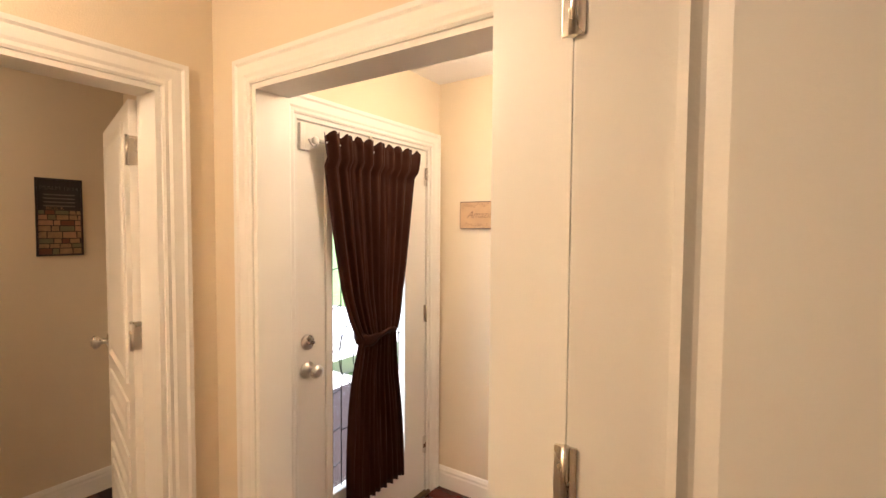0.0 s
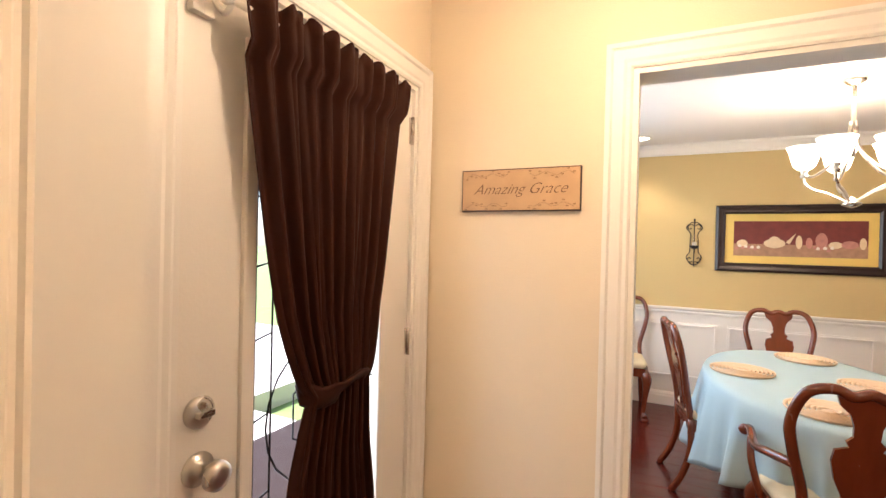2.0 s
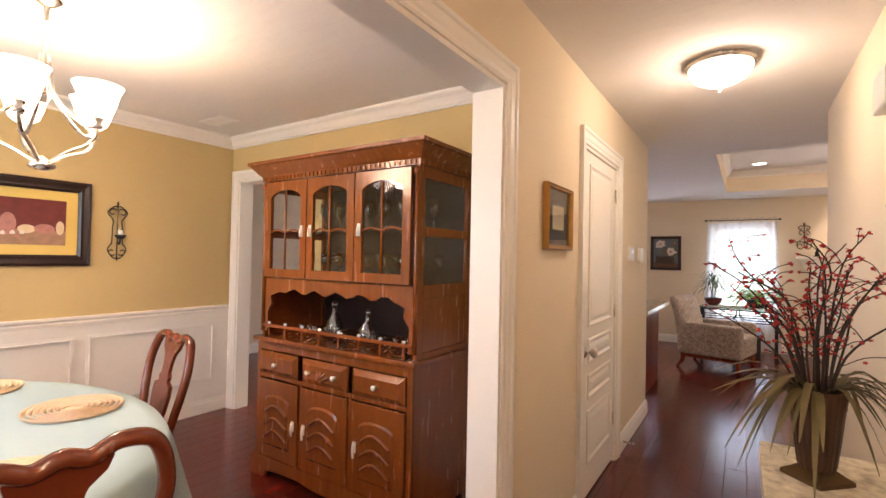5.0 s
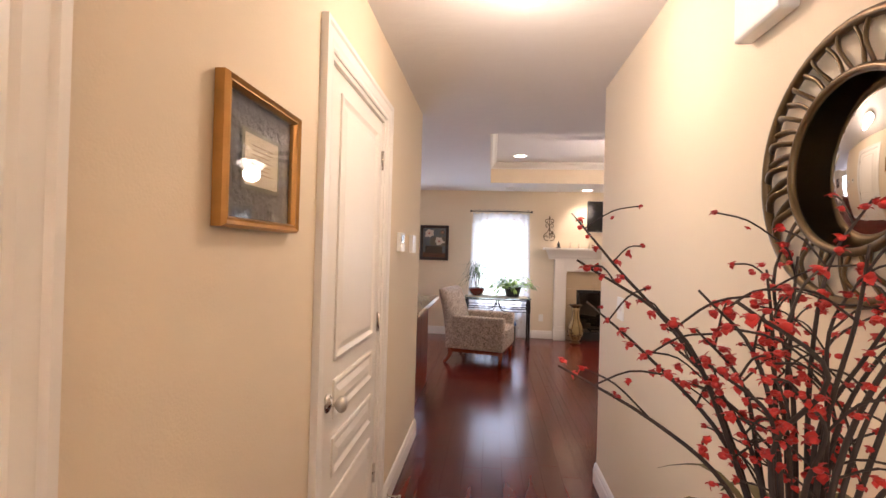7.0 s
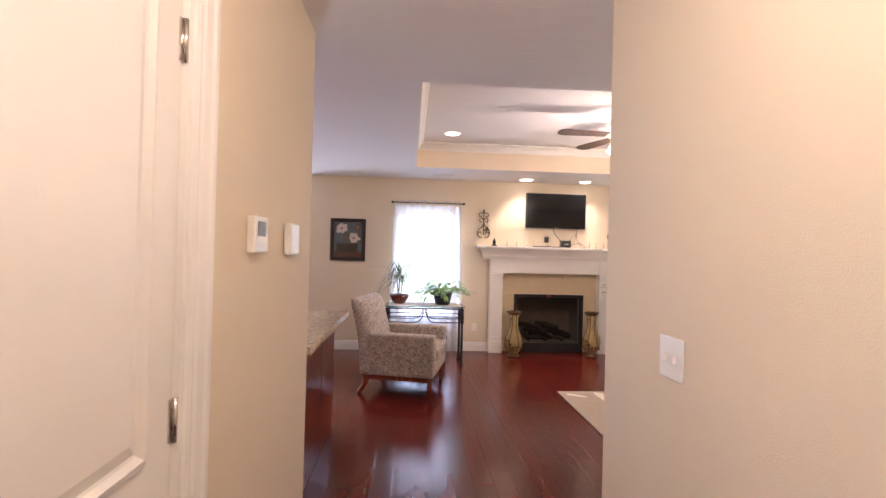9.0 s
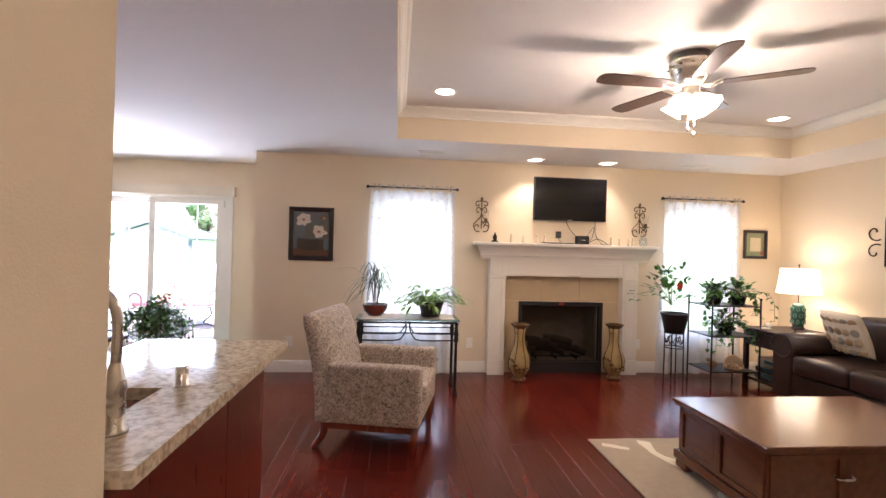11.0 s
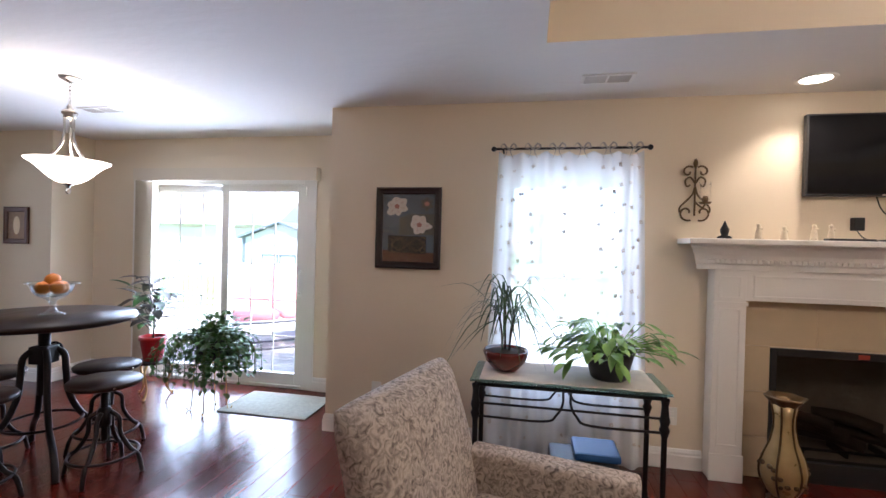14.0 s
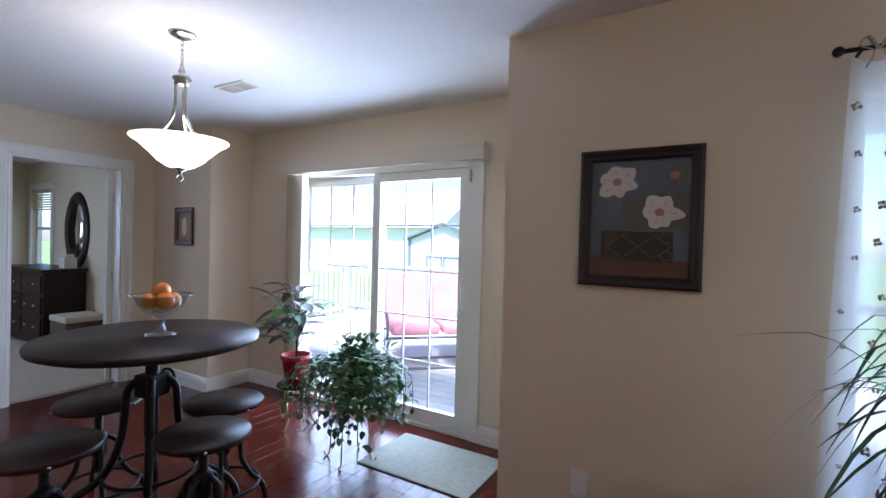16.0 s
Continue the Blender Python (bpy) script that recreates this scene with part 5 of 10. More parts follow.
    for a, b, out, nm in (((-w, -d2, z), (w, -d2, z), (0, -1, 0), "cornice"), ((w, -d2, z), (w, 0, z), (1, 0, 0), "side_cornice"), ((-w, 0, z), (-w, -d2, z), (-1, 0, 0), "side_cornice")):
        bm = bmesh.new()
        profile_run(bm, CR, a, b, out, -1 if nm == "cornice" or out[0] > 0 else 0, -1 if nm == "cornice" or out[0] < 0 else 0)
        part(nm, bm, OAK, root)
    for k in range(36):
        bm = bmesh.new()
        x = -w + 0.02 + k * (2 * w - 0.04) / 35
        box(bm, x - 0.009, -d2 - 0.022, z + 0.004, x + 0.009, -d2 - 0.012, z + 0.026)
        part("dentil", bm, OAK, root)
    for k in range(11):
        bm = bmesh.new()
        y = -d2 + 0.02 + k * (d2 - 0.04) / 10
        box(bm, w + 0.012, y - 0.009, z + 0.004, w + 0.022, y + 0.009, z + 0.026)
        part("dentil", bm, OAK, root)
    # fluted corner posts
    for s in (-1, 1):
        bm = bmesh.new()
        tube(bm, [(s * (w - 0.012), -d2 - 0.004, 0.9), (s * (w - 0.012), -d2 - 0.004, 1.84)], 0.012, 8)
        ball(bm, s * (w - 0.012), -d2 - 0.01, 1.83, 0.018, 1, 1, 1.4, 8)
        part("corner_post", bm, OAK, root)
    return root


KNOBP = mat("white porcelain", (0.75, 0.72, 0.62), 0.15, bump=0.0)
hutch()


def glassware():
    """Glasses and decanters on the hutch shelves."""
    rnd = random.Random(12)

    def goblet(h):
        return [(0, 0), (0.03, 0.001), (0.03, 0.004), (0.005, 0.01), (0.004, h * 0.45), (0.02, h * 0.5), (0.033, h * 0.68), (0.031, h), (0.029, h), (0.031, h * 0.68), (0.018, h * 0.52), (0, h * 0.5)]
    proto = {}
    for y in [3.67 + 0.13 * k for k in range(8)]:
        for z, hh in ((1.246, 0.16), (1.538, 0.19)):
            for xx in (2.42, 2.56):
                key = hh
                m = pose(xx + rnd.uniform(-0.02, 0.02), y + rnd.uniform(-0.02, 0.02), z)
                if key not in proto:
                    bm = bmesh.new()
                    lathe(bm, goblet(hh), seg=14)
                    proto[key] = tagged(link("goblet", bm, CRYSTAL), "clear stemmed glass standing in the hutch", "glass", "hutch glasses")
                    proto[key].matrix_world = m
                else:
                    copy_thing(proto[key], m)
    for y, h, r in ((4.30, 0.23, 0.055), (4.02, 0.2, 0.062)):
        root = thing("decanter", "clear glass decanter with a stopper", "decanter", pose(2.38, y, 0.874))
        bm = bmesh.new()
        lathe(bm, [(0, 0), (r, 0.0), (r * 1.05, h * 0.2), (r * 0.9, h * 0.5), (0.016, h * 0.68), (0.014, h * 0.8), (0.02, h * 0.84), (0.012, h * 0.84), (0.012, h * 0.7), (r * 0.82, h * 0.48), (r * 0.95, 0.01), (0, 0.008)], seg=18)
        part("bottle", bm, CRYSTAL, root)
        bm = bmesh.new()
        ball(bm, 0, 0, h * 0.93, 0.022)
        lathe(bm, [(0.01, h * 0.78), (0.012, h * 0.86), (0, h * 0.88)], seg=10)
        part("stopper", bm, CRYSTAL, root)
    first = None
    for y in (4.43, 4.49, 4.57, 4.37, 4.19, 3.69, 3.77):
        m = pose(2.36 + rnd.uniform(-0.03, 0.04), y, 0.874)
        if first is None:
            bm = bmesh.new()
            lathe(bm, [(0, 0), (0.026, 0), (0.034, 0.075), (0.032, 0.075), (0.024, 0.008), (0, 0.007)], seg=14)
            first = tagged(link("tumbler", bm, CRYSTAL), "clear glass tumbler on the open hutch shelf", "glass", "hutch tumblers")
            first.matrix_world = m
        else:
            copy_thing(first, m)


CRYSTAL = glass("cut crystal", (0.9, 0.93, 0.93), 0.03, 0.14)
glassware()


def ceiling_vent(x, y, z, m=0, w=0.3, d=0.15, label="white slatted ceiling vent"):
    root = thing("ceiling_vent", label, "vent", pose(x, y, z, 180, 0, m), "ceiling vents")
    bm = bmesh.new()
    for a in ((-w / 2, -d / 2, w / 2, -d / 2 + 0.02), (-w / 2, d / 2 - 0.02, w / 2, d / 2), (-w / 2, -d / 2 + 0.02, -w / 2 + 0.02, d / 2 - 0.02), (w / 2 - 0.02, -d / 2 + 0.02, w / 2, d / 2 - 0.02), (-0.006, -d / 2 + 0.02, 0.006, d / 2 - 0.02)):
        box(bm, a[0], a[1], 0, a[2], a[3], 0.009)
    part("frame", bm, WHITE, root)
    # Black sheet paints in the dark of the duct behind the slats.
    bm = bmesh.new()
    box(bm, -w / 2 + 0.02, -d / 2 + 0.02, 0.0004, w / 2 - 0.02, d / 2 - 0.02, 0.001)
    part("backing", bm, BLACKP, root)
    n = 9
    for k in range(n):
        y0 = -d / 2 + 0.024 + k * (d - 0.048) / n
        bm = bmesh.new()
        box(bm, -w / 2 + 0.02, -0.005, -0.0006, w / 2 - 0.02, 0.005, 0.0006, Matrix.Translation((0, y0 + 0.004, 0.005)) @ Matrix.Rotation(radians(38), 4, "X"))
        part("slat", bm, WHITE, root)


ceiling_vent(-0.315, 2.545, H, 0)
ceiling_vent(-0.17, 4.5, H, 90)
ceiling_vent(2.38, 5.65, H, 90)
ceiling_vent(8.85, 2.04, H, 90)
ceiling_vent(8.93, -1.0, H, 90)
ceiling_vent(9.1, 5.87, H, 90)


def can(x, y, z, first=[]):
    if first:
        return copy_thing(first[0], pose(x, y, z))
    root = thing("recessed_light", "lit round recessed ceiling light", "ceiling light", pose(x, y, z), "recessed lights")
    bm = bmesh.new()
    lathe(bm, [(0.078, 0.0), (0.08, -0.006), (0.1, -0.005), (0.103, 0.0), (0.078, 0.0)], seg=28)
    part("trim_ring", bm, WHITE, root)
    bm = bmesh.new()
    lathe(bm, [(0, -0.003), (0.05, -0.0025), (0.078, -0.001), (0.078, 0.001), (0, 0.001)], seg=28)
    part("lens", bm, CANG, root, "glowing lamp lens")
    first.append(root)


for p in ((7.84, 2.015, 2.74), (8.02, -1.19, 2.74), (9.0, 0.87, H), (9.0, 0.03, H), (-0.14, 5.71, H), (4.6, 5.0, H), (6.2, 5.0, H)):
    can(*p)


def hall_lamp(x, y, label):
    root = thing("flush_ceiling_lamp", label, "ceiling lamp", pose(x, y, H))
    bm = bmesh.new()
    lathe(bm, [(0, 0), (0.15, 0), (0.165, -0.012), (0.165, -0.022), (0.15, -0.03), (0, -0.03)], seg=36)
    part("base_ring", bm, NICKEL, root)
    bm = bmesh.new()
    lathe(bm, [(0.148, -0.03), (0.145, -0.05), (0.125, -0.085), (0.085, -0.11), (0.03, -0.122), (0, -0.123)], seg=36)
    part("bowl", bm, SHADEG, root, "lit frosted glass bowl")
    bm = bmesh.new()
    lathe(bm, [(0, -0.12), (0.014, -0.124), (0.016, -0.132), (0.008, -0.14), (0.011, -0.148), (0, -0.155)], seg=12)
    part("finial", bm, NICKEL, root)


hall_lamp(3.12, 2.28, "flush nickel ceiling lamp with a lit glass bowl")
hall_lamp(-0.02, 2.28, "flush nickel foyer lamp with a lit glass bowl")


def plate(name, label, m, w=0.075, h=0.118, toggles=1, category="switch"):
    root = thing(name, label, category, m)
    bm = bmesh.new()
    bbox(bm, -w / 2, -0.006, -h / 2, w / 2, 0, h / 2, 0.003)
    part("cover", bm, WHITEP, root)
    for k in range(toggles):
        x = (k - (toggles - 1) / 2) * 0.045
        if category == "outlet":
            for z in (-0.021, 0.021):
                bm = bmesh.new()
                bbox(bm, x - 0.016, -0.0085, z - 0.014, x + 0.016, -0.005, z + 0.014, 0.002)
                for q in (-0.006, 0.006):
                    box(bm, x + q - 0.0012, -0.009, z - 0.005, x + q + 0.0012, -0.0084, z + 0.005)
                part("socket", bm, WHITE, root)
        else:
            bm = bmesh.new()
            bbox(bm, x - 0.005, -0.017, -0.012, x + 0.005, -0.005, 0.012, 0.002)
            part("toggle", bm, WHITE, root)


plate("light_switch", "white double light switch on the hall wall", pose(3.955, YS, 1.13, 0, 0, 180), 0.115, 0.118, 2)
plate("wall_outlet", "white wall outlet beside the picture wall", pose(XF, 3.553, 0.345, 0, 0, -90), category="outlet")
plate("wall_outlet", "white wall outlet beside the fireplace", pose(XF, 1.52, 0.34, 0, 0, -90), category="outlet")
plate("wall_outlet", "white wall outlet by the sheer curtain", pose(XF, -0.52, 0.34, 0, 0, -90), category="outlet")


def thermostat():
    root = thing("thermostat", "white wall thermostat with a small display", "thermostat", pose(4.15, YN, 1.45))
    bm = bmesh.new()
    bbox(bm, -0.06, -0.026, -0.055, 0.06, 0, 0.055, 0.005)
    part("case", bm, WHITEP, root)
    bm = bmesh.new()
    bbox(bm, -0.04, -0.0275, -0.005, 0.03, -0.025, 0.04, 0.001)
    part("display", bm, mat("grey display", (0.12, 0.13, 0.11), 0.2), root, "grey display")
    root = thing("alarm_keypad", "white plastic alarm keypad on the wall", "keypad", pose(4.54, YN, 1.445))
    bm = bmesh.new()
    bbox(bm, -0.06, -0.03, -0.06, 0.06, 0, 0.06, 0.006)
    part("case", bm, WHITEP, root)
    root = thing("door_chime", "white plastic door chime box high on the wall", "chime", pose(2.69, YS, 2.04, 0, 0, 180))
    bm = bmesh.new()
    bbox(bm, -0.1, -0.05, -0.06, 0.1, 0, 0.09, 0.012, None, 3)
    part("case", bm, WHITEP, root)
    root = thing("alarm_detector", "small white alarm detector in the dining corner", "detector", pose(-0.78, 6.09, 2.2))
    bm = bmesh.new()
    bbox(bm, -0.03, -0.045, -0.05, 0.03, 0, 0.05, 0.008)
    part("case", bm, WHITEP, root)


thermostat()


def round_mirror():
    root = thing("round_mirror", "round mirror in a woven bronze metal frame", "mirror", pose(2.415, YS + 0.002, 1.592, 90, 0, 180))
    bm = bmesh.new()
    lathe(bm, [(0, 0.004), (0.165, 0.004), (0.165, 0.008), (0, 0.008)], seg=48)
    part("mirror_glass", bm, MIRROR, root, "silvered glass")
    for r, t in ((0.17, 0.009), (0.265, 0.011)):
        bm = bmesh.new()
        tube(bm, [(r * math.cos(q), r * math.sin(q), 0.014) for q in (2 * math.pi * k / 56 for k in range(56))], t, 8, True)
        part("ring", bm, BRONZE, root)
    for k in range(44):
        a = 2 * math.pi * k / 44
        bm = bmesh.new()
        tube(bm, curve([(0.172 * math.cos(a), 0.172 * math.sin(a), 0.012), (0.218 * math.cos(a + 0.06), 0.218 * math.sin(a + 0.06), 0.03 if k % 2 else 0.012), (0.264 * math.cos(a + 0.16), 0.264 * math.sin(a + 0.16), 0.012)], 4), 0.008, 6, flat=0.5)
        part("strip", bm, BRONZE, root)


round_mirror()


def leaf(bm, p, d, up, ln, wd, bend=0.3, fold=0.25):
    """One leaf from p along d."""
    p, d, up = Vector(p), Vector(d).normalized(), Vector(up)
    s = d.cross(up)
    if s.length < 1e-4:
        s = d.orthogonal()
    s.normalize()
    nrm = s.cross(d).normalized()
    prev = bm.verts.new(p)
    rows = []
    for t, w in ((0.25, 0.75), (0.55, 1.0), (0.8, 0.6)):
        q = p + d * ln * t - nrm * bend * ln * t * t
        rows.append((bm.verts.new(q - s * wd * w + nrm * fold * wd), bm.verts.new(q), bm.verts.new(q + s * wd * w + nrm * fold * wd)))
    tip = bm.verts.new(p + d * ln - nrm * bend * ln)
    bm.faces.new((prev, rows[0][1], rows[0][0])).smooth = True
    bm.faces.new((prev, rows[0][2], rows[0][1])).smooth = True
    for a, b in zip(rows, rows[1:]):
        bm.faces.new((a[0], a[1], b[1], b[0])).smooth = True
        bm.faces.new((a[1], a[2], b[2], b[1])).smooth = True
    bm.faces.new((rows[-1][0], rows[-1][1], tip)).smooth = True
    bm.faces.new((rows[-1][1], rows[-1][2], tip)).smooth = True


def console_with_vase():
    root = thing("hall_table", "narrow dark wood hall table against the wall", "table", pose(1.9, 1.915, 0))
    w, d, h = 0.46, 0.19, 0.755
    bm = bmesh.new()
    bbox(bm, -w, -d, h - 0.03, w, d, h, 0.006)
    part("tabletop", bm, DARKW, root)
    for a in ((-w + 0.03, -d + 0.02, w - 0.03, -d + 0.04), (-w + 0.03, d - 0.04, w - 0.03, d - 0.02)):
        bm = bmesh.new()
        box(bm, a[0], a[1], h - 0.11, a[2], a[3], h - 0.03)
        part("apron", bm, DARKW, root)
    for sx in (-1, 1):
        for sy in (-1, 1):
            bm = bmesh.new()
            lathe(bm, [(0.014, 0), (0.016, 0.05), (0.024, 0.4), (0.025, h - 0.03)], sx * (w - 0.04), sy * (d - 0.035), 0, 10)
            part("leg", bm, DARKW, root)
    # lace runner
    bm = bmesh.new()
    n = 60
    edge = [(-w - 0.012, -d - 0.012), (w + 0.012, -d - 0.012), (w + 0.012, d + 0.012), (-w - 0.012, d + 0.012)]
    top = [bm.verts.new((x, y, h + 0.004)) for x, y in edge]
    bm.faces.new(top)
    for i in range(4):
        (xa, ya), (xb, yb) = edge[i], edge[(i + 1) % 4]
        m = 40 if i % 2 == 0 else 16
        up, lo = [], []
        for k in range(m + 1):
            t = k / m
            x, y = xa + (xb - xa) * t, ya + (yb - ya) * t
            up.append(bm.verts.new((x, y, h + 0.004)))
            lo.append(bm.verts.new((x * 1.004, y * 1.01, h - 0.05 - 0.016 * abs(math.sin(t * m * math.pi / 4)))))
        for k in range(m):
            bm.faces.new((up[k], up[k + 1], lo[k + 1], lo[k]))
    lace = link("lace_runner", bm, LACEC)
    lace.location = (1.9, 1.915, 0)
    tagged(lace, "cream crocheted lace cloth on the hall table", "tablecloth")
    # vase
    vx, vy, vz = 2.11, 1.985, h + 0.005
    vase = thing("flower_vase", "bronze fluted vase of red berry branches", "vase", pose(vx, vy, vz))
    bm = bmesh.new()
    lathe(bm, [(0, 0.0), (0.088, 0.0), (0.088, 0.012), (0.062, 0.026), (0.042, 0.038)], seg=4, smooth=False)
    part("foot", bm, BRONZE, vase)
    bm = bmesh.new()
    lathe(bm, [(0.04, 0.03), (0.046, 0.045), (0.054, 0.11), (0.063, 0.2), (0.072, 0.265), (0.068, 0.27), (0.06, 0.2), (0.05, 0.11), (0, 0.08)], seg=60, wave=0.04, waves=15)
    part("body", bm, VASEM, vase)
    rnd = random.Random(21)
    berries = []
    for k in range(24):
        a = 2 * math.pi * k / 24 + rnd.uniform(-0.2, 0.2)
        sp = rnd.uniform(0.04, 0.2) if k % 3 else rnd.uniform(0.2, 0.33)
        hh = rnd.uniform(0.34, 0.56) - sp * 0.4
        if vy + sp * math.sin(a) < 1.75:
            a = -a
        if k == 0:  # one long branch leans out over the hall
            a, sp, hh = 0.59, 0.42, 0.49
        wig = rnd.uniform(-0.03, 0.03)
        pts = curve([(0.02 * math.cos(a), 0.02 * math.sin(a), 0.2), (0.3 * sp * math.cos(a) + wig, 0.3 * sp * math.sin(a), 0.24 + hh * 0.45), (0.62 * sp * math.cos(a + 0.25), 0.62 * sp * math.sin(a + 0.25), 0.24 + hh * 0.8), (sp * math.cos(a), sp * math.sin(a), 0.24 + hh)], 5)
        b2 = bmesh.new()
        tube(b2, pts, [0.0042 - 0.0026 * i / (len(pts) - 1) for i in range(len(pts))], 5)
        # side twigs
        for q in range(4, len(pts) - 1, 3):
            g = rnd.uniform(0, 6.28)
            ln = rnd.uniform(0.04, 0.11)
            if vy + pts[q].y + ln * math.sin(g) < 1.74:
                g = -g
            tip = pts[q] + Vector((ln * math.cos(g), ln * math.sin(g), rnd.uniform(0.02, 0.06)))
            tube(b2, curve([pts[q], (pts[q] + tip) / 2 + Vector((0, 0, 0.012)), tip], 3), 0.0015, 4)
            berries.append((tip, rnd.uniform(0.006, 0.01)))
            berries.append(((pts[q] + tip) / 2, rnd.uniform(0.004, 0.008)))
        part("branch", b2, TWIG, vase)
        for p in pts[4:]:
            if rnd.random() < 0.6:
                berries.append((p + Vector((rnd.uniform(-1, 1), rnd.uniform(-1, 1), rnd.uniform(-0.6, 1))) * 0.008, rnd.uniform(0.006, 0.011)))
    b2 = bmesh.new()
    for p, r in berries:
        for q in range(4):
            d = Vector((rnd.uniform(-1, 1), rnd.uniform(-1, 1), rnd.uniform(-0.4, 1))).normalized()
            leaf(b2, p, d, (0.3, 0.2, 1), r * 1.15, r * 0.6, 0.5)
        ball(b2, p.x, p.y, p.z, r * 0.62, 1, 1, 0.8, 6)
    tagged(part("red_blossoms", b2, BERRY, vase, "small red silk blossoms"), kind="stuff")
    for k in range(54):
        a = rnd.uniform(0, 2 * math.pi)
        ln = rnd.uniform(0.14, 0.27)
        if vy + ln * math.sin(a) < 1.75:
            ln = 0.13
        b2 = bmesh.new()
        blade(b2, (0.03 * math.cos(a), 0.03 * math.sin(a), 0.255), a, ln, rnd.uniform(0.03, 0.1), rnd.uniform(0.06, 0.28), rnd.uniform(0.006, 0.011))
        part("grass_blade", b2, DRYG, vase)
    # small things at the far end of the table
    card = thing("photo_frame", "cream photo frame leaning on the hall table", "photo frame", pose(1.78, 1.83, h + 0.006, -14, 0, 172))
    bm = bmesh.new()
    bbox(bm, -0.07, -0.008, 0, 0.07, 0.008, 0.2, 0.003)
    part("frame", bm, P["paper"], card)
    bm = bmesh.new()
    box(bm, -0.052, -0.0095, 0.02, 0.052, -0.0082, 0.18)
    part("photo", bm, P["stone"], card)
    pine = thing("pine_cone", "dark brown pine cone on the lace", "ornament", pose(2.0, 1.8, h + 0.006))
    bm = bmesh.new()
    for k in range(40):
        a, z = k * 2.4, 0.01 + 0.0016 * k
        r = 0.033 * math.sin(math.pi * (0.15 + 0.8 * k / 40))
        ball(bm, r * math.cos(a), r * math.sin(a), z, 0.011, 1, 1, 0.5, 6)
    part("scales", bm, DARKW, pine)


def blade(bm, c, a, ln, rise, drop, wd):
    """A long bent leaf from c: out along angle a, rising then drooping."""
    c = Vector(c)
    d = Vector((math.cos(a), math.sin(a), 0))
    s = Vector((-math.sin(a), math.cos(a), 0))
    rows = []
    n = 7
    for k in range(n + 1):
        t = k / n
        p = c + d * ln * t + Vector((0, 0, rise * math.sin(min(1, t * 1.6) * math.pi / 2) - drop * t * t))
        w = wd * (math.sin(math.pi * min(0.98, 0.12 + 0.88 * t)) ** 0.7)
        rows.append((bm.verts.new(p - s * w), bm.verts.new(p - Vector((0, 0, w * 0.35))), bm.verts.new(p + s * w)))
    for r0, r1 in zip(rows, rows[1:]):
        for i in range(2):
            bm.faces.new((r0[i], r0[i + 1], r1[i + 1], r1[i])).smooth = True


VASEM = mat("bronze brown glaze", (0.07, 0.032, 0.016), 0.35, 0.4, var=0.4, scale=12)
TWIG = mat("dark twig", (0.035, 0.02, 0.012), 0.8)
BERRY = mat("red silk blossom", (0.45, 0.02, 0.012), 0.6, var=0.4, scale=40)
DRYG = mat("dry olive grass", (0.13, 0.1, 0.035), 0.7, var=0.5, scale=15)
console_with_vase()


def stop():
    root = thing("door_stop", "small brass spring door stop on the baseboard", "door stop", pose(3.95, YN - 0.016, 0.06, 90, 0, 0))
    bm = bmesh.new()
    lathe(bm, [(0.012, 0), (0.006, 0.006), (0.005, 0.06), (0.009, 0.062), (0.009, 0.075), (0, 0.076)], seg=10)
    part("spring", bm, NICKEL, root)


stop()

# ---- living room ----
YC = 0.44  # the fireplace's middle


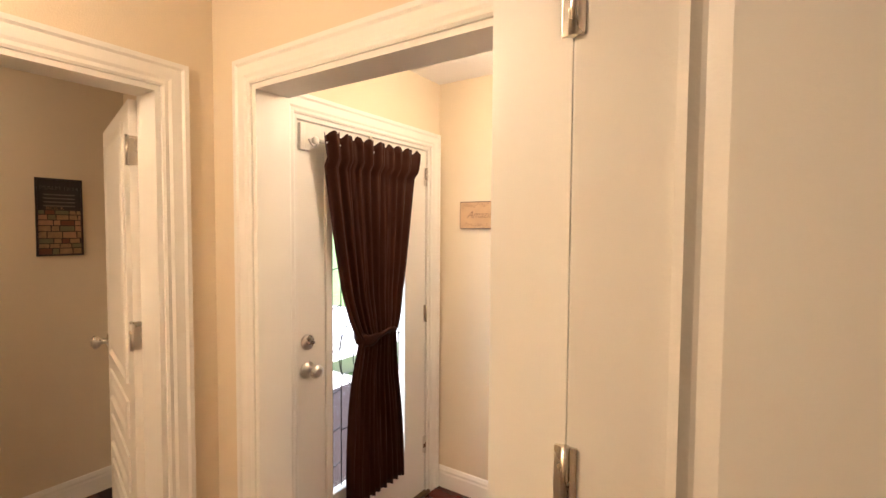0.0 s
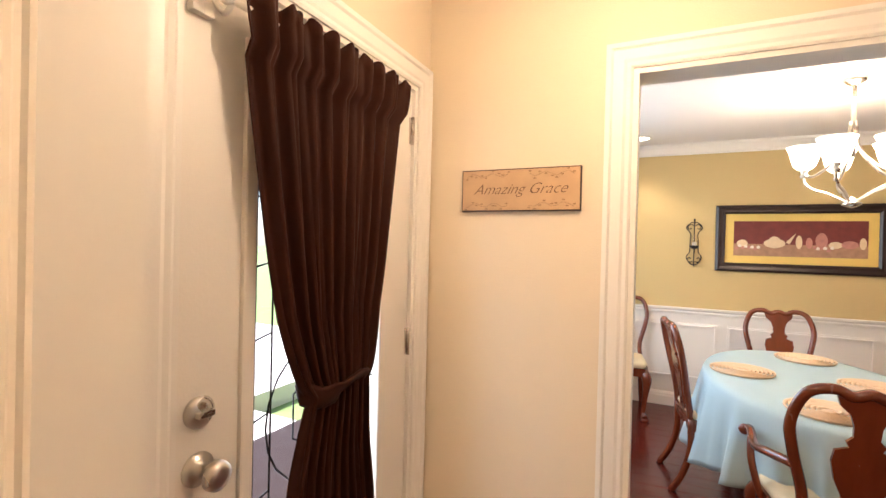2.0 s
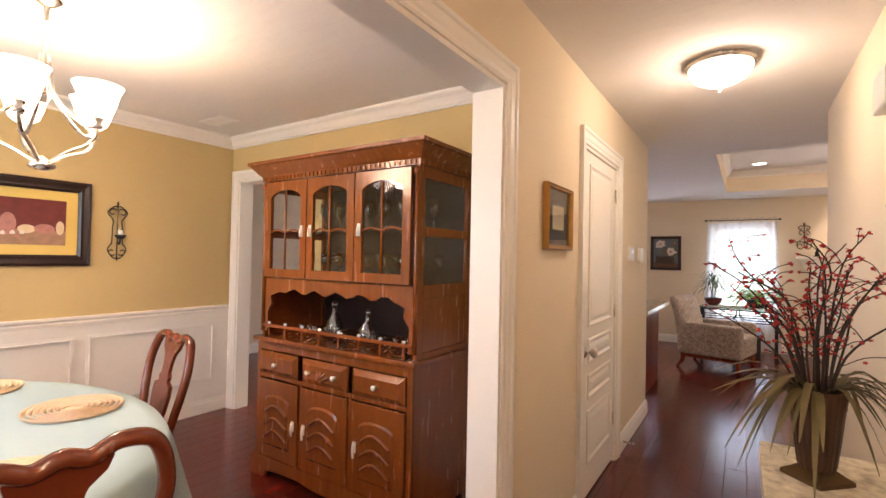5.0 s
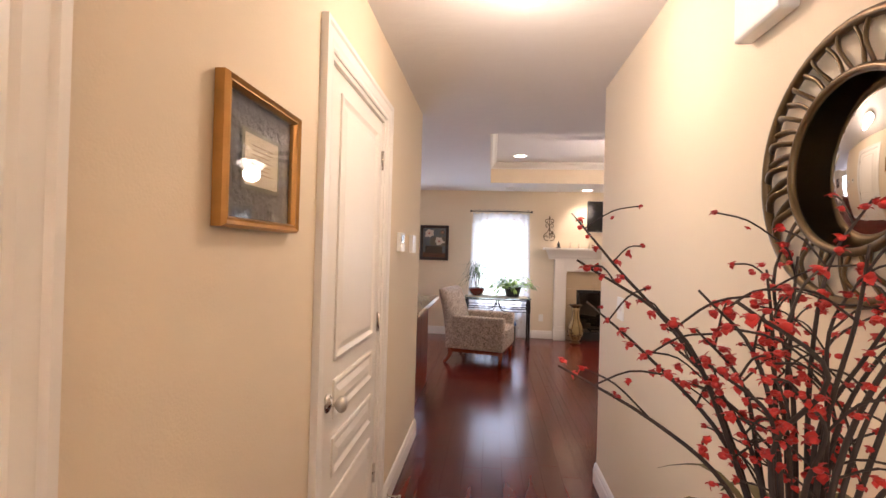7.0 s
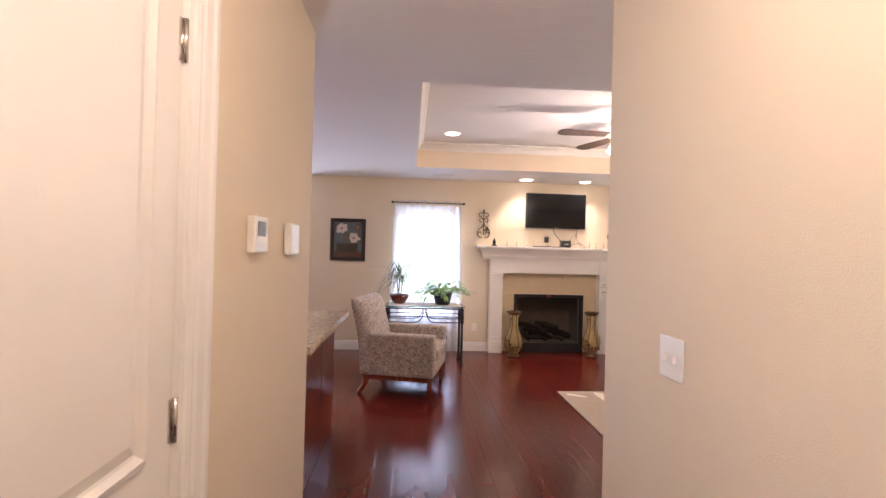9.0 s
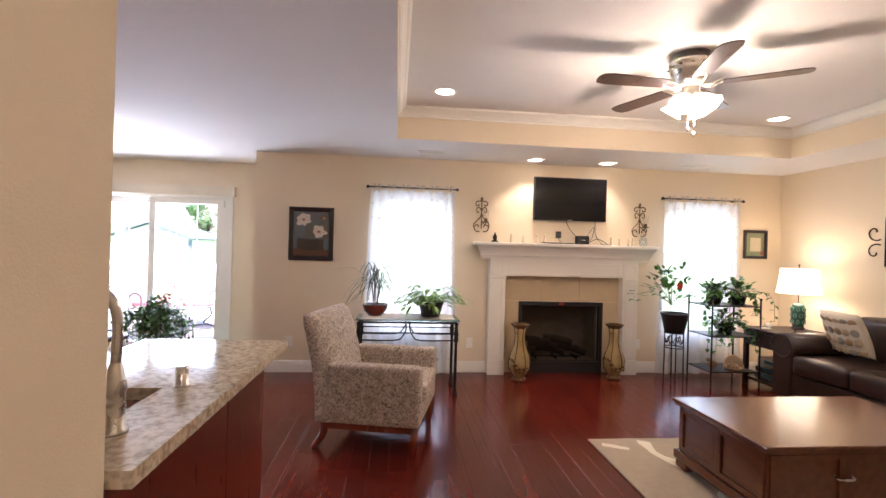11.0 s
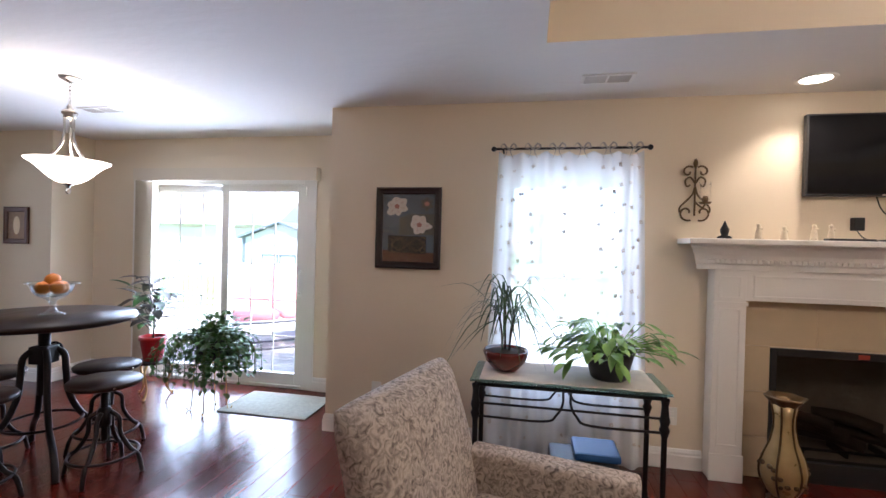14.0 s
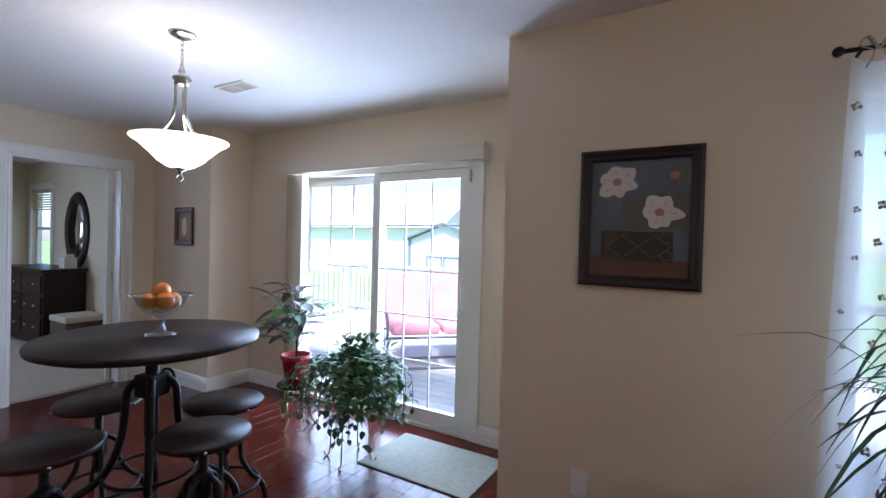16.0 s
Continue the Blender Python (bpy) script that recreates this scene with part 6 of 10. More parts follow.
def fireplace():
    root = thing("fireplace", "white panelled fireplace surround with beige tile and black firebox", "fireplace", kind="structure")

    def bx(nm, x0, y0, z0, x1, y1, z1, r=0.004, material=WHITE, parent=None, label=""):
        bm = bmesh.new()
        bbox(bm, x0, y0, z0, x1, y1, z1, r)
        return part(nm, bm, material, parent or root, label)
    for s in (-1, 1):
        a, b = sorted((YC + s * 0.70, YC + s * 0.885))
        pil = bx("pilaster", XF - 0.12, a, 0, XF - 0.001, b, 1.32)
        bx("plinth_block", XF - 0.128, a - 0.006, 0, XF - 0.118, b + 0.006, 0.17, parent=pil)
        for z0, z1 in ((0.22, 1.08), (1.14, 1.28)):
            m = 0.03
            for e in ((a + m, z0, b - m, z0 + 0.012), (a + m, z1 - 0.012, b - m, z1), (a + m, z0 + 0.012, a + m + 0.012, z1 - 0.012), (b - m - 0.012, z0 + 0.012, b - m, z1 - 0.012)):
                bx("panel_moulding", XF - 0.128, e[0], e[1], XF - 0.119, e[2], e[3], 0.002, parent=pil)
        bx("capital", XF - 0.13, a - 0.008, 1.1, XF - 0.117, b + 0.008, 1.122, parent=pil)
    fr = bx("frieze", XF - 0.11, YC - 0.70, 1.13, XF - 0.001, YC + 0.70, 1.32)
    for e in ((YC - 0.66, 1.15, YC + 0.66, 1.163), (YC - 0.66, 1.275, YC + 0.66, 1.288), (YC - 0.66, 1.163, YC - 0.647, 1.275), (YC + 0.647, 1.163, YC + 0.66, 1.275)):
        bx("panel_moulding", XF - 0.118, e[0], e[1], XF - 0.109, e[2], e[3], 0.002, parent=fr)
    bm = bmesh.new()
    P2 = [(0, 0), (0.125, 0), (0.13, 0.03), (0.14, 0.04), (0.142, 0.06), (0.15, 0.065), (0.16, 0.09), (0.19, 0.13), (0.21, 0.145), (0.215, 0.155), (0, 0.155)]
    profile_run(bm, P2, (XF - 0.001, YC - 0.90, 1.32), (XF - 0.001, YC + 0.90, 1.32), (-1, 0, 0), -0.75, -0.75)
    part("cornice", bm, WHITE, root)
    for k in range(60):
        y = YC - 0.9 + (k + 0.5) * 1.8 / 60
        bx("dentil", XF - 0.152, y - 0.009, 1.362, XF - 0.138, y + 0.009, 1.384, 0.001)
    bx("mantel_shelf", XF - 0.25, YC - 1.075, 1.475, XF - 0.001, YC + 1.075, 1.51, 0.006)
    # tiles
    tx = XF - 0.012
    for y0, y1, z0, z1 in ((YC + 0.25, YC + 0.70, 0.84, 1.13), (YC - 0.22, YC + 0.25, 0.84, 1.13), (YC - 0.70, YC - 0.22, 0.84, 1.13), (YC + 0.51, YC + 0.70, 0.55, 0.84), (YC + 0.51, YC + 0.70, 0.26, 0.55), (YC + 0.51, YC + 0.70, 0, 0.26), (YC - 0.70, YC - 0.51, 0.55, 0.84), (YC - 0.70, YC - 0.51, 0.26, 0.55), (YC - 0.70, YC - 0.51, 0, 0.26)):
        bx("tile", tx, y0 + 0.0015, z0 + 0.0015, XF - 0.001, y1 - 0.0015, z1 - 0.0015, 0.0015, TILE)
    # firebox
    for nm, e in (("firebox_frame", (YC - 0.51, 0.0, YC - 0.475, 0.83)), ("firebox_frame", (YC + 0.475, 0.0, YC + 0.51, 0.83)), ("firebox_frame", (YC - 0.475, 0.785, YC + 0.475, 0.83)), ("louvre", (YC - 0.475, 0.0, YC + 0.475, 0.13))):
        bx(nm, XF - 0.022, e[0], e[1], XF + 0.06, e[2], e[3], 0.003, SOOT)
    for nm, e in (("firebox_back", (XF + 0.38, YC - 0.45, 0.1, XF + 0.40, YC + 0.45, 0.83)), ("firebox_side", (XF + 0.06, YC - 0.47, 0.1, XF + 0.4, YC - 0.45, 0.83)), ("firebox_side", (XF + 0.06, YC + 0.45, 0.1, XF + 0.4, YC + 0.47, 0.83)), ("firebox_floor", (XF + 0.06, YC - 0.45, 0.08, XF + 0.4, YC + 0.45, 0.13)), ("firebox_top", (XF + 0.06, YC - 0.45, 0.81, XF + 0.4, YC + 0.45, 0.83))):
        bx(nm, *e, 0.002, BRICKF)
    bm = bmesh.new()
    box(bm, XF + 0.01, YC - 0.475, 0.13, XF + 0.013, YC + 0.475, 0.785)
    part("fire_glass", bm, FIREG, root, "dark tempered glass front")
    rnd = random.Random(2)
    for k in range(6):
        bm = bmesh.new()
        y, z = YC - 0.22 + 0.09 * k, 0.2 + 0.06 * (k % 3)
        tube(bm, curve([(XF + 0.13, y - 0.16, z), (XF + 0.2, y, z + 0.05 * rnd.random()), (XF + 0.26, y + 0.16, z + 0.04)], 4), 0.035 + 0.012 * rnd.random(), 8)
        part("log", bm, BARK, root, "charred ceramic log")
    bm = bmesh.new()
    for y in (YC - 0.25, YC, YC + 0.25):
        box(bm, XF + 0.1, y - 0.008, 0.13, XF + 0.3, y + 0.008, 0.17)
    box(bm, XF + 0.1, YC - 0.3, 0.16, XF + 0.115, YC + 0.3, 0.175)
    part("grate", bm, SOOT, root)
    bx("label_plate", XF - 0.024, YC - 0.03, 0.793, XF - 0.0215, YC + 0.03, 0.82, 0.0005, P["red"])


FIREG = glass("smoked fire glass", (0.75, 0.73, 0.7), 0.0, 0.01)
BARK = mat("charred log", (0.045, 0.035, 0.028), 0.9, var=0.6, scale=14, bump=0.7, bscale=25)
fireplace()


def television():
    root = thing("television", "black flat television hung above the mantel", "television", pose(XF, 0.388, 2.033, 0, 0, -90))
    bm = bmesh.new()
    bbox(bm, -0.437, -0.09, -0.25, 0.437, -0.05, 0.25, 0.006)
    part("case", bm, BLACKP, root)
    bm = bmesh.new()
    box(bm, -0.425, -0.0915, -0.235, 0.425, -0.0902, 0.238)
    part("screen", bm, SCREEN, root, "dark glossy screen")
    bm = bmesh.new()
    box(bm, -0.15, -0.05, -0.15, 0.15, 0, 0.15)
    part("wall_bracket", bm, BLACKM, root)
    bm = bmesh.new()
    bbox(bm, -0.03, -0.0925, -0.246, 0.03, -0.0905, -0.238, 0.0005)
    part("badge", bm, NICKEL, root)


television()


def mantel_things():
    z = 1.511
    for y, w, h, label, nm in ((0.25, 0.14, 0.1, "black cable box on the mantel", "cable_box"),):
        root = thing(nm, label, "box", pose(9.13, y, z))
        bm = bmesh.new()
        bbox(bm, -0.04, -w / 2, 0.004, 0.04, w / 2, h, 0.006)
        part("case", bm, BLACKP, root)
        bm = bmesh.new()
        bbox(bm, -0.0415, -0.03, 0.045, -0.04, 0.03, 0.055, 0.0003)
        part("badge", bm, NICKEL, root)
    # wall adapter and cables
    root = thing("power_adapter", "black power adapter plugged in above the mantel", "adapter", pose(XF, 0.50, 1.62))
    bm = bmesh.new()
    bbox(bm, -0.045, -0.028, -0.04, 0, 0.028, 0.04, 0.005)
    part("case", bm, BLACKP, root)
    for k, pts in enumerate(([(XF - 0.02, 0.5, 1.58), (9.2, 0.47, 1.53), (9.17, 0.36, 1.515), (9.15, 0.3, 1.54)], [(XF - 0.04, 0.42, 1.8), (9.21, 0.38, 1.7), (9.17, 0.3, 1.6)], [(XF - 0.04, 0.06, 1.8), (9.2, 0.06, 1.64), (9.17, 0.0, 1.53), (9.15, -0.06, 1.515)], [(9.14, 0.2, 1.6), (9.2, 0.08, 1.72), (9.2, 0.1, 1.6), (9.15, 0.15, 1.56)], [(9.14, 0.2, 1.52), (9.16, 0.05, 1.58), (9.14, -0.05, 1.53), (9.15, -0.1, 1.518)])):
        bm = bmesh.new()
        tube(bm, curve(pts, 6), 0.0035, 6)
        tagged(link("cable", bm, BLACKP), "thin black cable hanging behind the mantel", "cable", "mantel cables")
    # dark spire
    root = thing("finial_ornament", "small black cast iron spire ornament", "ornament", pose(9.12, 1.28, z))
    bm = bmesh.new()
    lathe(bm, [(0, 0), (0.04, 0), (0.042, 0.012), (0.018, 0.022), (0.024, 0.04), (0.026, 0.06), (0.012, 0.085), (0.008, 0.1), (0, 0.115)], seg=12)
    part("body", bm, BLACKM, root)
    # plain small figures
    for y, h in ((1.09, 0.1), (0.95, 0.085), (0.79, 0.1), (0.70, 0.1), (-0.1, 0.1), (-0.2, 0.09), (-0.31, 0.085), (-0.36, 0.1)):
        bm = bmesh.new()
        lathe(bm, [(0, 0), (0.022, 0), (0.02, 0.01), (0.016, h * 0.4), (0.013, h * 0.62), (0.006, h * 0.72), (0.011, h * 0.8), (0.011, h * 0.93), (0, h)], seg=12)
        tube(bm, curve([(0, -0.014, h * 0.6), (-0.014, -0.012, h * 0.7), (-0.018, 0.004, h * 0.66)], 4), 0.004, 6)
        ob = link("figurine", bm, FIG)
        ob.location = (9.12, y, z)
        tagged(ob, "small cream carved figurine on the mantel", "figurine", "mantel figurines")
    bm = bmesh.new()
    bbox(bm, 9.06, 0.50, z + 0.001, 9.12, 0.74, z + 0.014, 0.003)
    bbox(bm, 9.06, 0.38, z + 0.001, 9.12, 0.46, z + 0.012, 0.003)
    tagged(link("remote_control", bm, BLACKP), "black remote control lying on the mantel", "remote")
    root = thing("glass_jar", "clear glass jar with a lid on the mantel", "jar", pose(9.12, -0.49, z))
    bm = bmesh.new()
    lathe(bm, [(0, 0), (0.04, 0), (0.05, 0.03), (0.048, 0.07), (0.035, 0.09), (0.032, 0.09), (0.045, 0.068), (0.046, 0.03), (0.036, 0.006), (0, 0.006)], seg=16)
    part("bowl", bm, CRYSTAL, root)
    bm = bmesh.new()
    lathe(bm, [(0.036, 0.09), (0.03, 0.105), (0.012, 0.115), (0.01, 0.13), (0, 0.135)], seg=14)
    part("lid", bm, CRYSTAL, root)


FIG = mat("cream resin", (0.62, 0.52, 0.38), 0.5, var=0.3, scale=30)
mantel_things()


def fleur_sconce(y, label):
    root = thing("wall_sconce", label, "sconce", pose(XF - 0.002, y, 2.03, 0, 0, -90), "mantel wall sconces")
    h = 0.42
    bm = bmesh.new()
    yy = -0.015
    tube(bm, [(0, yy, -0.02), (0, yy, -h + 0.05)], 0.006, 6)
    ball(bm, 0, yy, -0.03, 0.022, 0.7, 0.5, 1.5, 8)
    for a in (-1, 1):
        tube(bm, scroll(a, 22, -5.5, 0.04, 0.008, (a * 0.042, yy, -0.085), start=2.3), 0.0065, 6)
        tube(bm, curve([(0, yy, -0.16), (a * 0.03, yy, -0.12), (a * 0.06, yy, -0.14), (a * 0.05, yy, -0.18), (a * 0.03, yy, -0.17)], 4), 0.006, 6)
        tube(bm, scroll(a, 20, 5.4, 0.055, 0.01, (a * 0.045, yy, -h + 0.07), start=-2.0), 0.0065, 6)
        tube(bm, curve([(0, yy, -0.18), (a * 0.02, yy, -0.24), (a * 0.085, yy, -0.31), (a * 0.09, yy, -h + 0.07)], 5), 0.006, 6)
    part("scrollwork", bm, BRONZE, root)
    bm = bmesh.new()
    tube(bm, curve([(0, yy, -0.28), (0.03, -0.06, -0.32), (0.04, -0.08, -0.3)], 4), 0.006, 6)
    lathe(bm, [(0, 0), (0.03, 0.0), (0.04, 0.012), (0.034, 0.014), (0, 0.005)], 0.04, -0.08, -0.3, 16)
    lathe(bm, [(0.014, 0.01), (0.02, 0.03), (0.014, 0.05), (0, 0.05)], 0.04, -0.08, -0.3, 12)
    part("candle_cup", bm, BRONZE, root)
    bm = bmesh.new()
    lathe(bm, [(0.02, 0.015), (0.034, 0.05), (0.03, 0.09), (0.036, 0.14), (0.034, 0.14), (0.028, 0.09), (0.032, 0.05)], 0.04, -0.08, -0.3, 16)
    part("glass_cup", bm, GLASS, root, "clear hurricane glass")


fleur_sconce(1.42, "bronze fleur-de-lis candle sconce beside the television")
fleur_sconce(-0.50, "bronze fleur-de-lis candle sconce beside the television")


def magnolia(root, w, h, z):
    flat(root, "painted_ground", [(-w, -h), (w, -h), (w, h), (-w, h)], z, P["slate"])
    flat(root, "painted_band", [(-w * 0.35, -h * 0.2), (w, -h * 0.2), (w, h * 0.42), (w * 0.1, h * 0.42), (-w * 0.35, h * 0.3)], z + 0.0007, P["pewter"])
    flat(root, "painted_band", [(-w, -h), (w, -h), (w, -h * 0.72), (-w, -h * 0.66)], z + 0.0007, P["brown"])
    # two pale blooms of uneven petals and a dark one behind
    for cx, cy, r, col, petals in ((-0.46, 0.64, 0.54, "white", ((95, 0.5, 0.62), (35, 0.62, 0.5), (-15, 0.6, 0.42), (-75, 0.5, 0.4), (-140, 0.66, 0.46), (165, 0.55, 0.44))),
                                   (0.42, 0.1, 0.52, "white", ((120, 0.6, 0.55), (60, 0.55, 0.5), (-8, 0.72, 0.4), (-60, 0.5, 0.46), (-110, 0.55, 0.46), (175, 0.5, 0.5))),
                                   (0.7, 0.72, 0.34, "pewter", ((90, 0.6, 0.4), (30, 0.6, 0.4), (-30, 0.6, 0.4), (-90, 0.6, 0.4), (-150, 0.6, 0.4), (150, 0.6, 0.4)))):
        for k, (deg, far, wide) in enumerate(petals):
            a = radians(deg)
            c, t = math.cos(a), math.sin(a)
            pts = []
            for q in range(16):
                g = 2 * math.pi * q / 16
                u, v = far * 0.55 + 0.52 * far * math.cos(g) * (1 + 0.07 * math.sin(3 * g + k)), wide * 0.5 * math.sin(g) * (1.1 - 0.25 * math.cos(g))
                pts.append((cx * w + 1.25 * r * w * (u * c - v * t), cy * h + r * w * 1.25 * (u * t + v * c)))
            zp = z + 0.0012 + 0.0003 * k
            flat(root, "painted_petal", [(max(-w, min(w, x)), min(h, y)) for x, y in pts], zp, P[col])
            flat(root, "painted_vein", [(cx * w + 0.2 * r * w * c, cy * h + 0.2 * r * w * t), (cx * w + far * 0.9 * r * w * c - 0.004 * t, cy * h + far * 0.9 * r * w * t + 0.004 * c), (cx * w + far * 0.9 * r * w * c, cy * h + far * 0.9 * r * w * t)], zp + 0.0002, P["rose" if col == "white" else "dark"])
        flat(root, "painted_heart", oval(cx * w, cy * h, 0.1 * w, 0.09 * w, 12, 0.2), z + 0.0034, P["rose"])
    # an iron scroll panel along the foot
    flat(root, "painted_box", [(-0.78 * w, -0.72 * h), (0.7 * w, -0.76 * h), (0.7 * w, -0.24 * h), (-0.78 * w, -0.22 * h)], z + 0.0036, P["dark"])
    for a in (-1, 1):
        bm = bmesh.new()
        for b in (-1, 1):
            tube(bm, [(a * 0.66 * w, -0.49 * h, z + 0.004), (a * 0.33 * w, (-0.49 + b * 0.2) * h, z + 0.004), (0, -0.49 * h, z + 0.004), (-a * 0.2 * w, (-0.49 + b * 0.12) * h, z + 0.004)], 0.0018, 4)
            tube(bm, [(a * 0.56 * w + 0.02 * math.cos(q * 0.7), (-0.49 + b * 0.15) * h + 0.02 * math.sin(q * 0.7), z + 0.004) for q in range(9)], 0.0016, 4)
        part("painted_scroll", bm, P["stone"], root)


framed("magnolia_picture", "magnolia print in a dark wooden frame", 0.487, 0.592, pose(XF - 0.003, 3.338, 1.544, 90, 0, -90), FRAMEB, 0.05, 0.03, magnolia)


def small_art(root, w, h, z):
    flat(root, "painted_ground", [(-w, -h), (w, -h), (w, h), (-w, h)], z, P["green"])
    flat(root, "painted_sheet", [(-w * 0.55, -h * 0.6), (w * 0.6, -h * 0.6), (w * 0.6, h * 0.6), (-w * 0.55, h * 0.6)], z + 0.001, P["paper"])
    flat(root, "painted_rose", oval(w * 0.75, -h * 0.75, w * 0.2, h * 0.2, 10), z + 0.002, P["red"])


framed("corner_picture", "small print in a black frame by the window", 0.31, 0.35, pose(XF - 0.003, -2.01, 1.577, 90, 0, -90), FRAMEB, 0.035, 0.025, small_art)


def window_living(name, y0, y1, z0, z1, x, label):
    """A sash window in the fireplace wall."""
    root = thing(name, label, "window", kind="structure")
    for a in ((y0, z0, y0 + 0.04, z1), (y1 - 0.04, z0, y1, z1), (y0 + 0.04, z0, y1 - 0.04, z0 + 0.05), (y0 + 0.04, z1 - 0.04, y1 - 0.04, z1), (y0 + 0.04, (z0 + z1) / 2 - 0.02, y1 - 0.04, (z0 + z1) / 2 + 0.02)):
        bm = bmesh.new()
        bbox(bm, x, a[0], a[1], x + 0.05, a[2], a[3], 0.004)
        part("sash", bm, WHITE, root)
    for b, t in ((z0 + 0.05, (z0 + z1) / 2 - 0.02), ((z0 + z1) / 2 + 0.02, z1 - 0.04)):
        bm = bmesh.new()
        box(bm, x + 0.02, y0 + 0.04, b, x + 0.024, y1 - 0.04, t)
        p2 = part("pane", bm, GLASS, root)
        p2.visible_shadow = False
    bm = bmesh.new()
    bbox(bm, x - 0.14, y0 - 0.03, z0 - 0.025, x + 0.05, y1 + 0.03, z0 + 0.001, 0.005)
    part("window_sill", bm, WHITE, root)
    # pleated shade drawn to the top
    bm = bmesh.new()
    for k in range(6):
        box(bm, x - 0.05, y0 + 0.02, z1 - 0.12 + 0.02 * k, x - 0.02, y1 - 0.02, z1 - 0.104 + 0.02 * k)
    part("raised_blind", bm, WHITEP, root, "white blind drawn up")


window_living("window_1", 1.80, 2.63, 0.45, 1.97, XF + 0.13, "white sash window behind a sheer curtain")
window_living("window_2", -1.63, -0.83, 0.45, 1.97, XF + 0.13, "white sash window behind plants and a sheer curtain")


def sheer_curtain(y0, y1, label, seed):
    root = thing("sheer_curtain", label, "curtain", pose(XF, 0, 0), "living room sheers")
    bm = bmesh.new()
    tube(bm, [(-0.13, y0 - 0.02, 2.085), (-0.13, y1 + 0.02, 2.085)], 0.008, 8)
    for y in (y0 - 0.02, y1 + 0.02):
        ball(bm, -0.13, y, 2.085, 0.018)
        tube(bm, [(0, y + (0.06 if y < (y0 + y1) / 2 else -0.06), 2.085), (-0.13, y + (0.06 if y < (y0 + y1) / 2 else -0.06), 2.085)], 0.006, 6)
    part("curtain_rod", bm, BLACKM, root, "black metal rod")
    rnd = random.Random(seed)
    bm = bmesh.new()
    rows, cols = 30, 70
    grid = []

    def sheet(u, z):
        t = (2.07 - z) / 2.05
        y = (y0 + y1) / 2 + ((y1 - y0) / 2 * (0.97 + 0.14 * t)) * (u * 2 - 1)
        x = -0.12 + (0.012 + 0.016 * t) * math.sin(u * 46 + 1.3 * math.sin(u * 9)) + 0.01 * math.sin(u * 17 + t * 2)
        return x, y, z
    for i in range(rows + 1):
        z = 2.07 - 2.05 * i / rows
        grid.append([bm.verts.new(sheet(j / cols, z - (0.03 * abs(math.sin(j / cols * math.pi * 6)) if i == 0 else 0))) for j in range(cols + 1)])
    for a, b in zip(grid, grid[1:]):
        for j in range(cols):
            bm.faces.new((a[j], a[j + 1], b[j + 1], b[j])).smooth = True
    sh = part("sheer", bm, SHEER, root)
    bm = bmesh.new()
    for u in (0.03, 0.08, 0.14, 0.2, 0.28, 0.52, 0.74, 0.82, 0.89, 0.96):
        z = 1.98 - rnd.random() * 0.08
        while z > 0.1:
            x, y, zz = sheet(u + rnd.uniform(-0.015, 0.015), z)
            s = rnd.uniform(0.009, 0.016)
            for k in range(4):
                a = k * math.pi / 2 + rnd.random()
                c = (x - 0.006, y + s * 0.6 * math.cos(a), zz + s * 0.6 * math.sin(a))
                ball(bm, *c, s * 0.5, 0.15, 1, 1, 6)
            z -= rnd.uniform(0.11, 0.2)
    tagged(part("embroidery", bm, EMB, sh, "grey embroidered sprigs"), kind="stuff")
    n = 6
    for k in range(n):
        y = y0 + (k + 0.5) * (y1 - y0) / n
        bm = bmesh.new()
        for a in (-1, 1):
            tube(bm, curve([(-0.135, y, 2.075), (-0.15, y + a * 0.03, 2.115), (-0.15, y + a * 0.05, 2.09), (-0.14, y + a * 0.012, 2.07), (-0.145, y + a * 0.03, 2.02)], 4), 0.007, 5, flat=0.3)
        part("tie_bow", bm, EMB, root)


EMB = mat("grey taupe thread", (0.42, 0.38, 0.34), 0.8)
sheer_curtain(1.745, 2.70, "white sheer tie-top curtain with embroidered sprigs", 3)
sheer_curtain(-1.72, -0.74, "white sheer tie-top curtain behind the plant stands", 4)


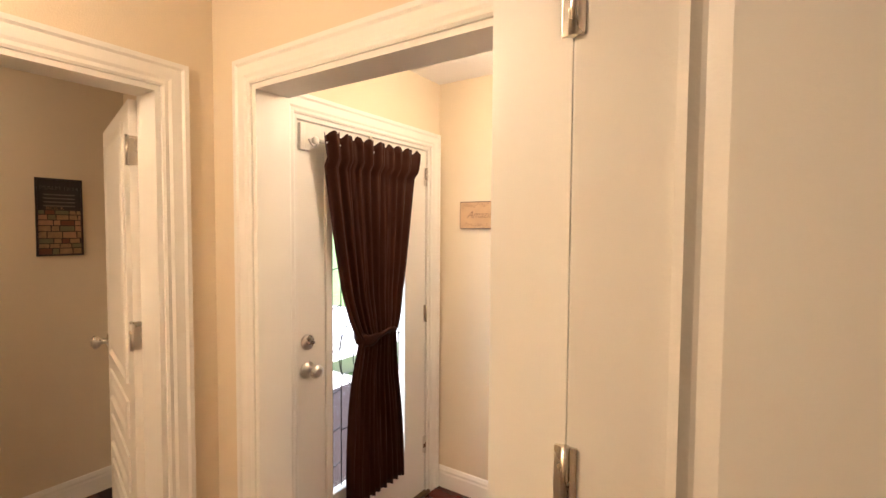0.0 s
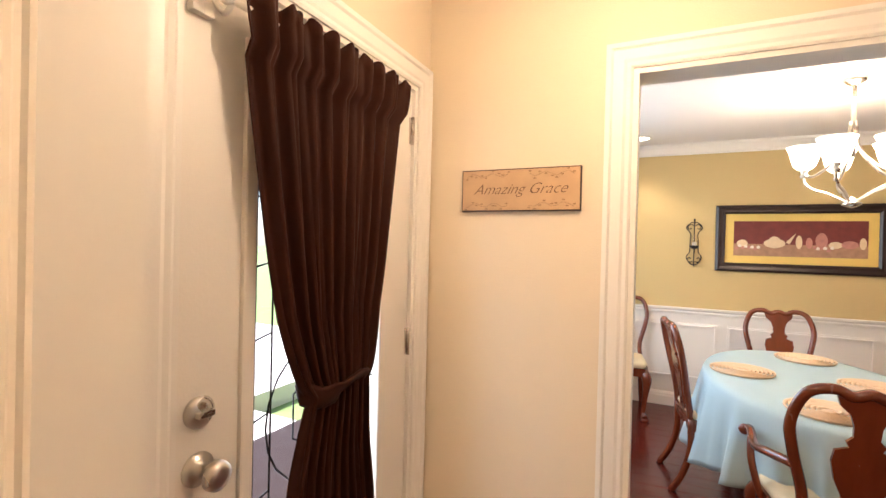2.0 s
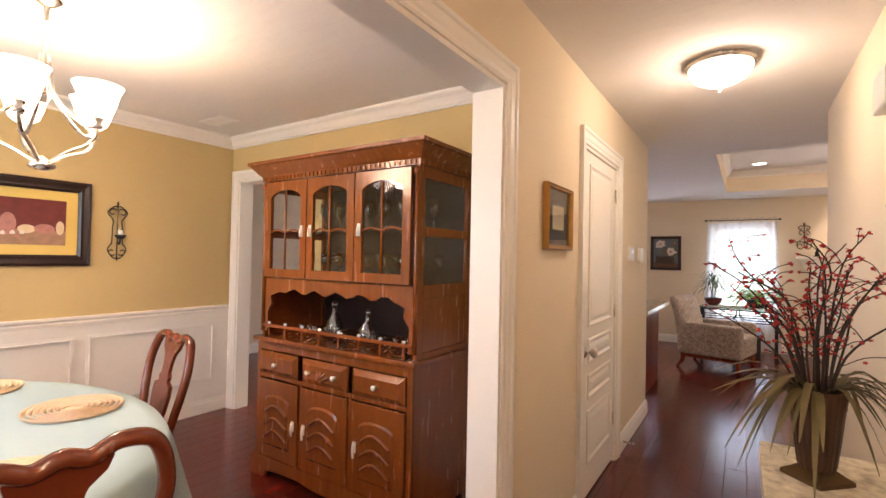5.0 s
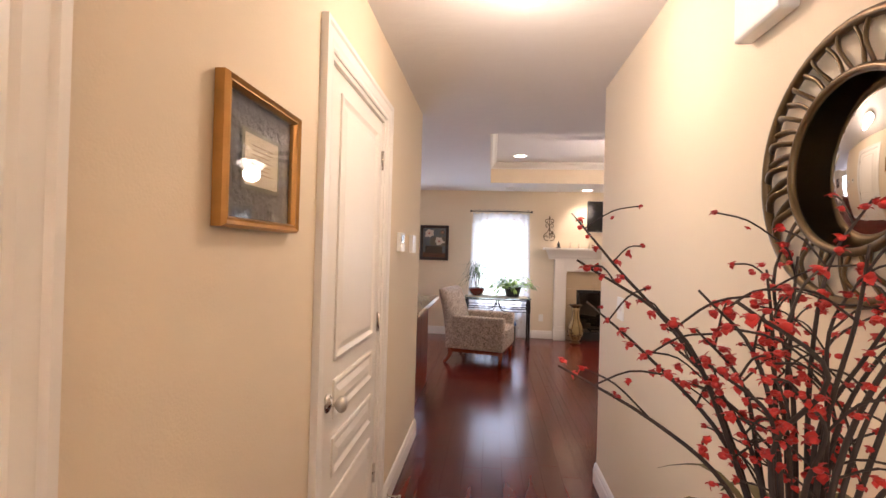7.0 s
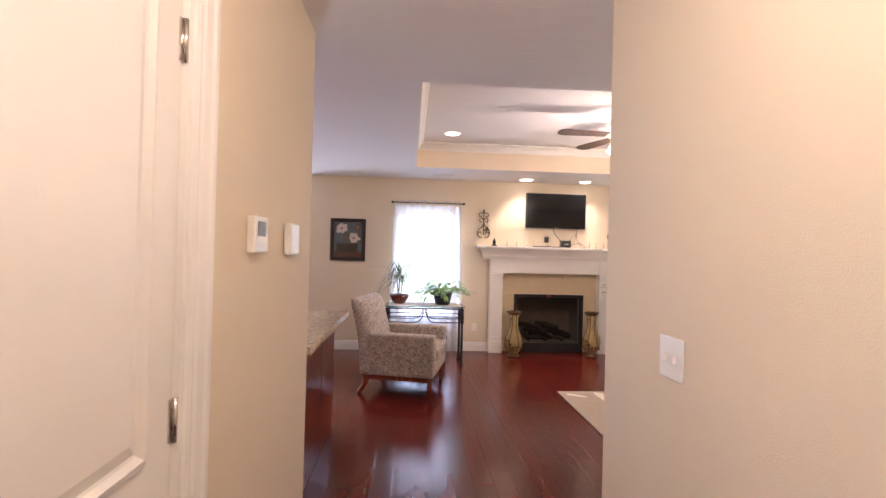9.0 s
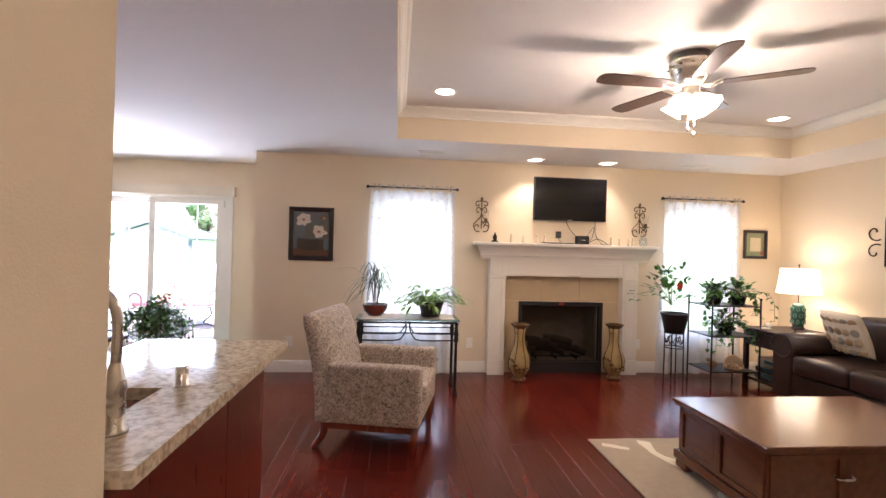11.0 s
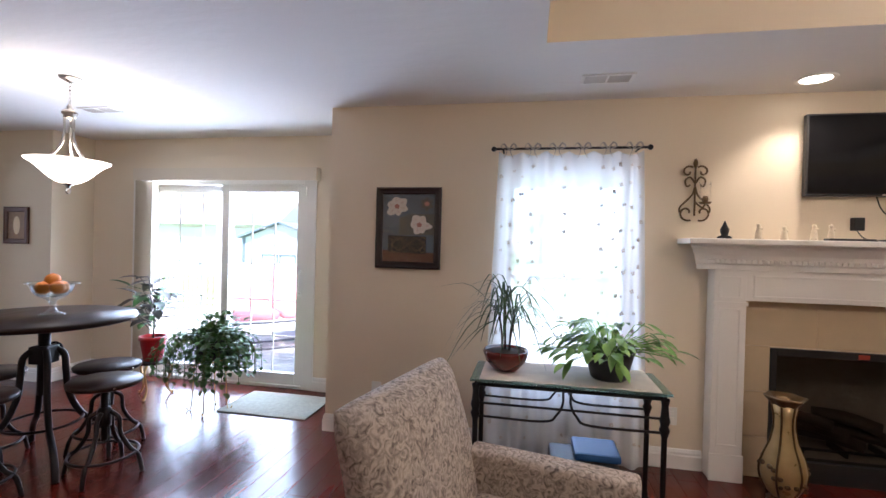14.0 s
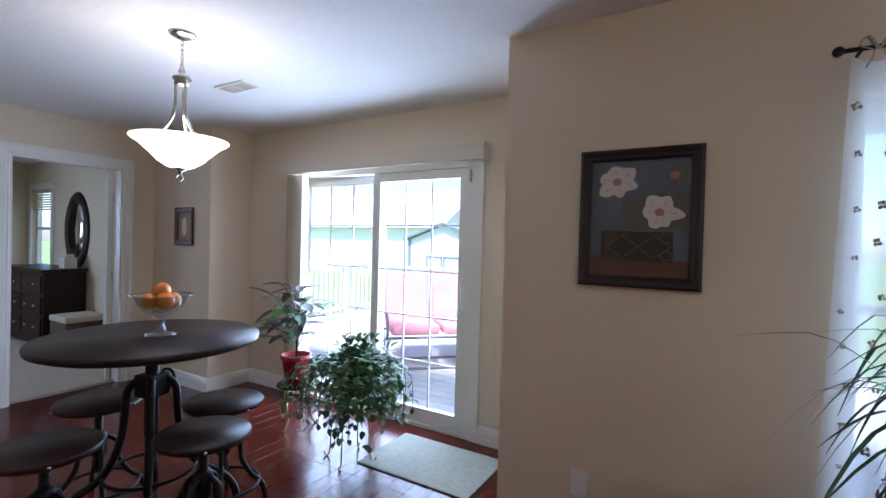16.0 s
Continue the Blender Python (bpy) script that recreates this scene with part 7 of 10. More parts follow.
def hearth_vase(x, y, first=[]):
    m = pose(x, y, 0, 0, 0, 20)
    if first:
        return copy_thing(first[0], m)
    root = thing("floor_vase", "tall bronze and cream vase beside the fireplace", "vase", m, "hearth vases")
    bm = bmesh.new()
    lathe(bm, [(0, 0), (0.075, 0.0), (0.085, 0.014), (0.06, 0.03), (0.055, 0.05)], seg=24, wave=0.1, waves=4)
    part("foot", bm, BRONZE, root)
    bm = bmesh.new()
    lathe(bm, [(0.05, 0.045), (0.075, 0.07), (0.105, 0.13), (0.115, 0.2), (0.1, 0.27), (0.065, 0.36), (0.05, 0.44), (0.05, 0.5), (0.062, 0.57), (0.052, 0.57), (0.04, 0.5), (0.04, 0.44), (0, 0.4)], seg=32)
    body = part("body", bm, GOLDV, root)
    bm = bmesh.new()
    lathe(bm, [(0.06, 0.565), (0.09, 0.6), (0.1, 0.615), (0.092, 0.617), (0.05, 0.575)], seg=32, wave=0.08, waves=6)
    part("rim", bm, BRONZE, root)
    for k in range(6):
        a = 2 * math.pi * k / 6
        bm = bmesh.new()
        tube(bm, curve([(r * 1.02 * math.cos(a), r * 1.02 * math.sin(a), z) for r, z in ((0.06, 0.055), (0.106, 0.13), (0.116, 0.2), (0.1, 0.27), (0.066, 0.36), (0.051, 0.47), (0.063, 0.57))], 3), 0.006, 5)
        part("rib", bm, BRONZE, body)
    bm = bmesh.new()
    rnd = random.Random(5)
    for k in range(36):
        a, z = rnd.uniform(0, 6.28), rnd.uniform(0.11, 0.24)
        r = 0.108
        ball(bm, r * math.cos(a), r * math.sin(a), z, rnd.uniform(0.012, 0.02), 1, 1, 0.8, 6)
    tagged(part("relief_roses", bm, BRONZE, body), kind="stuff")
    first.append(root)


GOLDV = mat("antique gold enamel", (0.42, 0.3, 0.13), 0.3, 0.35, var=0.3, scale=10)
hearth_vase(8.93, 1.01)
hearth_vase(8.98, -0.10)


def armchair():
    FAB = mat("taupe scroll pattern fabric", (0.5, 0.42, 0.35), 0.85, scale=30, dark=(0.1, 0.075, 0.065), darkness=-0.02, bump=0.3, bscale=250)
    nt = FAB.node_tree
    for nd in nt.nodes:
        if nd.type == "TEX_NOISE" and abs(nd.inputs["Scale"].default_value - 30) < 0.1:
            nd.inputs["Distortion"].default_value = 2.2
            nd.inputs["Detail"].default_value = 1.5
    root = thing("armchair", "upholstered armchair in taupe scroll fabric on wooden legs", "armchair", pose(7.53, 2.475, 0, 0, 0, 167))
    # front is +y in local coordinates, after the turn it faces the room
    w, d = 0.38, 0.37

    def soft(nm, x0, y0, z0, x1, y1, z1, r, m=None, label=""):
        bm = bmesh.new()
        bbox(bm, x0, y0, z0, x1, y1, z1, r, m, 4)
        for f in bm.faces:
            f.smooth = True
        return part(nm, bm, FAB, root, label)
    soft("seat_base", -w + 0.005, -d + 0.02, 0.19, w - 0.005, d - 0.005, 0.34, 0.02)
    for s in (-1, 1):
        x0, x1 = sorted((s * w, s * (w - 0.12)))
        soft("armrest", x0, -d + 0.08, 0.195, x1, d, 0.60, 0.035)
    soft("seat_cushion", -w + 0.125, -d + 0.14, 0.33, w - 0.125, d + 0.02, 0.46, 0.045)
    # raked back with a rounded top
    bm = bmesh.new()
    pts = []
    for k in range(25):
        t = k / 24
        x = -w + 2 * w * t
        top = 0.93 + 0.03 * math.sin(math.pi * t)
        pts.append((x, top))
    prof = [(0.0, 0.195, -0.06), (0.0, 0.5, -0.05), (0.0, 0.75, -0.025), (0.0, 0.9, 0.0)]
    rows = []
    for z in [0.195 + 0.05 * k for k in range(14)] + [0.88, 0.91, 0.925]:
        t = (z - 0.195) / 0.75
        back = -d - 0.005 - 0.13 * t * t
        th = 0.17 - 0.06 * t
        if z > 0.86:
            q = (z - 0.86) / 0.07
            th *= math.sqrt(max(0.03, 1 - q * q))
            back += 0.02 * q
        row = []
        n = 13
        for k in range(n):
            x = -w + 2 * w * k / (n - 1)
            e = 1 - 0.35 * (abs(2 * k / (n - 1) - 1) ** 8)
            row.append(((x, back + 0.03 * (1 - e), z), (x, back + th * e + 0.02 * (1 - (2 * k / (n - 1) - 1) ** 2), z)))
        rows.append(row)
    ring = [[bm.verts.new(a) for a, b in r] + [bm.verts.new(b) for a, b in r[::-1]] for r in rows]
    for r0, r1 in zip(ring, ring[1:]):
        for i in range(len(r0)):
            j = (i + 1) % len(r0)
            bm.faces.new((r0[i], r0[j], r1[j], r1[i])).smooth = True
    bm.faces.new(ring[0][::-1])
    bm.faces.new(ring[-1]).smooth = True
    part("backrest", bm, FAB, root)
    for a in ((-w + 0.03, d - 0.05, w - 0.03, d - 0.02), (-w + 0.03, -d + 0.03, w - 0.03, -d + 0.06), (-w + 0.02, -d + 0.06, -w + 0.05, d - 0.05), (w - 0.05, -d + 0.06, w - 0.02, d - 0.05)):
        bm = bmesh.new()
        bbox(bm, a[0], a[1], 0.145, a[2], a[3], 0.2, 0.004)
        part("rail", bm, CHERRY, root, "dark cherry rail")
    for s in (-1, 1):
        bm = bmesh.new()
        tube(bm, [(s * (w - 0.045), d - 0.045, 0.2), (s * (w - 0.045), d - 0.045, 0.0)], [0.032, 0.02], 8)
        part("leg", bm, CHERRY, root)
        bm = bmesh.new()
        tube(bm, curve([(s * (w - 0.045), -d + 0.06, 0.2), (s * (w - 0.045), -d + 0.05, 0.1), (s * (w - 0.045), -d - 0.02, 0.0)], 5), [0.034 - 0.0014 * k for k in range(11)], 8)
        part("leg", bm, CHERRY, root)


armchair()


def leafmat(name, col, dark, light=None):
    m = mat(name, col, 0.4, var=0.2, scale=9, dark=dark, bump=0.1, spec=0.5)
    return m


GREEN = leafmat("mid green leaf", (0.06, 0.19, 0.03), (0.02, 0.07, 0.012))
VARIEG = leafmat("variegated leaf", (0.2, 0.36, 0.08), (0.03, 0.13, 0.02))
DEEP = leafmat("deep green leaf", (0.07, 0.22, 0.045), (0.015, 0.06, 0.015))
CROTON = leafmat("bronze purple leaf", (0.06, 0.055, 0.03), (0.04, 0.012, 0.016))
STEM = mat("green stem", (0.08, 0.12, 0.03), 0.6)
SOIL = mat("potting soil", (0.03, 0.02, 0.013), 0.95, bump=0.6, bscale=80)
DRAC = leafmat("dark strap leaf", (0.035, 0.08, 0.025), (0.02, 0.035, 0.015))


def pot(root, prof, material, soil_r, soil_z, label=""):
    bm = bmesh.new()
    lathe(bm, prof, seg=28)
    part("pot", bm, material, root, label)
    bm = bmesh.new()
    lathe(bm, [(soil_r, soil_z), (soil_r * 0.6, soil_z + 0.008), (0, soil_z + 0.012)], seg=20)
    part("soil", bm, SOIL, root)


def bushy(root, c, r, n, ln, material, rnd, spread=(1, 1, 0.8), lean=(0, 0, 0), wd=0.35, bend=0.4, hang=0.0, label="leafy crown"):
    """Stems with leaves round c, each leaf its own; past counting, so one joined crown."""
    bm, st = bmesh.new(), bmesh.new()
    c = Vector(c)
    for k in range(n):
        a, e = rnd.uniform(0, 2 * math.pi), rnd.uniform(-0.25 - hang, 1.4)
        d = Vector((math.cos(a) * math.cos(e) * spread[0], math.sin(a) * math.cos(e) * spread[1], math.sin(e) * spread[2])) + Vector(lean)
        rr = r * rnd.uniform(0.35, 1.0)
        tip = c + d * rr + Vector((0, 0, -hang * rr * rnd.random()))
        if k % 3 == 0:
            tube(st, curve([c, c + d * rr * 0.5 + Vector((0, 0, 0.04 * r)), tip], 3), 0.0025, 4)
        for q in range(2):
            o = Vector((rnd.uniform(-1, 1), rnd.uniform(-1, 1), rnd.uniform(-1, 1))) * ln * 0.5
            ld = (d + Vector((rnd.uniform(-0.7, 0.7), rnd.uniform(-0.7, 0.7), rnd.uniform(-0.5, 0.5)))).normalized()
            leaf(bm, tip + o, ld, (0, 0, 1), ln * rnd.uniform(0.7, 1.2), ln * wd * rnd.uniform(0.7, 1.1), bend * rnd.uniform(0.3, 1.3))
    tagged(part("stems", st, STEM, root), kind="stuff")
    tagged(part("leaves", bm, material, root, label), kind="stuff")


def trailing(root, starts, ln, material, rnd, leafl=0.06, n=9):
    bm, st = bmesh.new(), bmesh.new()
    for p, d in starts:
        p, d = Vector(p), Vector(d)
        pts = curve([p, p + d * 0.4 * ln + Vector((0, 0, 0.05)), p + d * 0.75 * ln + Vector((0, 0, -0.12 * ln)), p + d * ln * 0.8 + Vector((0, 0, -ln * rnd.uniform(0.4, 0.8)))], 4)
        tube(st, pts, 0.0025, 4)
        for q in pts[2:]:
            leaf(bm, q, (rnd.uniform(-1, 1), rnd.uniform(-1, 1), rnd.uniform(-0.9, 0.3)), (0, 0, 1), leafl * rnd.uniform(0.7, 1.2), leafl * 0.34, 0.3)
    tagged(part("vines", st, STEM, root), kind="stuff")
    tagged(part("trailing_leaves", bm, material, root), kind="stuff")


def console():
    """Glass-topped iron console table in front of the window."""
    root = thing("console_table", "glass-topped black iron console table by the window", "table", pose(8.60, 2.255, 0))
    x, y, h = 0.2, 0.5, 0.725
    bm = bmesh.new()
    bbox(bm, -x, -y, h - 0.012, x, y, h, 0.003)
    part("glass_top", bm, AQUA, root, "thick green-edged glass")
    bm = bmesh.new()
    for s in (-1, 1):
        tube(bm, [(s * (x - 0.03), -y + 0.03, h - 0.03), (s * (x - 0.03), y - 0.03, h - 0.03)], 0.011, 8)
        tube(bm, [(-x + 0.03, s * (y - 0.03), h - 0.03), (x - 0.03, s * (y - 0.03), h - 0.03)], 0.011, 8)
    part("top_frame", bm, BLACKM, root)
    for sx in (-1, 1):
        for sy in (-1, 1):
            bm = bmesh.new()
            lathe(bm, [(0.026, 0), (0.026, 0.03), (0.016, 0.04), (0.02, 0.055), (0.014, 0.07), (0.014, 0.5), (0.02, 0.52), (0.026, 0.54), (0.018, 0.56), (0.026, 0.585), (0.02, 0.61), (0.016, 0.66), (0.022, 0.69), (0.022, h - 0.03)], sx * (x - 0.03), sy * (y - 0.03), 0, 12)
            part("leg", bm, BLACKM, root)
        bm = bmesh.new()
        tube(bm, [(sx * (x - 0.03), -y + 0.03, h - 0.13), (sx * (x - 0.03), y - 0.03, h - 0.13)], 0.007, 6)
        for s in (-1, 1):
            tube(bm, curve([(sx * (x - 0.03), s * 0.02, h - 0.03), (sx * (x - 0.03), s * 0.02, h - 0.1), (sx * (x - 0.03), s * 0.05, h - 0.16), (sx * (x - 0.03), s * 0.12, h - 0.2), (sx * (x - 0.03), s * (y - 0.04), h - 0.2)], 5), 0.007, 6)
        part("stretcher", bm, BLACKM, root)
    bm = bmesh.new()
    rnd = random.Random(4)
    n, m = 14, 30
    g = [[bm.verts.new((-x - 0.002 + (2 * x + 0.004) * i / n, (-y + 0.05 + (2 * y - 0.1) * j / m), h + 0.005 + 0.004 * rnd.random() + (0.003 if i % 3 else 0))) for j in range(m + 1)] for i in range(n + 1)]
    for i in range(n):
        for j in range(m):
            bm.faces.new((g[i][j], g[i + 1][j], g[i + 1][j + 1], g[i][j + 1])).smooth = True
    ob = link("table_runner", bm, LINEN)
    ob.location = (8.60, 2.255, 0)
    ob.modifiers.new("thick", "SOLIDIFY").thickness = 0.002
    tagged(ob, "rumpled cream cloth with faded flowers on the console", "tablecloth")
    rnd = random.Random(9)
    # strap-leaved plant in a dark red bowl
    p1 = thing("dracaena_plant", "strap-leaved plant in a glazed dark red bowl", "plant", pose(8.60, 2.58, h + 0.012))
    pot(p1, [(0, 0), (0.065, 0), (0.075, 0.01), (0.11, 0.05), (0.128, 0.1), (0.122, 0.115), (0.112, 0.1), (0, 0.09)], REDG, 0.113, 0.1, "dark red glazed bowl")
    for a, t in ((0.3, 0.26), (2.0, 0.2), (4.2, 0.22), (5.3, 0.15)):
        bm = bmesh.new()
        tube(bm, curve([(0.02 * math.cos(a), 0.02 * math.sin(a), 0.1), (0.03 * math.cos(a), 0.03 * math.sin(a), 0.1 + t * 0.6), (0.04 * math.cos(a), 0.045 * math.sin(a), 0.1 + t)], 3), 0.006, 5)
        part("stem", bm, TWIG, p1)
    for k in range(58):
        a = rnd.uniform(0, 6.28)
        top = rnd.choice(((0.012, 0.013, 0.36), (-0.015, 0.04, 0.3), (-0.02, -0.04, 0.32), (0.02, -0.035, 0.25)))
        bm = bmesh.new()
        blade(bm, top, a, rnd.uniform(0.18, 0.4), rnd.uniform(0.05, 0.3), rnd.uniform(0.05, 0.4), 0.0055)
        part("leaf_blade", bm, DRAC, p1)
    # variegated plant
    p2 = thing("variegated_plant", "variegated leafy plant in a dark grey pot", "plant", pose(8.58, 2.03, h + 0.012))
    pot(p2, [(0, 0), (0.085, 0), (0.095, 0.01), (0.125, 0.13), (0.13, 0.15), (0.12, 0.15), (0.11, 0.12), (0, 0.1)], DKPOT, 0.113, 0.128, "dark grey plastic pot")
    for k in range(120):
        a = rnd.uniform(0, 6.28)
        e = rnd.uniform(-0.2, 1.3)
        base = Vector((0.04 * math.cos(a), 0.04 * math.sin(a), 0.13))
        reach = rnd.uniform(0.1, 0.24)
        tip = base + Vector((math.cos(a) * math.cos(e), math.sin(a) * math.cos(e) * 1.35, math.sin(e) * 0.85)) * reach
        bm = bmesh.new()
        tube(bm, [base, (base + tip) / 2 + Vector((0, 0, 0.02)), tip], 0.0025, 4)
        leaf(bm, tip, (math.cos(a + rnd.uniform(-0.5, 0.5)), math.sin(a + rnd.uniform(-0.5, 0.5)), rnd.uniform(-0.5, 0.35)), (0, 0, 1), rnd.uniform(0.08, 0.13), 0.022, 0.35)
        part("leaf", bm, VARIEG, p2)
    bag = thing("storage_bin", "grey storage bin with a blue lid under the console", "bin", pose(8.62, 2.15, 0))
    bm = bmesh.new()
    bbox(bm, -0.13, -0.18, 0.0, 0.13, 0.18, 0.3, 0.03)
    part("body", bm, DKPOT, bag)
    bm = bmesh.new()
    bbox(bm, -0.1, -0.19, 0.3, 0.14, 0.05, 0.34, 0.015)
    part("lid", bm, mat("blue plastic", (0.03, 0.12, 0.32), 0.4), bag, "blue plastic lid")


AQUA = mat("green edged glass", (0.25, 0.42, 0.38), 0.06, bump=0.0)
AQUA.node_tree.nodes["Principled BSDF"].inputs["Transmission Weight"].default_value = 0.7
LINEN = mat("cream printed linen", (0.66, 0.6, 0.52), 0.85, var=0.2, scale=12, bump=0.3, bscale=200)
REDG = mat("dark red glaze", (0.11, 0.012, 0.008), 0.1, var=0.5, scale=6, coat=0.5)
DKPOT = mat("dark grey plastic", (0.02, 0.022, 0.024), 0.4)
console()


def plant_stands():
    rnd = random.Random(31)
    # single scrolled stand with a black pot
    x, y = 8.80, -0.70
    st = thing("plant_stand", "black wrought iron plant stand by the window", "plant stand", pose(x, y, 0))
    for k in range(4):
        a = math.pi / 4 + k * math.pi / 2
        bm = bmesh.new()
        tube(bm, [(0.1 * math.cos(a), 0.1 * math.sin(a), 0), (0.095 * math.cos(a), 0.095 * math.sin(a), 0.56)], 0.007, 6)
        part("leg", bm, BLACKM, st)
        b = a + math.pi / 2
        bm = bmesh.new()
        p, q = Vector((0.095 * math.cos(a), 0.095 * math.sin(a), 0.5)), Vector((0.095 * math.cos(b), 0.095 * math.sin(b), 0.5))
        tube(bm, curve([p, (p * 3 + q) / 4 + Vector((0, 0, -0.06)), (p + q) / 2 + Vector((0, 0, 0.02)), (p + q * 3) / 4 + Vector((0, 0, -0.06)), q], 4), 0.005, 5)
        part("scroll", bm, BLACKM, st)
    bm = bmesh.new()
    for z in (0.4, 0.56):
        tube(bm, [(0.1 * math.cos(t), 0.1 * math.sin(t), z) for t in (2 * math.pi * k / 24 for k in range(24))], 0.006, 6, True)
    lathe(bm, [(0, 0.556), (0.1, 0.556), (0.1, 0.563), (0, 0.563)], seg=24)
    part("ring", bm, BLACKM, st)
    p1 = thing("potted_bush", "leafy plant with a red bloom in a black pot", "plant", pose(x, y, 0.564))
    pot(p1, [(0, 0), (0.1, 0), (0.14, 0.19), (0.15, 0.2), (0.15, 0.215), (0.135, 0.215), (0.125, 0.18), (0, 0.17)], DKPOT, 0.128, 0.185, "black plastic pot")
    bushy(p1, (0, 0.04, 0.3), 0.36, 52, 0.075, GREEN, rnd, (0.8, 1.2, 0.9), (0, 0.12, 0.35), 0.34)
    bm = bmesh.new()
    for k in range(10):
        a = 2 * math.pi * k / 10
        leaf(bm, (-0.1, 0.02, 0.52), (math.cos(a) * 0.3 - 0.3, math.sin(a), math.cos(a)), (1, 0, 0), 0.045, 0.012, 0.2)
    part("bloom", bm, BERRY, p1, "dark red bloom")
    # three-shelf rack
    rx, ry = 8.80, -1.28
    rk = thing("shelf_rack", "black iron rack of three shelves with plants", "shelf rack", pose(rx, ry, 0))
    w, d = 0.28, 0.2
    for sx in (-1, 1):
        for sy in (-1, 1):
            bm = bmesh.new()
            tube(bm, [(sx * d, sy * w, 0), (sx * d, sy * w, 0.95)], 0.009, 6)
            ball(bm, sx * d, sy * w, 0.96, 0.015, seg=8)
            part("post", bm, BLACKM, rk)
    for z in (0.17, 0.55, 0.88):
        bm = bmesh.new()
        bbox(bm, -d, -w, z - 0.006, d, w, z + 0.006, 0.003)
        part("shelf", bm, BLACKM, rk)
    rnd = random.Random(14)
    for yy, z, n, r in ((ry + 0.14, 0.887, 60, 0.2), (ry - 0.15, 0.887, 60, 0.2), (ry, 0.557, 55, 0.2)):
        p2 = thing("vine_plant", "trailing green vine in a small dark pot on the rack", "plant", pose(rx - 0.03, yy, z), "rack plants")
        pot(p2, [(0, 0), (0.06, 0), (0.08, 0.09), (0.085, 0.1), (0.075, 0.1), (0.07, 0.085), (0, 0.08)], DKPOT, 0.072, 0.085)
        bushy(p2, (0, 0, 0.1), r, n, 0.06, GREEN, rnd, (0.9, 1.1, 0.75), (0, 0, 0.1), 0.42)
        trailing(p2, [((-0.05, rnd.uniform(-0.12, 0.12), 0.1), (rnd.uniform(-0.6, 0), rnd.choice((-1, 1)) * rnd.uniform(0.3, 1), 0)) for k in range(6)], 0.36, GREEN, rnd)
    bsk = thing("fan_basket", "woven fan and gourd ornaments on the rack shelf", "ornament", pose(rx - 0.05, ry - 0.1, 0.177))
    bm = bmesh.new()
    slab(bm, [(0.12 * math.cos(math.pi * k / 14), 0.15 * math.sin(math.pi * k / 14)) for k in range(15)], -0.008, 0.008, pose(0, 0, 0.0, -12, 0, -90))
    part("fan", bm, STRAW, bsk)
    bm = bmesh.new()
    lathe(bm, [(0, 0), (0.07, 0.0), (0.085, 0.03), (0.08, 0.03), (0.066, 0.006), (0, 0.006)], -0.05, 0.05, 0, 18)
    for k in range(5):
        ball(bm, -0.05 + 0.035 * math.cos(k * 1.3), 0.05 + 0.035 * math.sin(k * 1.3), 0.035, 0.028, seg=10)
    part("bowl_of_gourds", bm, P["stone"], bsk)
    b3 = thing("bird_ornament", "small carved wooden bird on the rack shelf", "ornament", pose(rx - 0.06, ry + 0.16, 0.177))
    bm = bmesh.new()
    ball(bm, 0, 0, 0.05, 0.045, 0.7, 1.2, 0.9, 12)
    ball(bm, 0, 0.05, 0.1, 0.024, seg=10)
    lathe(bm, [(0.03, 0), (0.012, 0.02)], 0, 0, 0, 10)
    part("body", bm, P["stone"], b3)


plant_stands()


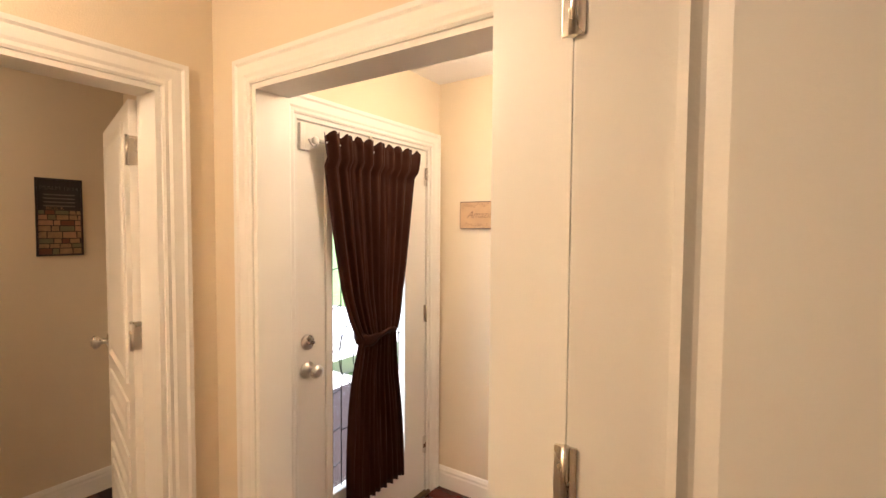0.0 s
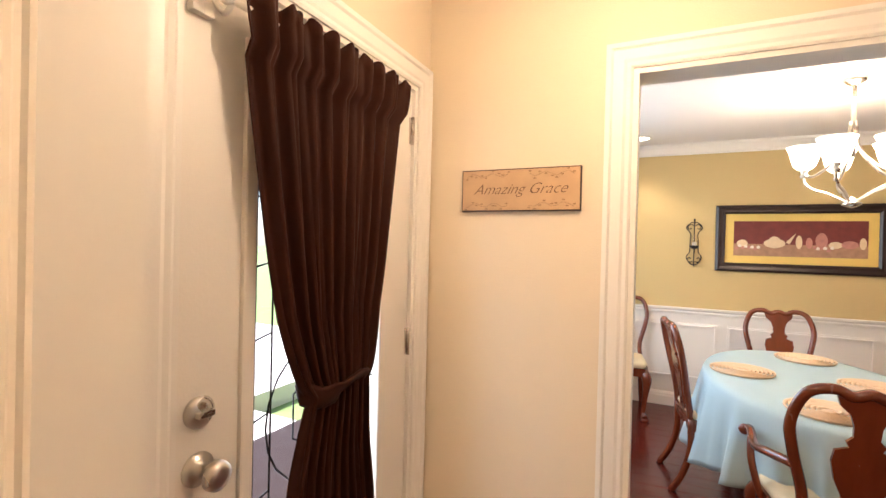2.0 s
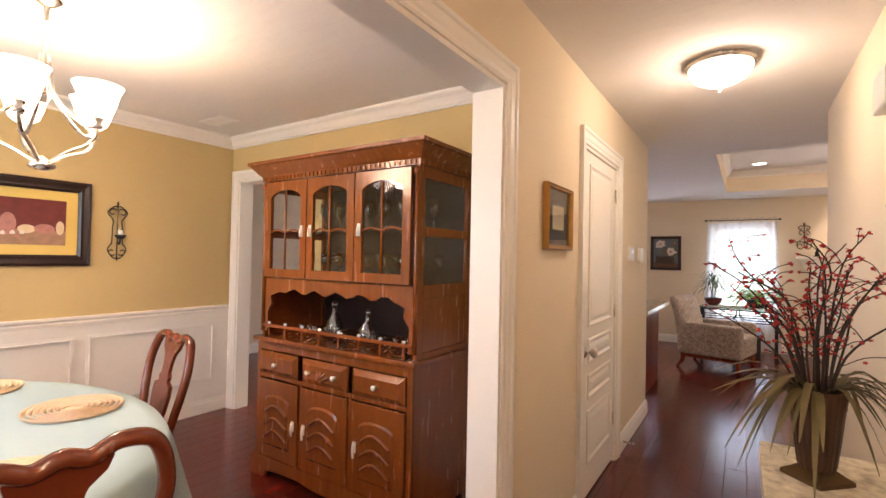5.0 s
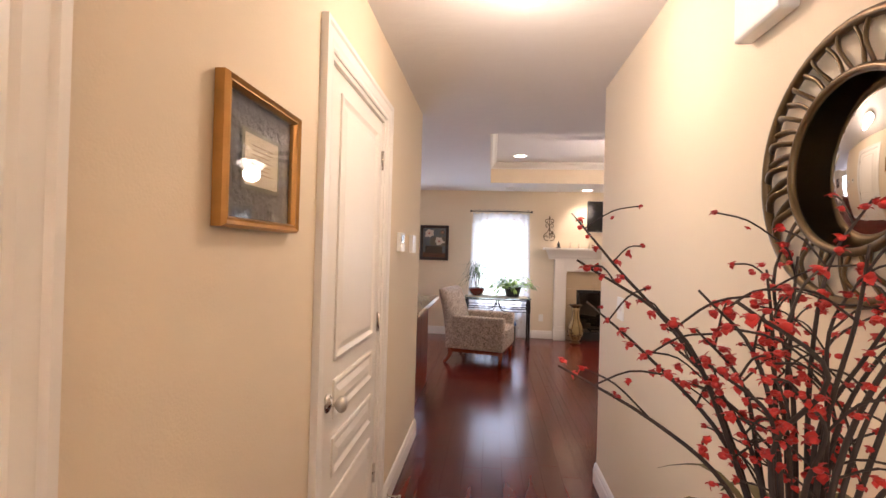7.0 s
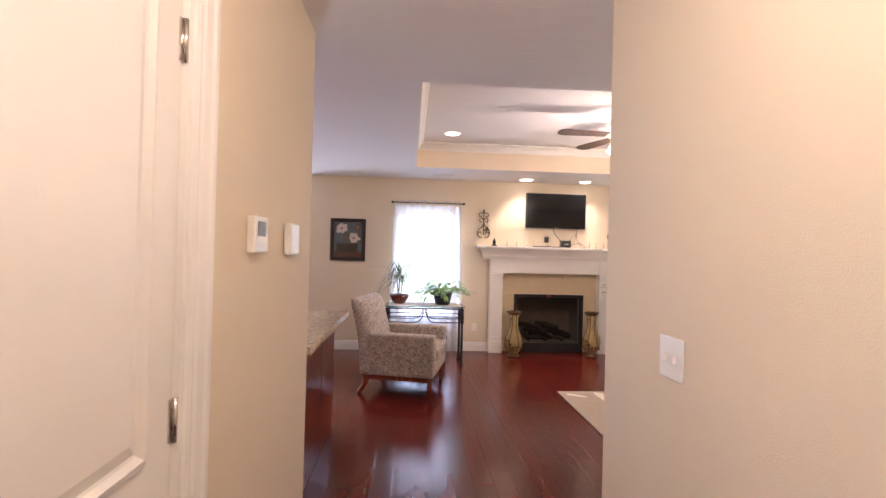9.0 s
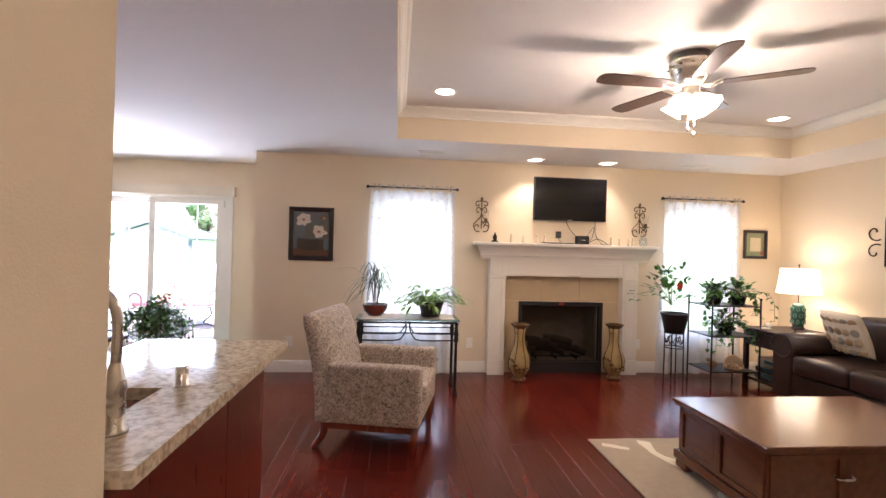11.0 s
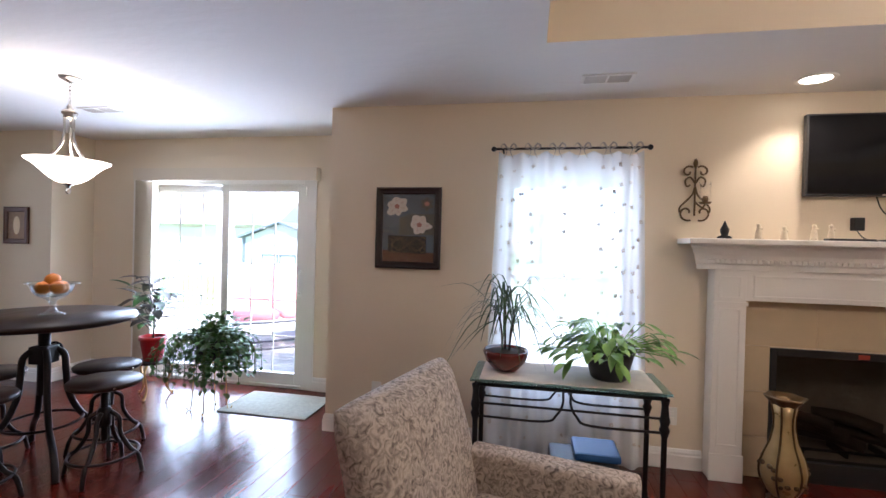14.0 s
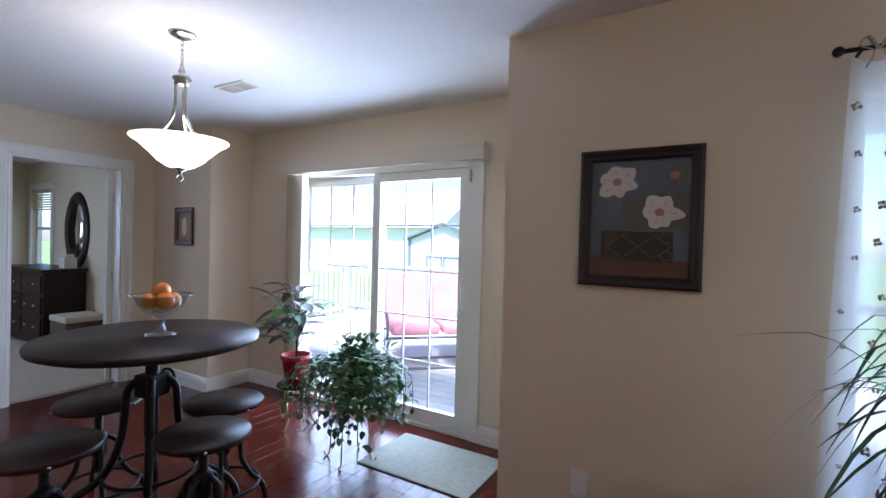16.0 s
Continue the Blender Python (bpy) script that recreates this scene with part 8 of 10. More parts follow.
def end_table_and_lamp():
    x0, x1, y0, y1, h = 8.28, 8.80, -2.12, -1.52, 0.645
    root = thing("end_table", "dark wood end table with a drawer and open shelf", "table", pose((x0 + x1) / 2, (y0 + y1) / 2, 0))
    w, d = (x1 - x0) / 2, (y1 - y0) / 2

    def bx(nm, *a, r=0.004, material=DARKW, label=""):
        bm = bmesh.new()
        bbox(bm, *a, r)
        part(nm, bm, material, root, label)
    bx("tabletop", -w - 0.015, -d - 0.015, h - 0.03, w + 0.015, d + 0.015, h, r=0.008)
    bx("drawer_box", -w + 0.01, -d + 0.01, h - 0.19, w - 0.01, d - 0.01, h - 0.03)
    bx("drawer_front", -w + 0.05, d - 0.012, h - 0.175, w - 0.05, d + 0.003, h - 0.045)
    bm = bmesh.new()
    ball(bm, 0, d + 0.018, h - 0.11, 0.016, seg=10)
    part("drawer_knob", bm, BRONZE, root)
    bx("lower_shelf", -w + 0.02, -d + 0.02, 0.07, w - 0.02, d - 0.02, 0.1)
    bx("back_panel", -w + 0.03, -d + 0.015, 0.1, w - 0.03, -d + 0.03, h - 0.19)
    for sx in (-1, 1):
        for sy in (-1, 1):
            bm = bmesh.new()
            bbox(bm, sx * (w - 0.025) - 0.022, sy * (d - 0.025) - 0.022, 0, sx * (w - 0.025) + 0.022, sy * (d - 0.025) + 0.022, h - 0.03, 0.004)
            part("leg", bm, DARKW, root)
    # players on the shelf
    z = 0.101
    for k, (ww, hh, c) in enumerate(((0.19, 0.07, NICKEL), (0.18, 0.05, BLACKP), (0.15, 0.11, NICKEL))):
        pl = thing("stereo_unit", "silver and black stereo unit on the end table shelf", "stereo", pose(8.53, -1.75, z), "stereo units")
        bm = bmesh.new()
        bbox(bm, -ww, -0.16, 0, ww, 0.14, hh, 0.005)
        part("case", bm, BLACKP, pl)
        bm = bmesh.new()
        bbox(bm, -ww, 0.14, 0.004, ww, 0.146, hh - 0.004, 0.002)
        face = part("front_panel", bm, c, pl, "silver front")
        bm = bmesh.new()
        box(bm, -ww * 0.5, 0.1462, hh * 0.45, ww * 0.4, 0.1475, hh * 0.8)
        part("display", bm, mat("teal display", (0.03, 0.12, 0.13), 0.15), face)
        z += hh + 0.001
    lx, ly = 8.62, -2.02
    lamp = thing("table_lamp", "green openwork ceramic lamp with a lit cream shade", "lamp", pose(lx, ly, h))
    bm = bmesh.new()
    lathe(bm, [(0, 0), (0.06, 0), (0.065, 0.012), (0.05, 0.025), (0, 0.025)], seg=20)
    part("foot", bm, DARKW, lamp)
    bm = bmesh.new()
    lathe(bm, [(0.05, 0.025), (0.062, 0.07), (0.068, 0.15), (0.066, 0.22), (0.052, 0.27), (0.04, 0.28), (0, 0.285)], seg=24)
    part("body", bm, mat("dark green glaze", (0.012, 0.06, 0.04), 0.12, var=0.4, scale=14), lamp)
    bm = bmesh.new()
    for k in range(8):
        for z0 in (0.08, 0.15, 0.22):
            a = 2 * math.pi * (k + (0.5 if z0 == 0.15 else 0)) / 8
            tube(bm, [(0.067 * math.cos(a) + 0.014 * math.cos(q) * -math.sin(a), 0.067 * math.sin(a) + 0.014 * math.cos(q) * math.cos(a), z0 + 0.02 * math.sin(q)) for q in (2 * math.pi * i / 8 for i in range(8))], 0.004, 5, True)
    part("relief", bm, mat("pale green glaze", (0.12, 0.25, 0.17), 0.2), lamp)
    bm = bmesh.new()
    tube(bm, [(0, 0, 0.28), (0, 0, 0.69)], 0.005)
    ball(bm, 0, 0, 0.7, 0.012, seg=8)
    part("stem", bm, BRONZE, lamp)
    bm = bmesh.new()
    lathe(bm, [(0.205, 0.39), (0.165, 0.66), (0.162, 0.66), (0.202, 0.39)], seg=40)
    part("shade", bm, LAMPSHADE, lamp, "lit cream fabric shade")
    for x, y, r, hh in ((8.68, -1.72, 0.035, 0.05), (8.6, -1.62, 0.06, 0.012)):
        c = thing("candle_jar" if hh > 0.02 else "saucer", "small white ceramic " + ("jar" if hh > 0.02 else "saucer") + " on the end table", "dish", pose(x, y, h + 0.001))
        bm = bmesh.new()
        lathe(bm, [(0, 0), (r * 0.8, 0), (r, hh * 0.3), (r, hh), (r * 0.9, hh), (r * 0.88, hh * 0.4), (0, hh * 0.3)], seg=20)
        part("body", bm, KNOBP, c)
    orn = thing("branch_ornament", "small dark metal branch ornament on the end table", "ornament", pose(8.36, -1.75, h + 0.001))
    bm = bmesh.new()
    lathe(bm, [(0, 0), (0.03, 0), (0.03, 0.008), (0, 0.01)], seg=12)
    tube(bm, curve([(0, 0, 0.005), (0.02, 0.0, 0.04), (-0.01, 0.01, 0.07), (0.03, 0.0, 0.1)], 4), 0.006, 6)
    tube(bm, curve([(0.01, 0, 0.03), (-0.03, 0, 0.05), (-0.04, 0.01, 0.04)], 4), 0.005, 6)
    part("branch", bm, BLACKM, orn)


LAMPSHADE = glow("lit lampshade cloth", (1.0, 0.85, 0.6), 1.0, 0.8)
end_table_and_lamp()


def sofa():
    root = thing("sofa", "dark brown leather sofa with rolled arms", "sofa", pose(7.2, -1.83, 0))
    w, y0, y1 = 1.05, -0.47, 0.43

    def soft(nm, *a, r=0.05, label=""):
        bm = bmesh.new()
        bbox(bm, *a, r, None, 4)
        for f in bm.faces:
            f.smooth = True
        return part(nm, bm, LEATHER, root, label)
    soft("base", -w + 0.05, y0 + 0.05, 0.1, w - 0.05, y1 - 0.03, 0.32, r=0.03)
    for s in (-1, 1):
        bm = bmesh.new()
        pts = [(s * (w - 0.22), 0.08), (s * w, 0.08), (s * w, 0.5)]
        c = (s * (w - 0.11), 0.56)
        arc = [(c[0] + s * 0.135 * math.cos(t), c[1] + 0.125 * math.sin(t)) for t in [radians(-40 + 260 * k / 16) for k in range(17)]]
        pts = [(s * (w - 0.2), 0.08), (s * (w - 0.005), 0.08)] + arc
        slab(bm, pts, y0 + 0.05, y1, None, True)
        arm = part("armrest", bm, LEATHER, root)
        bm = bmesh.new()
        tube(bm, [(c[0] + 0.12 * math.cos(t), y1 + 0.002, c[1] + 0.11 * math.sin(t)) for t in (2 * math.pi * k / 24 for k in range(24))], 0.01, 6, True)
        part("piping", bm, LEATHER, arm)
    t = (2 * w - 0.46) / 3
    for k in range(3):
        x = -w + 0.23 + k * t
        soft("seat_cushion", x + 0.004, y0 + 0.22, 0.32, x + t - 0.004, y1 + 0.02, 0.5, r=0.06)
        soft("back_cushion", x + 0.004, y0 + 0.05, 0.46, x + t - 0.004, y0 + 0.3, 0.88, r=0.09)
    # arched top of the back
    bm = bmesh.new()
    pts = [(-w + 0.08, 0.1), (w - 0.08, 0.1), (w - 0.02, 0.72)] + [(w - 0.05 - (2 * w - 0.1) * k / 20, 0.84 + 0.08 * math.sin(math.pi * k / 20)) for k in range(21)] + [(-w + 0.02, 0.72)]
    slab(bm, pts, y0 - 0.02, y0 + 0.13, None, True)
    part("backrest", bm, LEATHER, root)
    for sx in (-1, 1):
        for y in (y0 + 0.08, y1 - 0.1):
            bm = bmesh.new()
            lathe(bm, [(0.025, 0), (0.04, 0.05), (0.035, 0.1)], sx * (w - 0.12), y, 0, 12)
            part("foot", bm, DARKW, root)
    pl = thing("throw_pillow", "cream pillow with tan and grey dots on the sofa", "pillow", pose(7.83, -1.76, 0.74, -22, 0, -8))
    bm = bmesh.new()
    n = 16
    fr, bk = [], []
    for i in range(n + 1):
        u = i / n * 2 - 1
        fr.append([])
        bk.append([])
        for j in range(n + 1):
            v = j / n * 2 - 1
            th = 0.07 * ((1 - u * u) * (1 - v * v)) ** 0.4
            pin = 1 - 0.06 * (u * u * v * v) + 0.0
            x, z = 0.24 * u * (1 - 0.05 * (1 - v * v)) * pin, 0.22 * v * (1 - 0.05 * (1 - u * u)) * pin
            fr[-1].append(bm.verts.new((x, th, z)))
            bk[-1].append(bm.verts.new((x, -th, z)))
    for gsh in (fr, bk):
        for i in range(n):
            for j in range(n):
                bm.faces.new((gsh[i][j], gsh[i + 1][j], gsh[i + 1][j + 1], gsh[i][j + 1])).smooth = True
    bmesh.ops.remove_doubles(bm, verts=bm.verts[:], dist=0.0008)
    part("cover", bm, mat("cream linen", (0.68, 0.6, 0.48), 0.85, bump=0.3, bscale=200), pl)
    cols = [mat("dot " + k, c, 0.85) for k, c in (("tan", (0.45, 0.3, 0.17)), ("grey", (0.35, 0.33, 0.28)), ("sand", (0.58, 0.45, 0.3)))]
    for i in range(5):
        for j in range(4):
            u, v = -0.72 + 0.36 * i, -0.66 + 0.44 * j
            bm = bmesh.new()
            th = 0.07 * ((1 - u * u) * (1 - v * v)) ** 0.4
            lathe(bm, [(0.036, -0.006), (0.036, 0.003), (0, 0.004)], seg=14)
            bmesh.ops.transform(bm, matrix=Matrix.Translation((0.24 * u * 0.96, th + 0.001, 0.22 * v * 0.96)) @ Matrix.Rotation(radians(-90 - 24 * v), 4, "X") @ Matrix.Rotation(radians(22 * u), 4, "Y"), verts=bm.verts[:])
            part("dot", bm, cols[(i + 2 * j) % 3], pl)


sofa()


def rug():
    bm = bmesh.new()
    x0, y0, x1, y1 = 5.05, -1.35, 7.33, 0.912
    bbox(bm, x0, y0, 0.001, x1, y1, 0.012, 0.004)
    ob = tagged(link("area_rug", bm, mat("taupe rug pile", (0.36, 0.29, 0.21), 0.95, var=0.15, scale=20, bump=0.6, bscale=300)), "taupe area rug with cream looping lines", "rug")
    rnd = random.Random(77)
    CR = mat("cream rug pile", (0.68, 0.62, 0.5), 0.95, bump=0.6, bscale=300)
    for k in range(30):
        cx, cy, r = rnd.uniform(x0 + 0.2, x1 - 0.1), rnd.uniform(y0 + 0.2, y1 - 0.1), rnd.uniform(0.16, 0.34)
        a0 = rnd.uniform(0, 6.28)
        seg = []
        for i in range(19):
            a = a0 + i * 0.24
            p = (cx + r * math.cos(a) * (1 + 0.2 * math.sin(3 * a + k)), cy + r * 0.8 * math.sin(a))
            if x0 + 0.03 < p[0] < x1 - 0.03 and y0 + 0.03 < p[1] < y1 - 0.03:
                seg.append((*p, 0.0095))
            elif len(seg) > 1:
                break
            else:
                seg = []
        if len(seg) < 3:
            continue
        bm = bmesh.new()
        tube(bm, seg, 0.026, 6, flat=0.2) if False else None
        l, rr = [], []
        for i, p in enumerate(seg):
            q, o = Vector(seg[min(i + 1, len(seg) - 1)]), Vector(seg[max(0, i - 1)])
            d = (q - o).normalized()
            s = Vector((-d.y, d.x, 0)) * (0.024 + 0.006 * math.sin(i + k))
            l.append(bm.verts.new(Vector((p[0], p[1], 0.0135 + 0.00006 * k)) + s))
            rr.append(bm.verts.new(Vector((p[0], p[1], 0.0135 + 0.00006 * k)) - s))
        for i in range(len(seg) - 1):
            bm.faces.new((l[i], l[i + 1], rr[i + 1], rr[i]))
        ln = part("loop_line", bm, CR, ob)


rug()


def coffee_table():
    x0, y0, x1, y1, h = 6.12, -0.85, 6.92, 0.51, 0.46
    root = thing("coffee_table", "large mahogany trunk coffee table with panels and drawers", "coffee table", pose((x0 + x1) / 2, (y0 + y1) / 2, 0.013))
    w, d = (x1 - x0) / 2 - 0.03, (y1 - y0) / 2 - 0.03
    h -= 0.013

    def bx(nm, *a, r=0.005, parent=None):
        bm = bmesh.new()
        bbox(bm, *a, r)
        return part(nm, bm, COFFEEW, parent or root)
    bx("tabletop", -w - 0.03, -d - 0.03, h - 0.028, w + 0.03, d + 0.03, h, r=0.01)
    bx("top_moulding", -w - 0.015, -d - 0.015, h - 0.045, w + 0.015, d + 0.015, h - 0.028, r=0.006)
    bx("body", -w + 0.01, -d + 0.01, 0.09, w - 0.01, d - 0.01, h - 0.045)
    bx("base_moulding", -w - 0.02, -d - 0.02, 0.05, w + 0.02, d + 0.02, 0.11, r=0.014)
    for sx in (-1, 1):
        for sy in (-1, 1):
            bm = bmesh.new()
            bbox(bm, sx * (w - 0.05) - 0.06, sy * (d - 0.05) - 0.06, 0, sx * (w - 0.05) + 0.06, sy * (d - 0.05) + 0.06, 0.06, 0.016)
            part("bracket_foot", bm, COFFEEW, root)
    # framed panels on the sides along y, drawers at the ends along x
    for s in (-1, 1):
        for k in range(3):
            a = -d + 0.02 + k * (2 * d - 0.04) / 3
            b = a + (2 * d - 0.04) / 3
            xs = sorted((s * (w - 0.012), s * (w + 0.004)))
            for e in ((a, 0.12, a + 0.035, h - 0.05), (b - 0.035, 0.12, b, h - 0.05), (a + 0.035, 0.12, b - 0.035, 0.15), (a + 0.035, h - 0.08, b - 0.035, h - 0.05)):
                bx("side_frame", xs[0], e[0], e[1], xs[1], e[2], e[3], r=0.002)
        ys = sorted((s * (d - 0.012), s * (d + 0.004)))
        for k in range(2):
            a = -w + 0.02 + k * (w - 0.02)
            b = a + w - 0.02
            for e in ((a, 0.12, a + 0.035, h - 0.05), (b - 0.035, 0.12, b, h - 0.05), (a + 0.035, 0.12, b - 0.035, 0.15), (a + 0.035, h - 0.08, b - 0.035, h - 0.05)):
                bx("side_frame", e[0], ys[0], e[1], e[2], ys[1], e[3], r=0.002)
    for s in (-1, 1):
        bm = bmesh.new()
        tube(bm, curve([(-w + 0.006, s * 0.22 - 0.05, 0.28), (-w - 0.02, s * 0.22 - 0.04, 0.272), (-w - 0.02, s * 0.22 + 0.04, 0.272), (-w + 0.006, s * 0.22 + 0.05, 0.28)], 4), 0.006, 6)
        part("pull", bm, NICKEL, root, "nickel bar pull")


coffee_table()


def fan():
    root = thing("ceiling_fan", "brushed nickel ceiling fan with five dark blades and lit shades", "ceiling fan", pose(6.85, 0.48, 2.69))
    bm = bmesh.new()
    lathe(bm, [(0, 0.05), (0.11, 0.05), (0.115, 0.005), (0.135, 0), (0.14, -0.02), (0.13, -0.03), (0.135, -0.05), (0.125, -0.075), (0.1, -0.12), (0.085, -0.15), (0.05, -0.165), (0, -0.17)], seg=36)
    body = part("motor_housing", bm, NICKEL, root)
    for k in range(12):
        a = 2 * math.pi * k / 12
        bm = bmesh.new()
        ball(bm, 0.134 * math.cos(a), 0.134 * math.sin(a), -0.04, 0.012, 0.6, 1.4, 0.5, 8)
        part("vent_slot", bm, BRONZE, body)
    bm = bmesh.new()
    lathe(bm, [(0, -0.165), (0.05, -0.165), (0.055, -0.2), (0.045, -0.235), (0.03, -0.25), (0, -0.255)], seg=24)
    part("light_hub", bm, NICKEL, root)
    for k in range(5):
        a = radians(72 * k + 20)
        m = Matrix.Rotation(a, 4, "Z")
        bm = bmesh.new()
        for s in (-1, 1):
            tube(bm, curve([(0.06, s * 0.012, -0.155), (0.11, s * 0.03, -0.165), (0.16, s * 0.035, -0.15), (0.2, s * 0.02, -0.14)], 4), 0.006, 6)
        bmesh.ops.transform(bm, matrix=m, verts=bm.verts[:])
        arm = part("blade_arm", bm, NICKEL, root)
        bm = bmesh.new()
        pts = [(0.18, -0.055), (0.4, -0.066), (0.58, -0.07), (0.635, -0.055), (0.65, -0.02), (0.65, 0.02), (0.635, 0.055), (0.58, 0.07), (0.4, 0.066), (0.18, 0.055)]
        slab(bm, pts, -0.003, 0.003)
        bmesh.ops.transform(bm, matrix=m @ Matrix.Translation((0, 0, -0.152)) @ Matrix.Rotation(radians(90 + 6), 4, "X"), verts=bm.verts[:])
        part("blade", bm, FANW, root, "dark walnut blade")
    for k in range(4):
        a = radians(90 * k + 30)
        c, s = math.cos(a), math.sin(a)
        bm = bmesh.new()
        tube(bm, curve([(0.02 * c, 0.02 * s, -0.22), (0.05 * c, 0.05 * s, -0.215), (0.075 * c, 0.075 * s, -0.235)], 4), 0.01, 8)
        holder = part("lamp_arm", bm, NICKEL, root)
        bm = bmesh.new()
        lathe(bm, [(0.02, 0), (0.032, -0.02), (0.045, -0.055), (0.062, -0.085), (0.072, -0.095), (0.069, -0.097), (0.058, -0.085), (0.04, -0.055), (0, -0.01)], seg=24, wave=0.05, waves=8)
        bmesh.ops.transform(bm, matrix=Matrix.Translation((0.075 * c, 0.075 * s, -0.235)) @ Matrix.Rotation(a, 4, "Z") @ Matrix.Rotation(radians(-38), 4, "Y"), verts=bm.verts[:])
        part("shade", bm, SHADEG, holder, "lit frosted tulip shade")
    for x, y, ln in ((-0.02, 0.03, 0.16), (0.01, -0.035, 0.18)):
        bm = bmesh.new()
        tube(bm, [(x, y, -0.25), (x, y, -0.27 - ln)], 0.0025, 5)
        lathe(bm, [(0, 0), (0.008, -0.006), (0.006, -0.03), (0, -0.036)], x, y, -0.27 - ln, 8)
        part("pull_chain", bm, NICKEL, root)


FANW = mat("dark walnut blade wood", (0.045, 0.022, 0.015), 0.3, var=0.3, scale=5, stretch=(1, 6, 6))
fan()


def wall_scroll():
    root = thing("wall_scroll", "black wrought iron scroll ornament on the wall", "wall ornament", pose(8.0, -2.348, 1.6, 0, 0, 180))
    bm = bmesh.new()
    for a in (-1, 1):
        for b in (0.1, -0.1):
            tube(bm, scroll(a, 20, 5.2 * (1 if b > 0 else -1), 0.09, 0.012, (a * 0.1, -0.012, b), start=-2.2 if b > 0 else 2.2), 0.007, 6)
    tube(bm, [(0, -0.012, -0.24), (0, -0.012, 0.24)], 0.007, 6)
    part("scrollwork", bm, BLACKM, root)


wall_scroll()


def sofa_lamp():
    """Small lamp on a narrow table just past the end of the hall."""
    root = thing("sofa_table", "narrow dark wood table at the end of the hall wall", "table", pose(4.72, 0.95, 0))
    bm = bmesh.new()
    bbox(bm, -0.17, -0.45, 0.7, 0.17, 0.3, 0.73, 0.006)
    part("tabletop", bm, DARKW, root)
    for sx in (-1, 1):
        for y in (-0.41, 0.26):
            bm = bmesh.new()
            lathe(bm, [(0.015, 0), (0.022, 0.4), (0.022, 0.7)], sx * 0.13, y, 0, 10)
            part("leg", bm, DARKW, root)
    lamp = thing("small_lamp", "small bronze lamp with a cream shade", "lamp", pose(4.78, 1.1, 0.731))
    bm = bmesh.new()
    lathe(bm, [(0, 0), (0.06, 0), (0.06, 0.015), (0.02, 0.03), (0.03, 0.1), (0.035, 0.16), (0.012, 0.22), (0.008, 0.3), (0, 0.3)], seg=18)
    part("body", bm, BRONZE, lamp)
    bm = bmesh.new()
    lathe(bm, [(0.13, 0.26), (0.085, 0.5), (0.082, 0.5), (0.127, 0.26)], seg=30)
    part("shade", bm, mat("cream shade cloth", (0.72, 0.64, 0.5), 0.9), lamp, "cream fabric shade")


sofa_lamp()

# ---- kitchen peninsula and breakfast nook ----


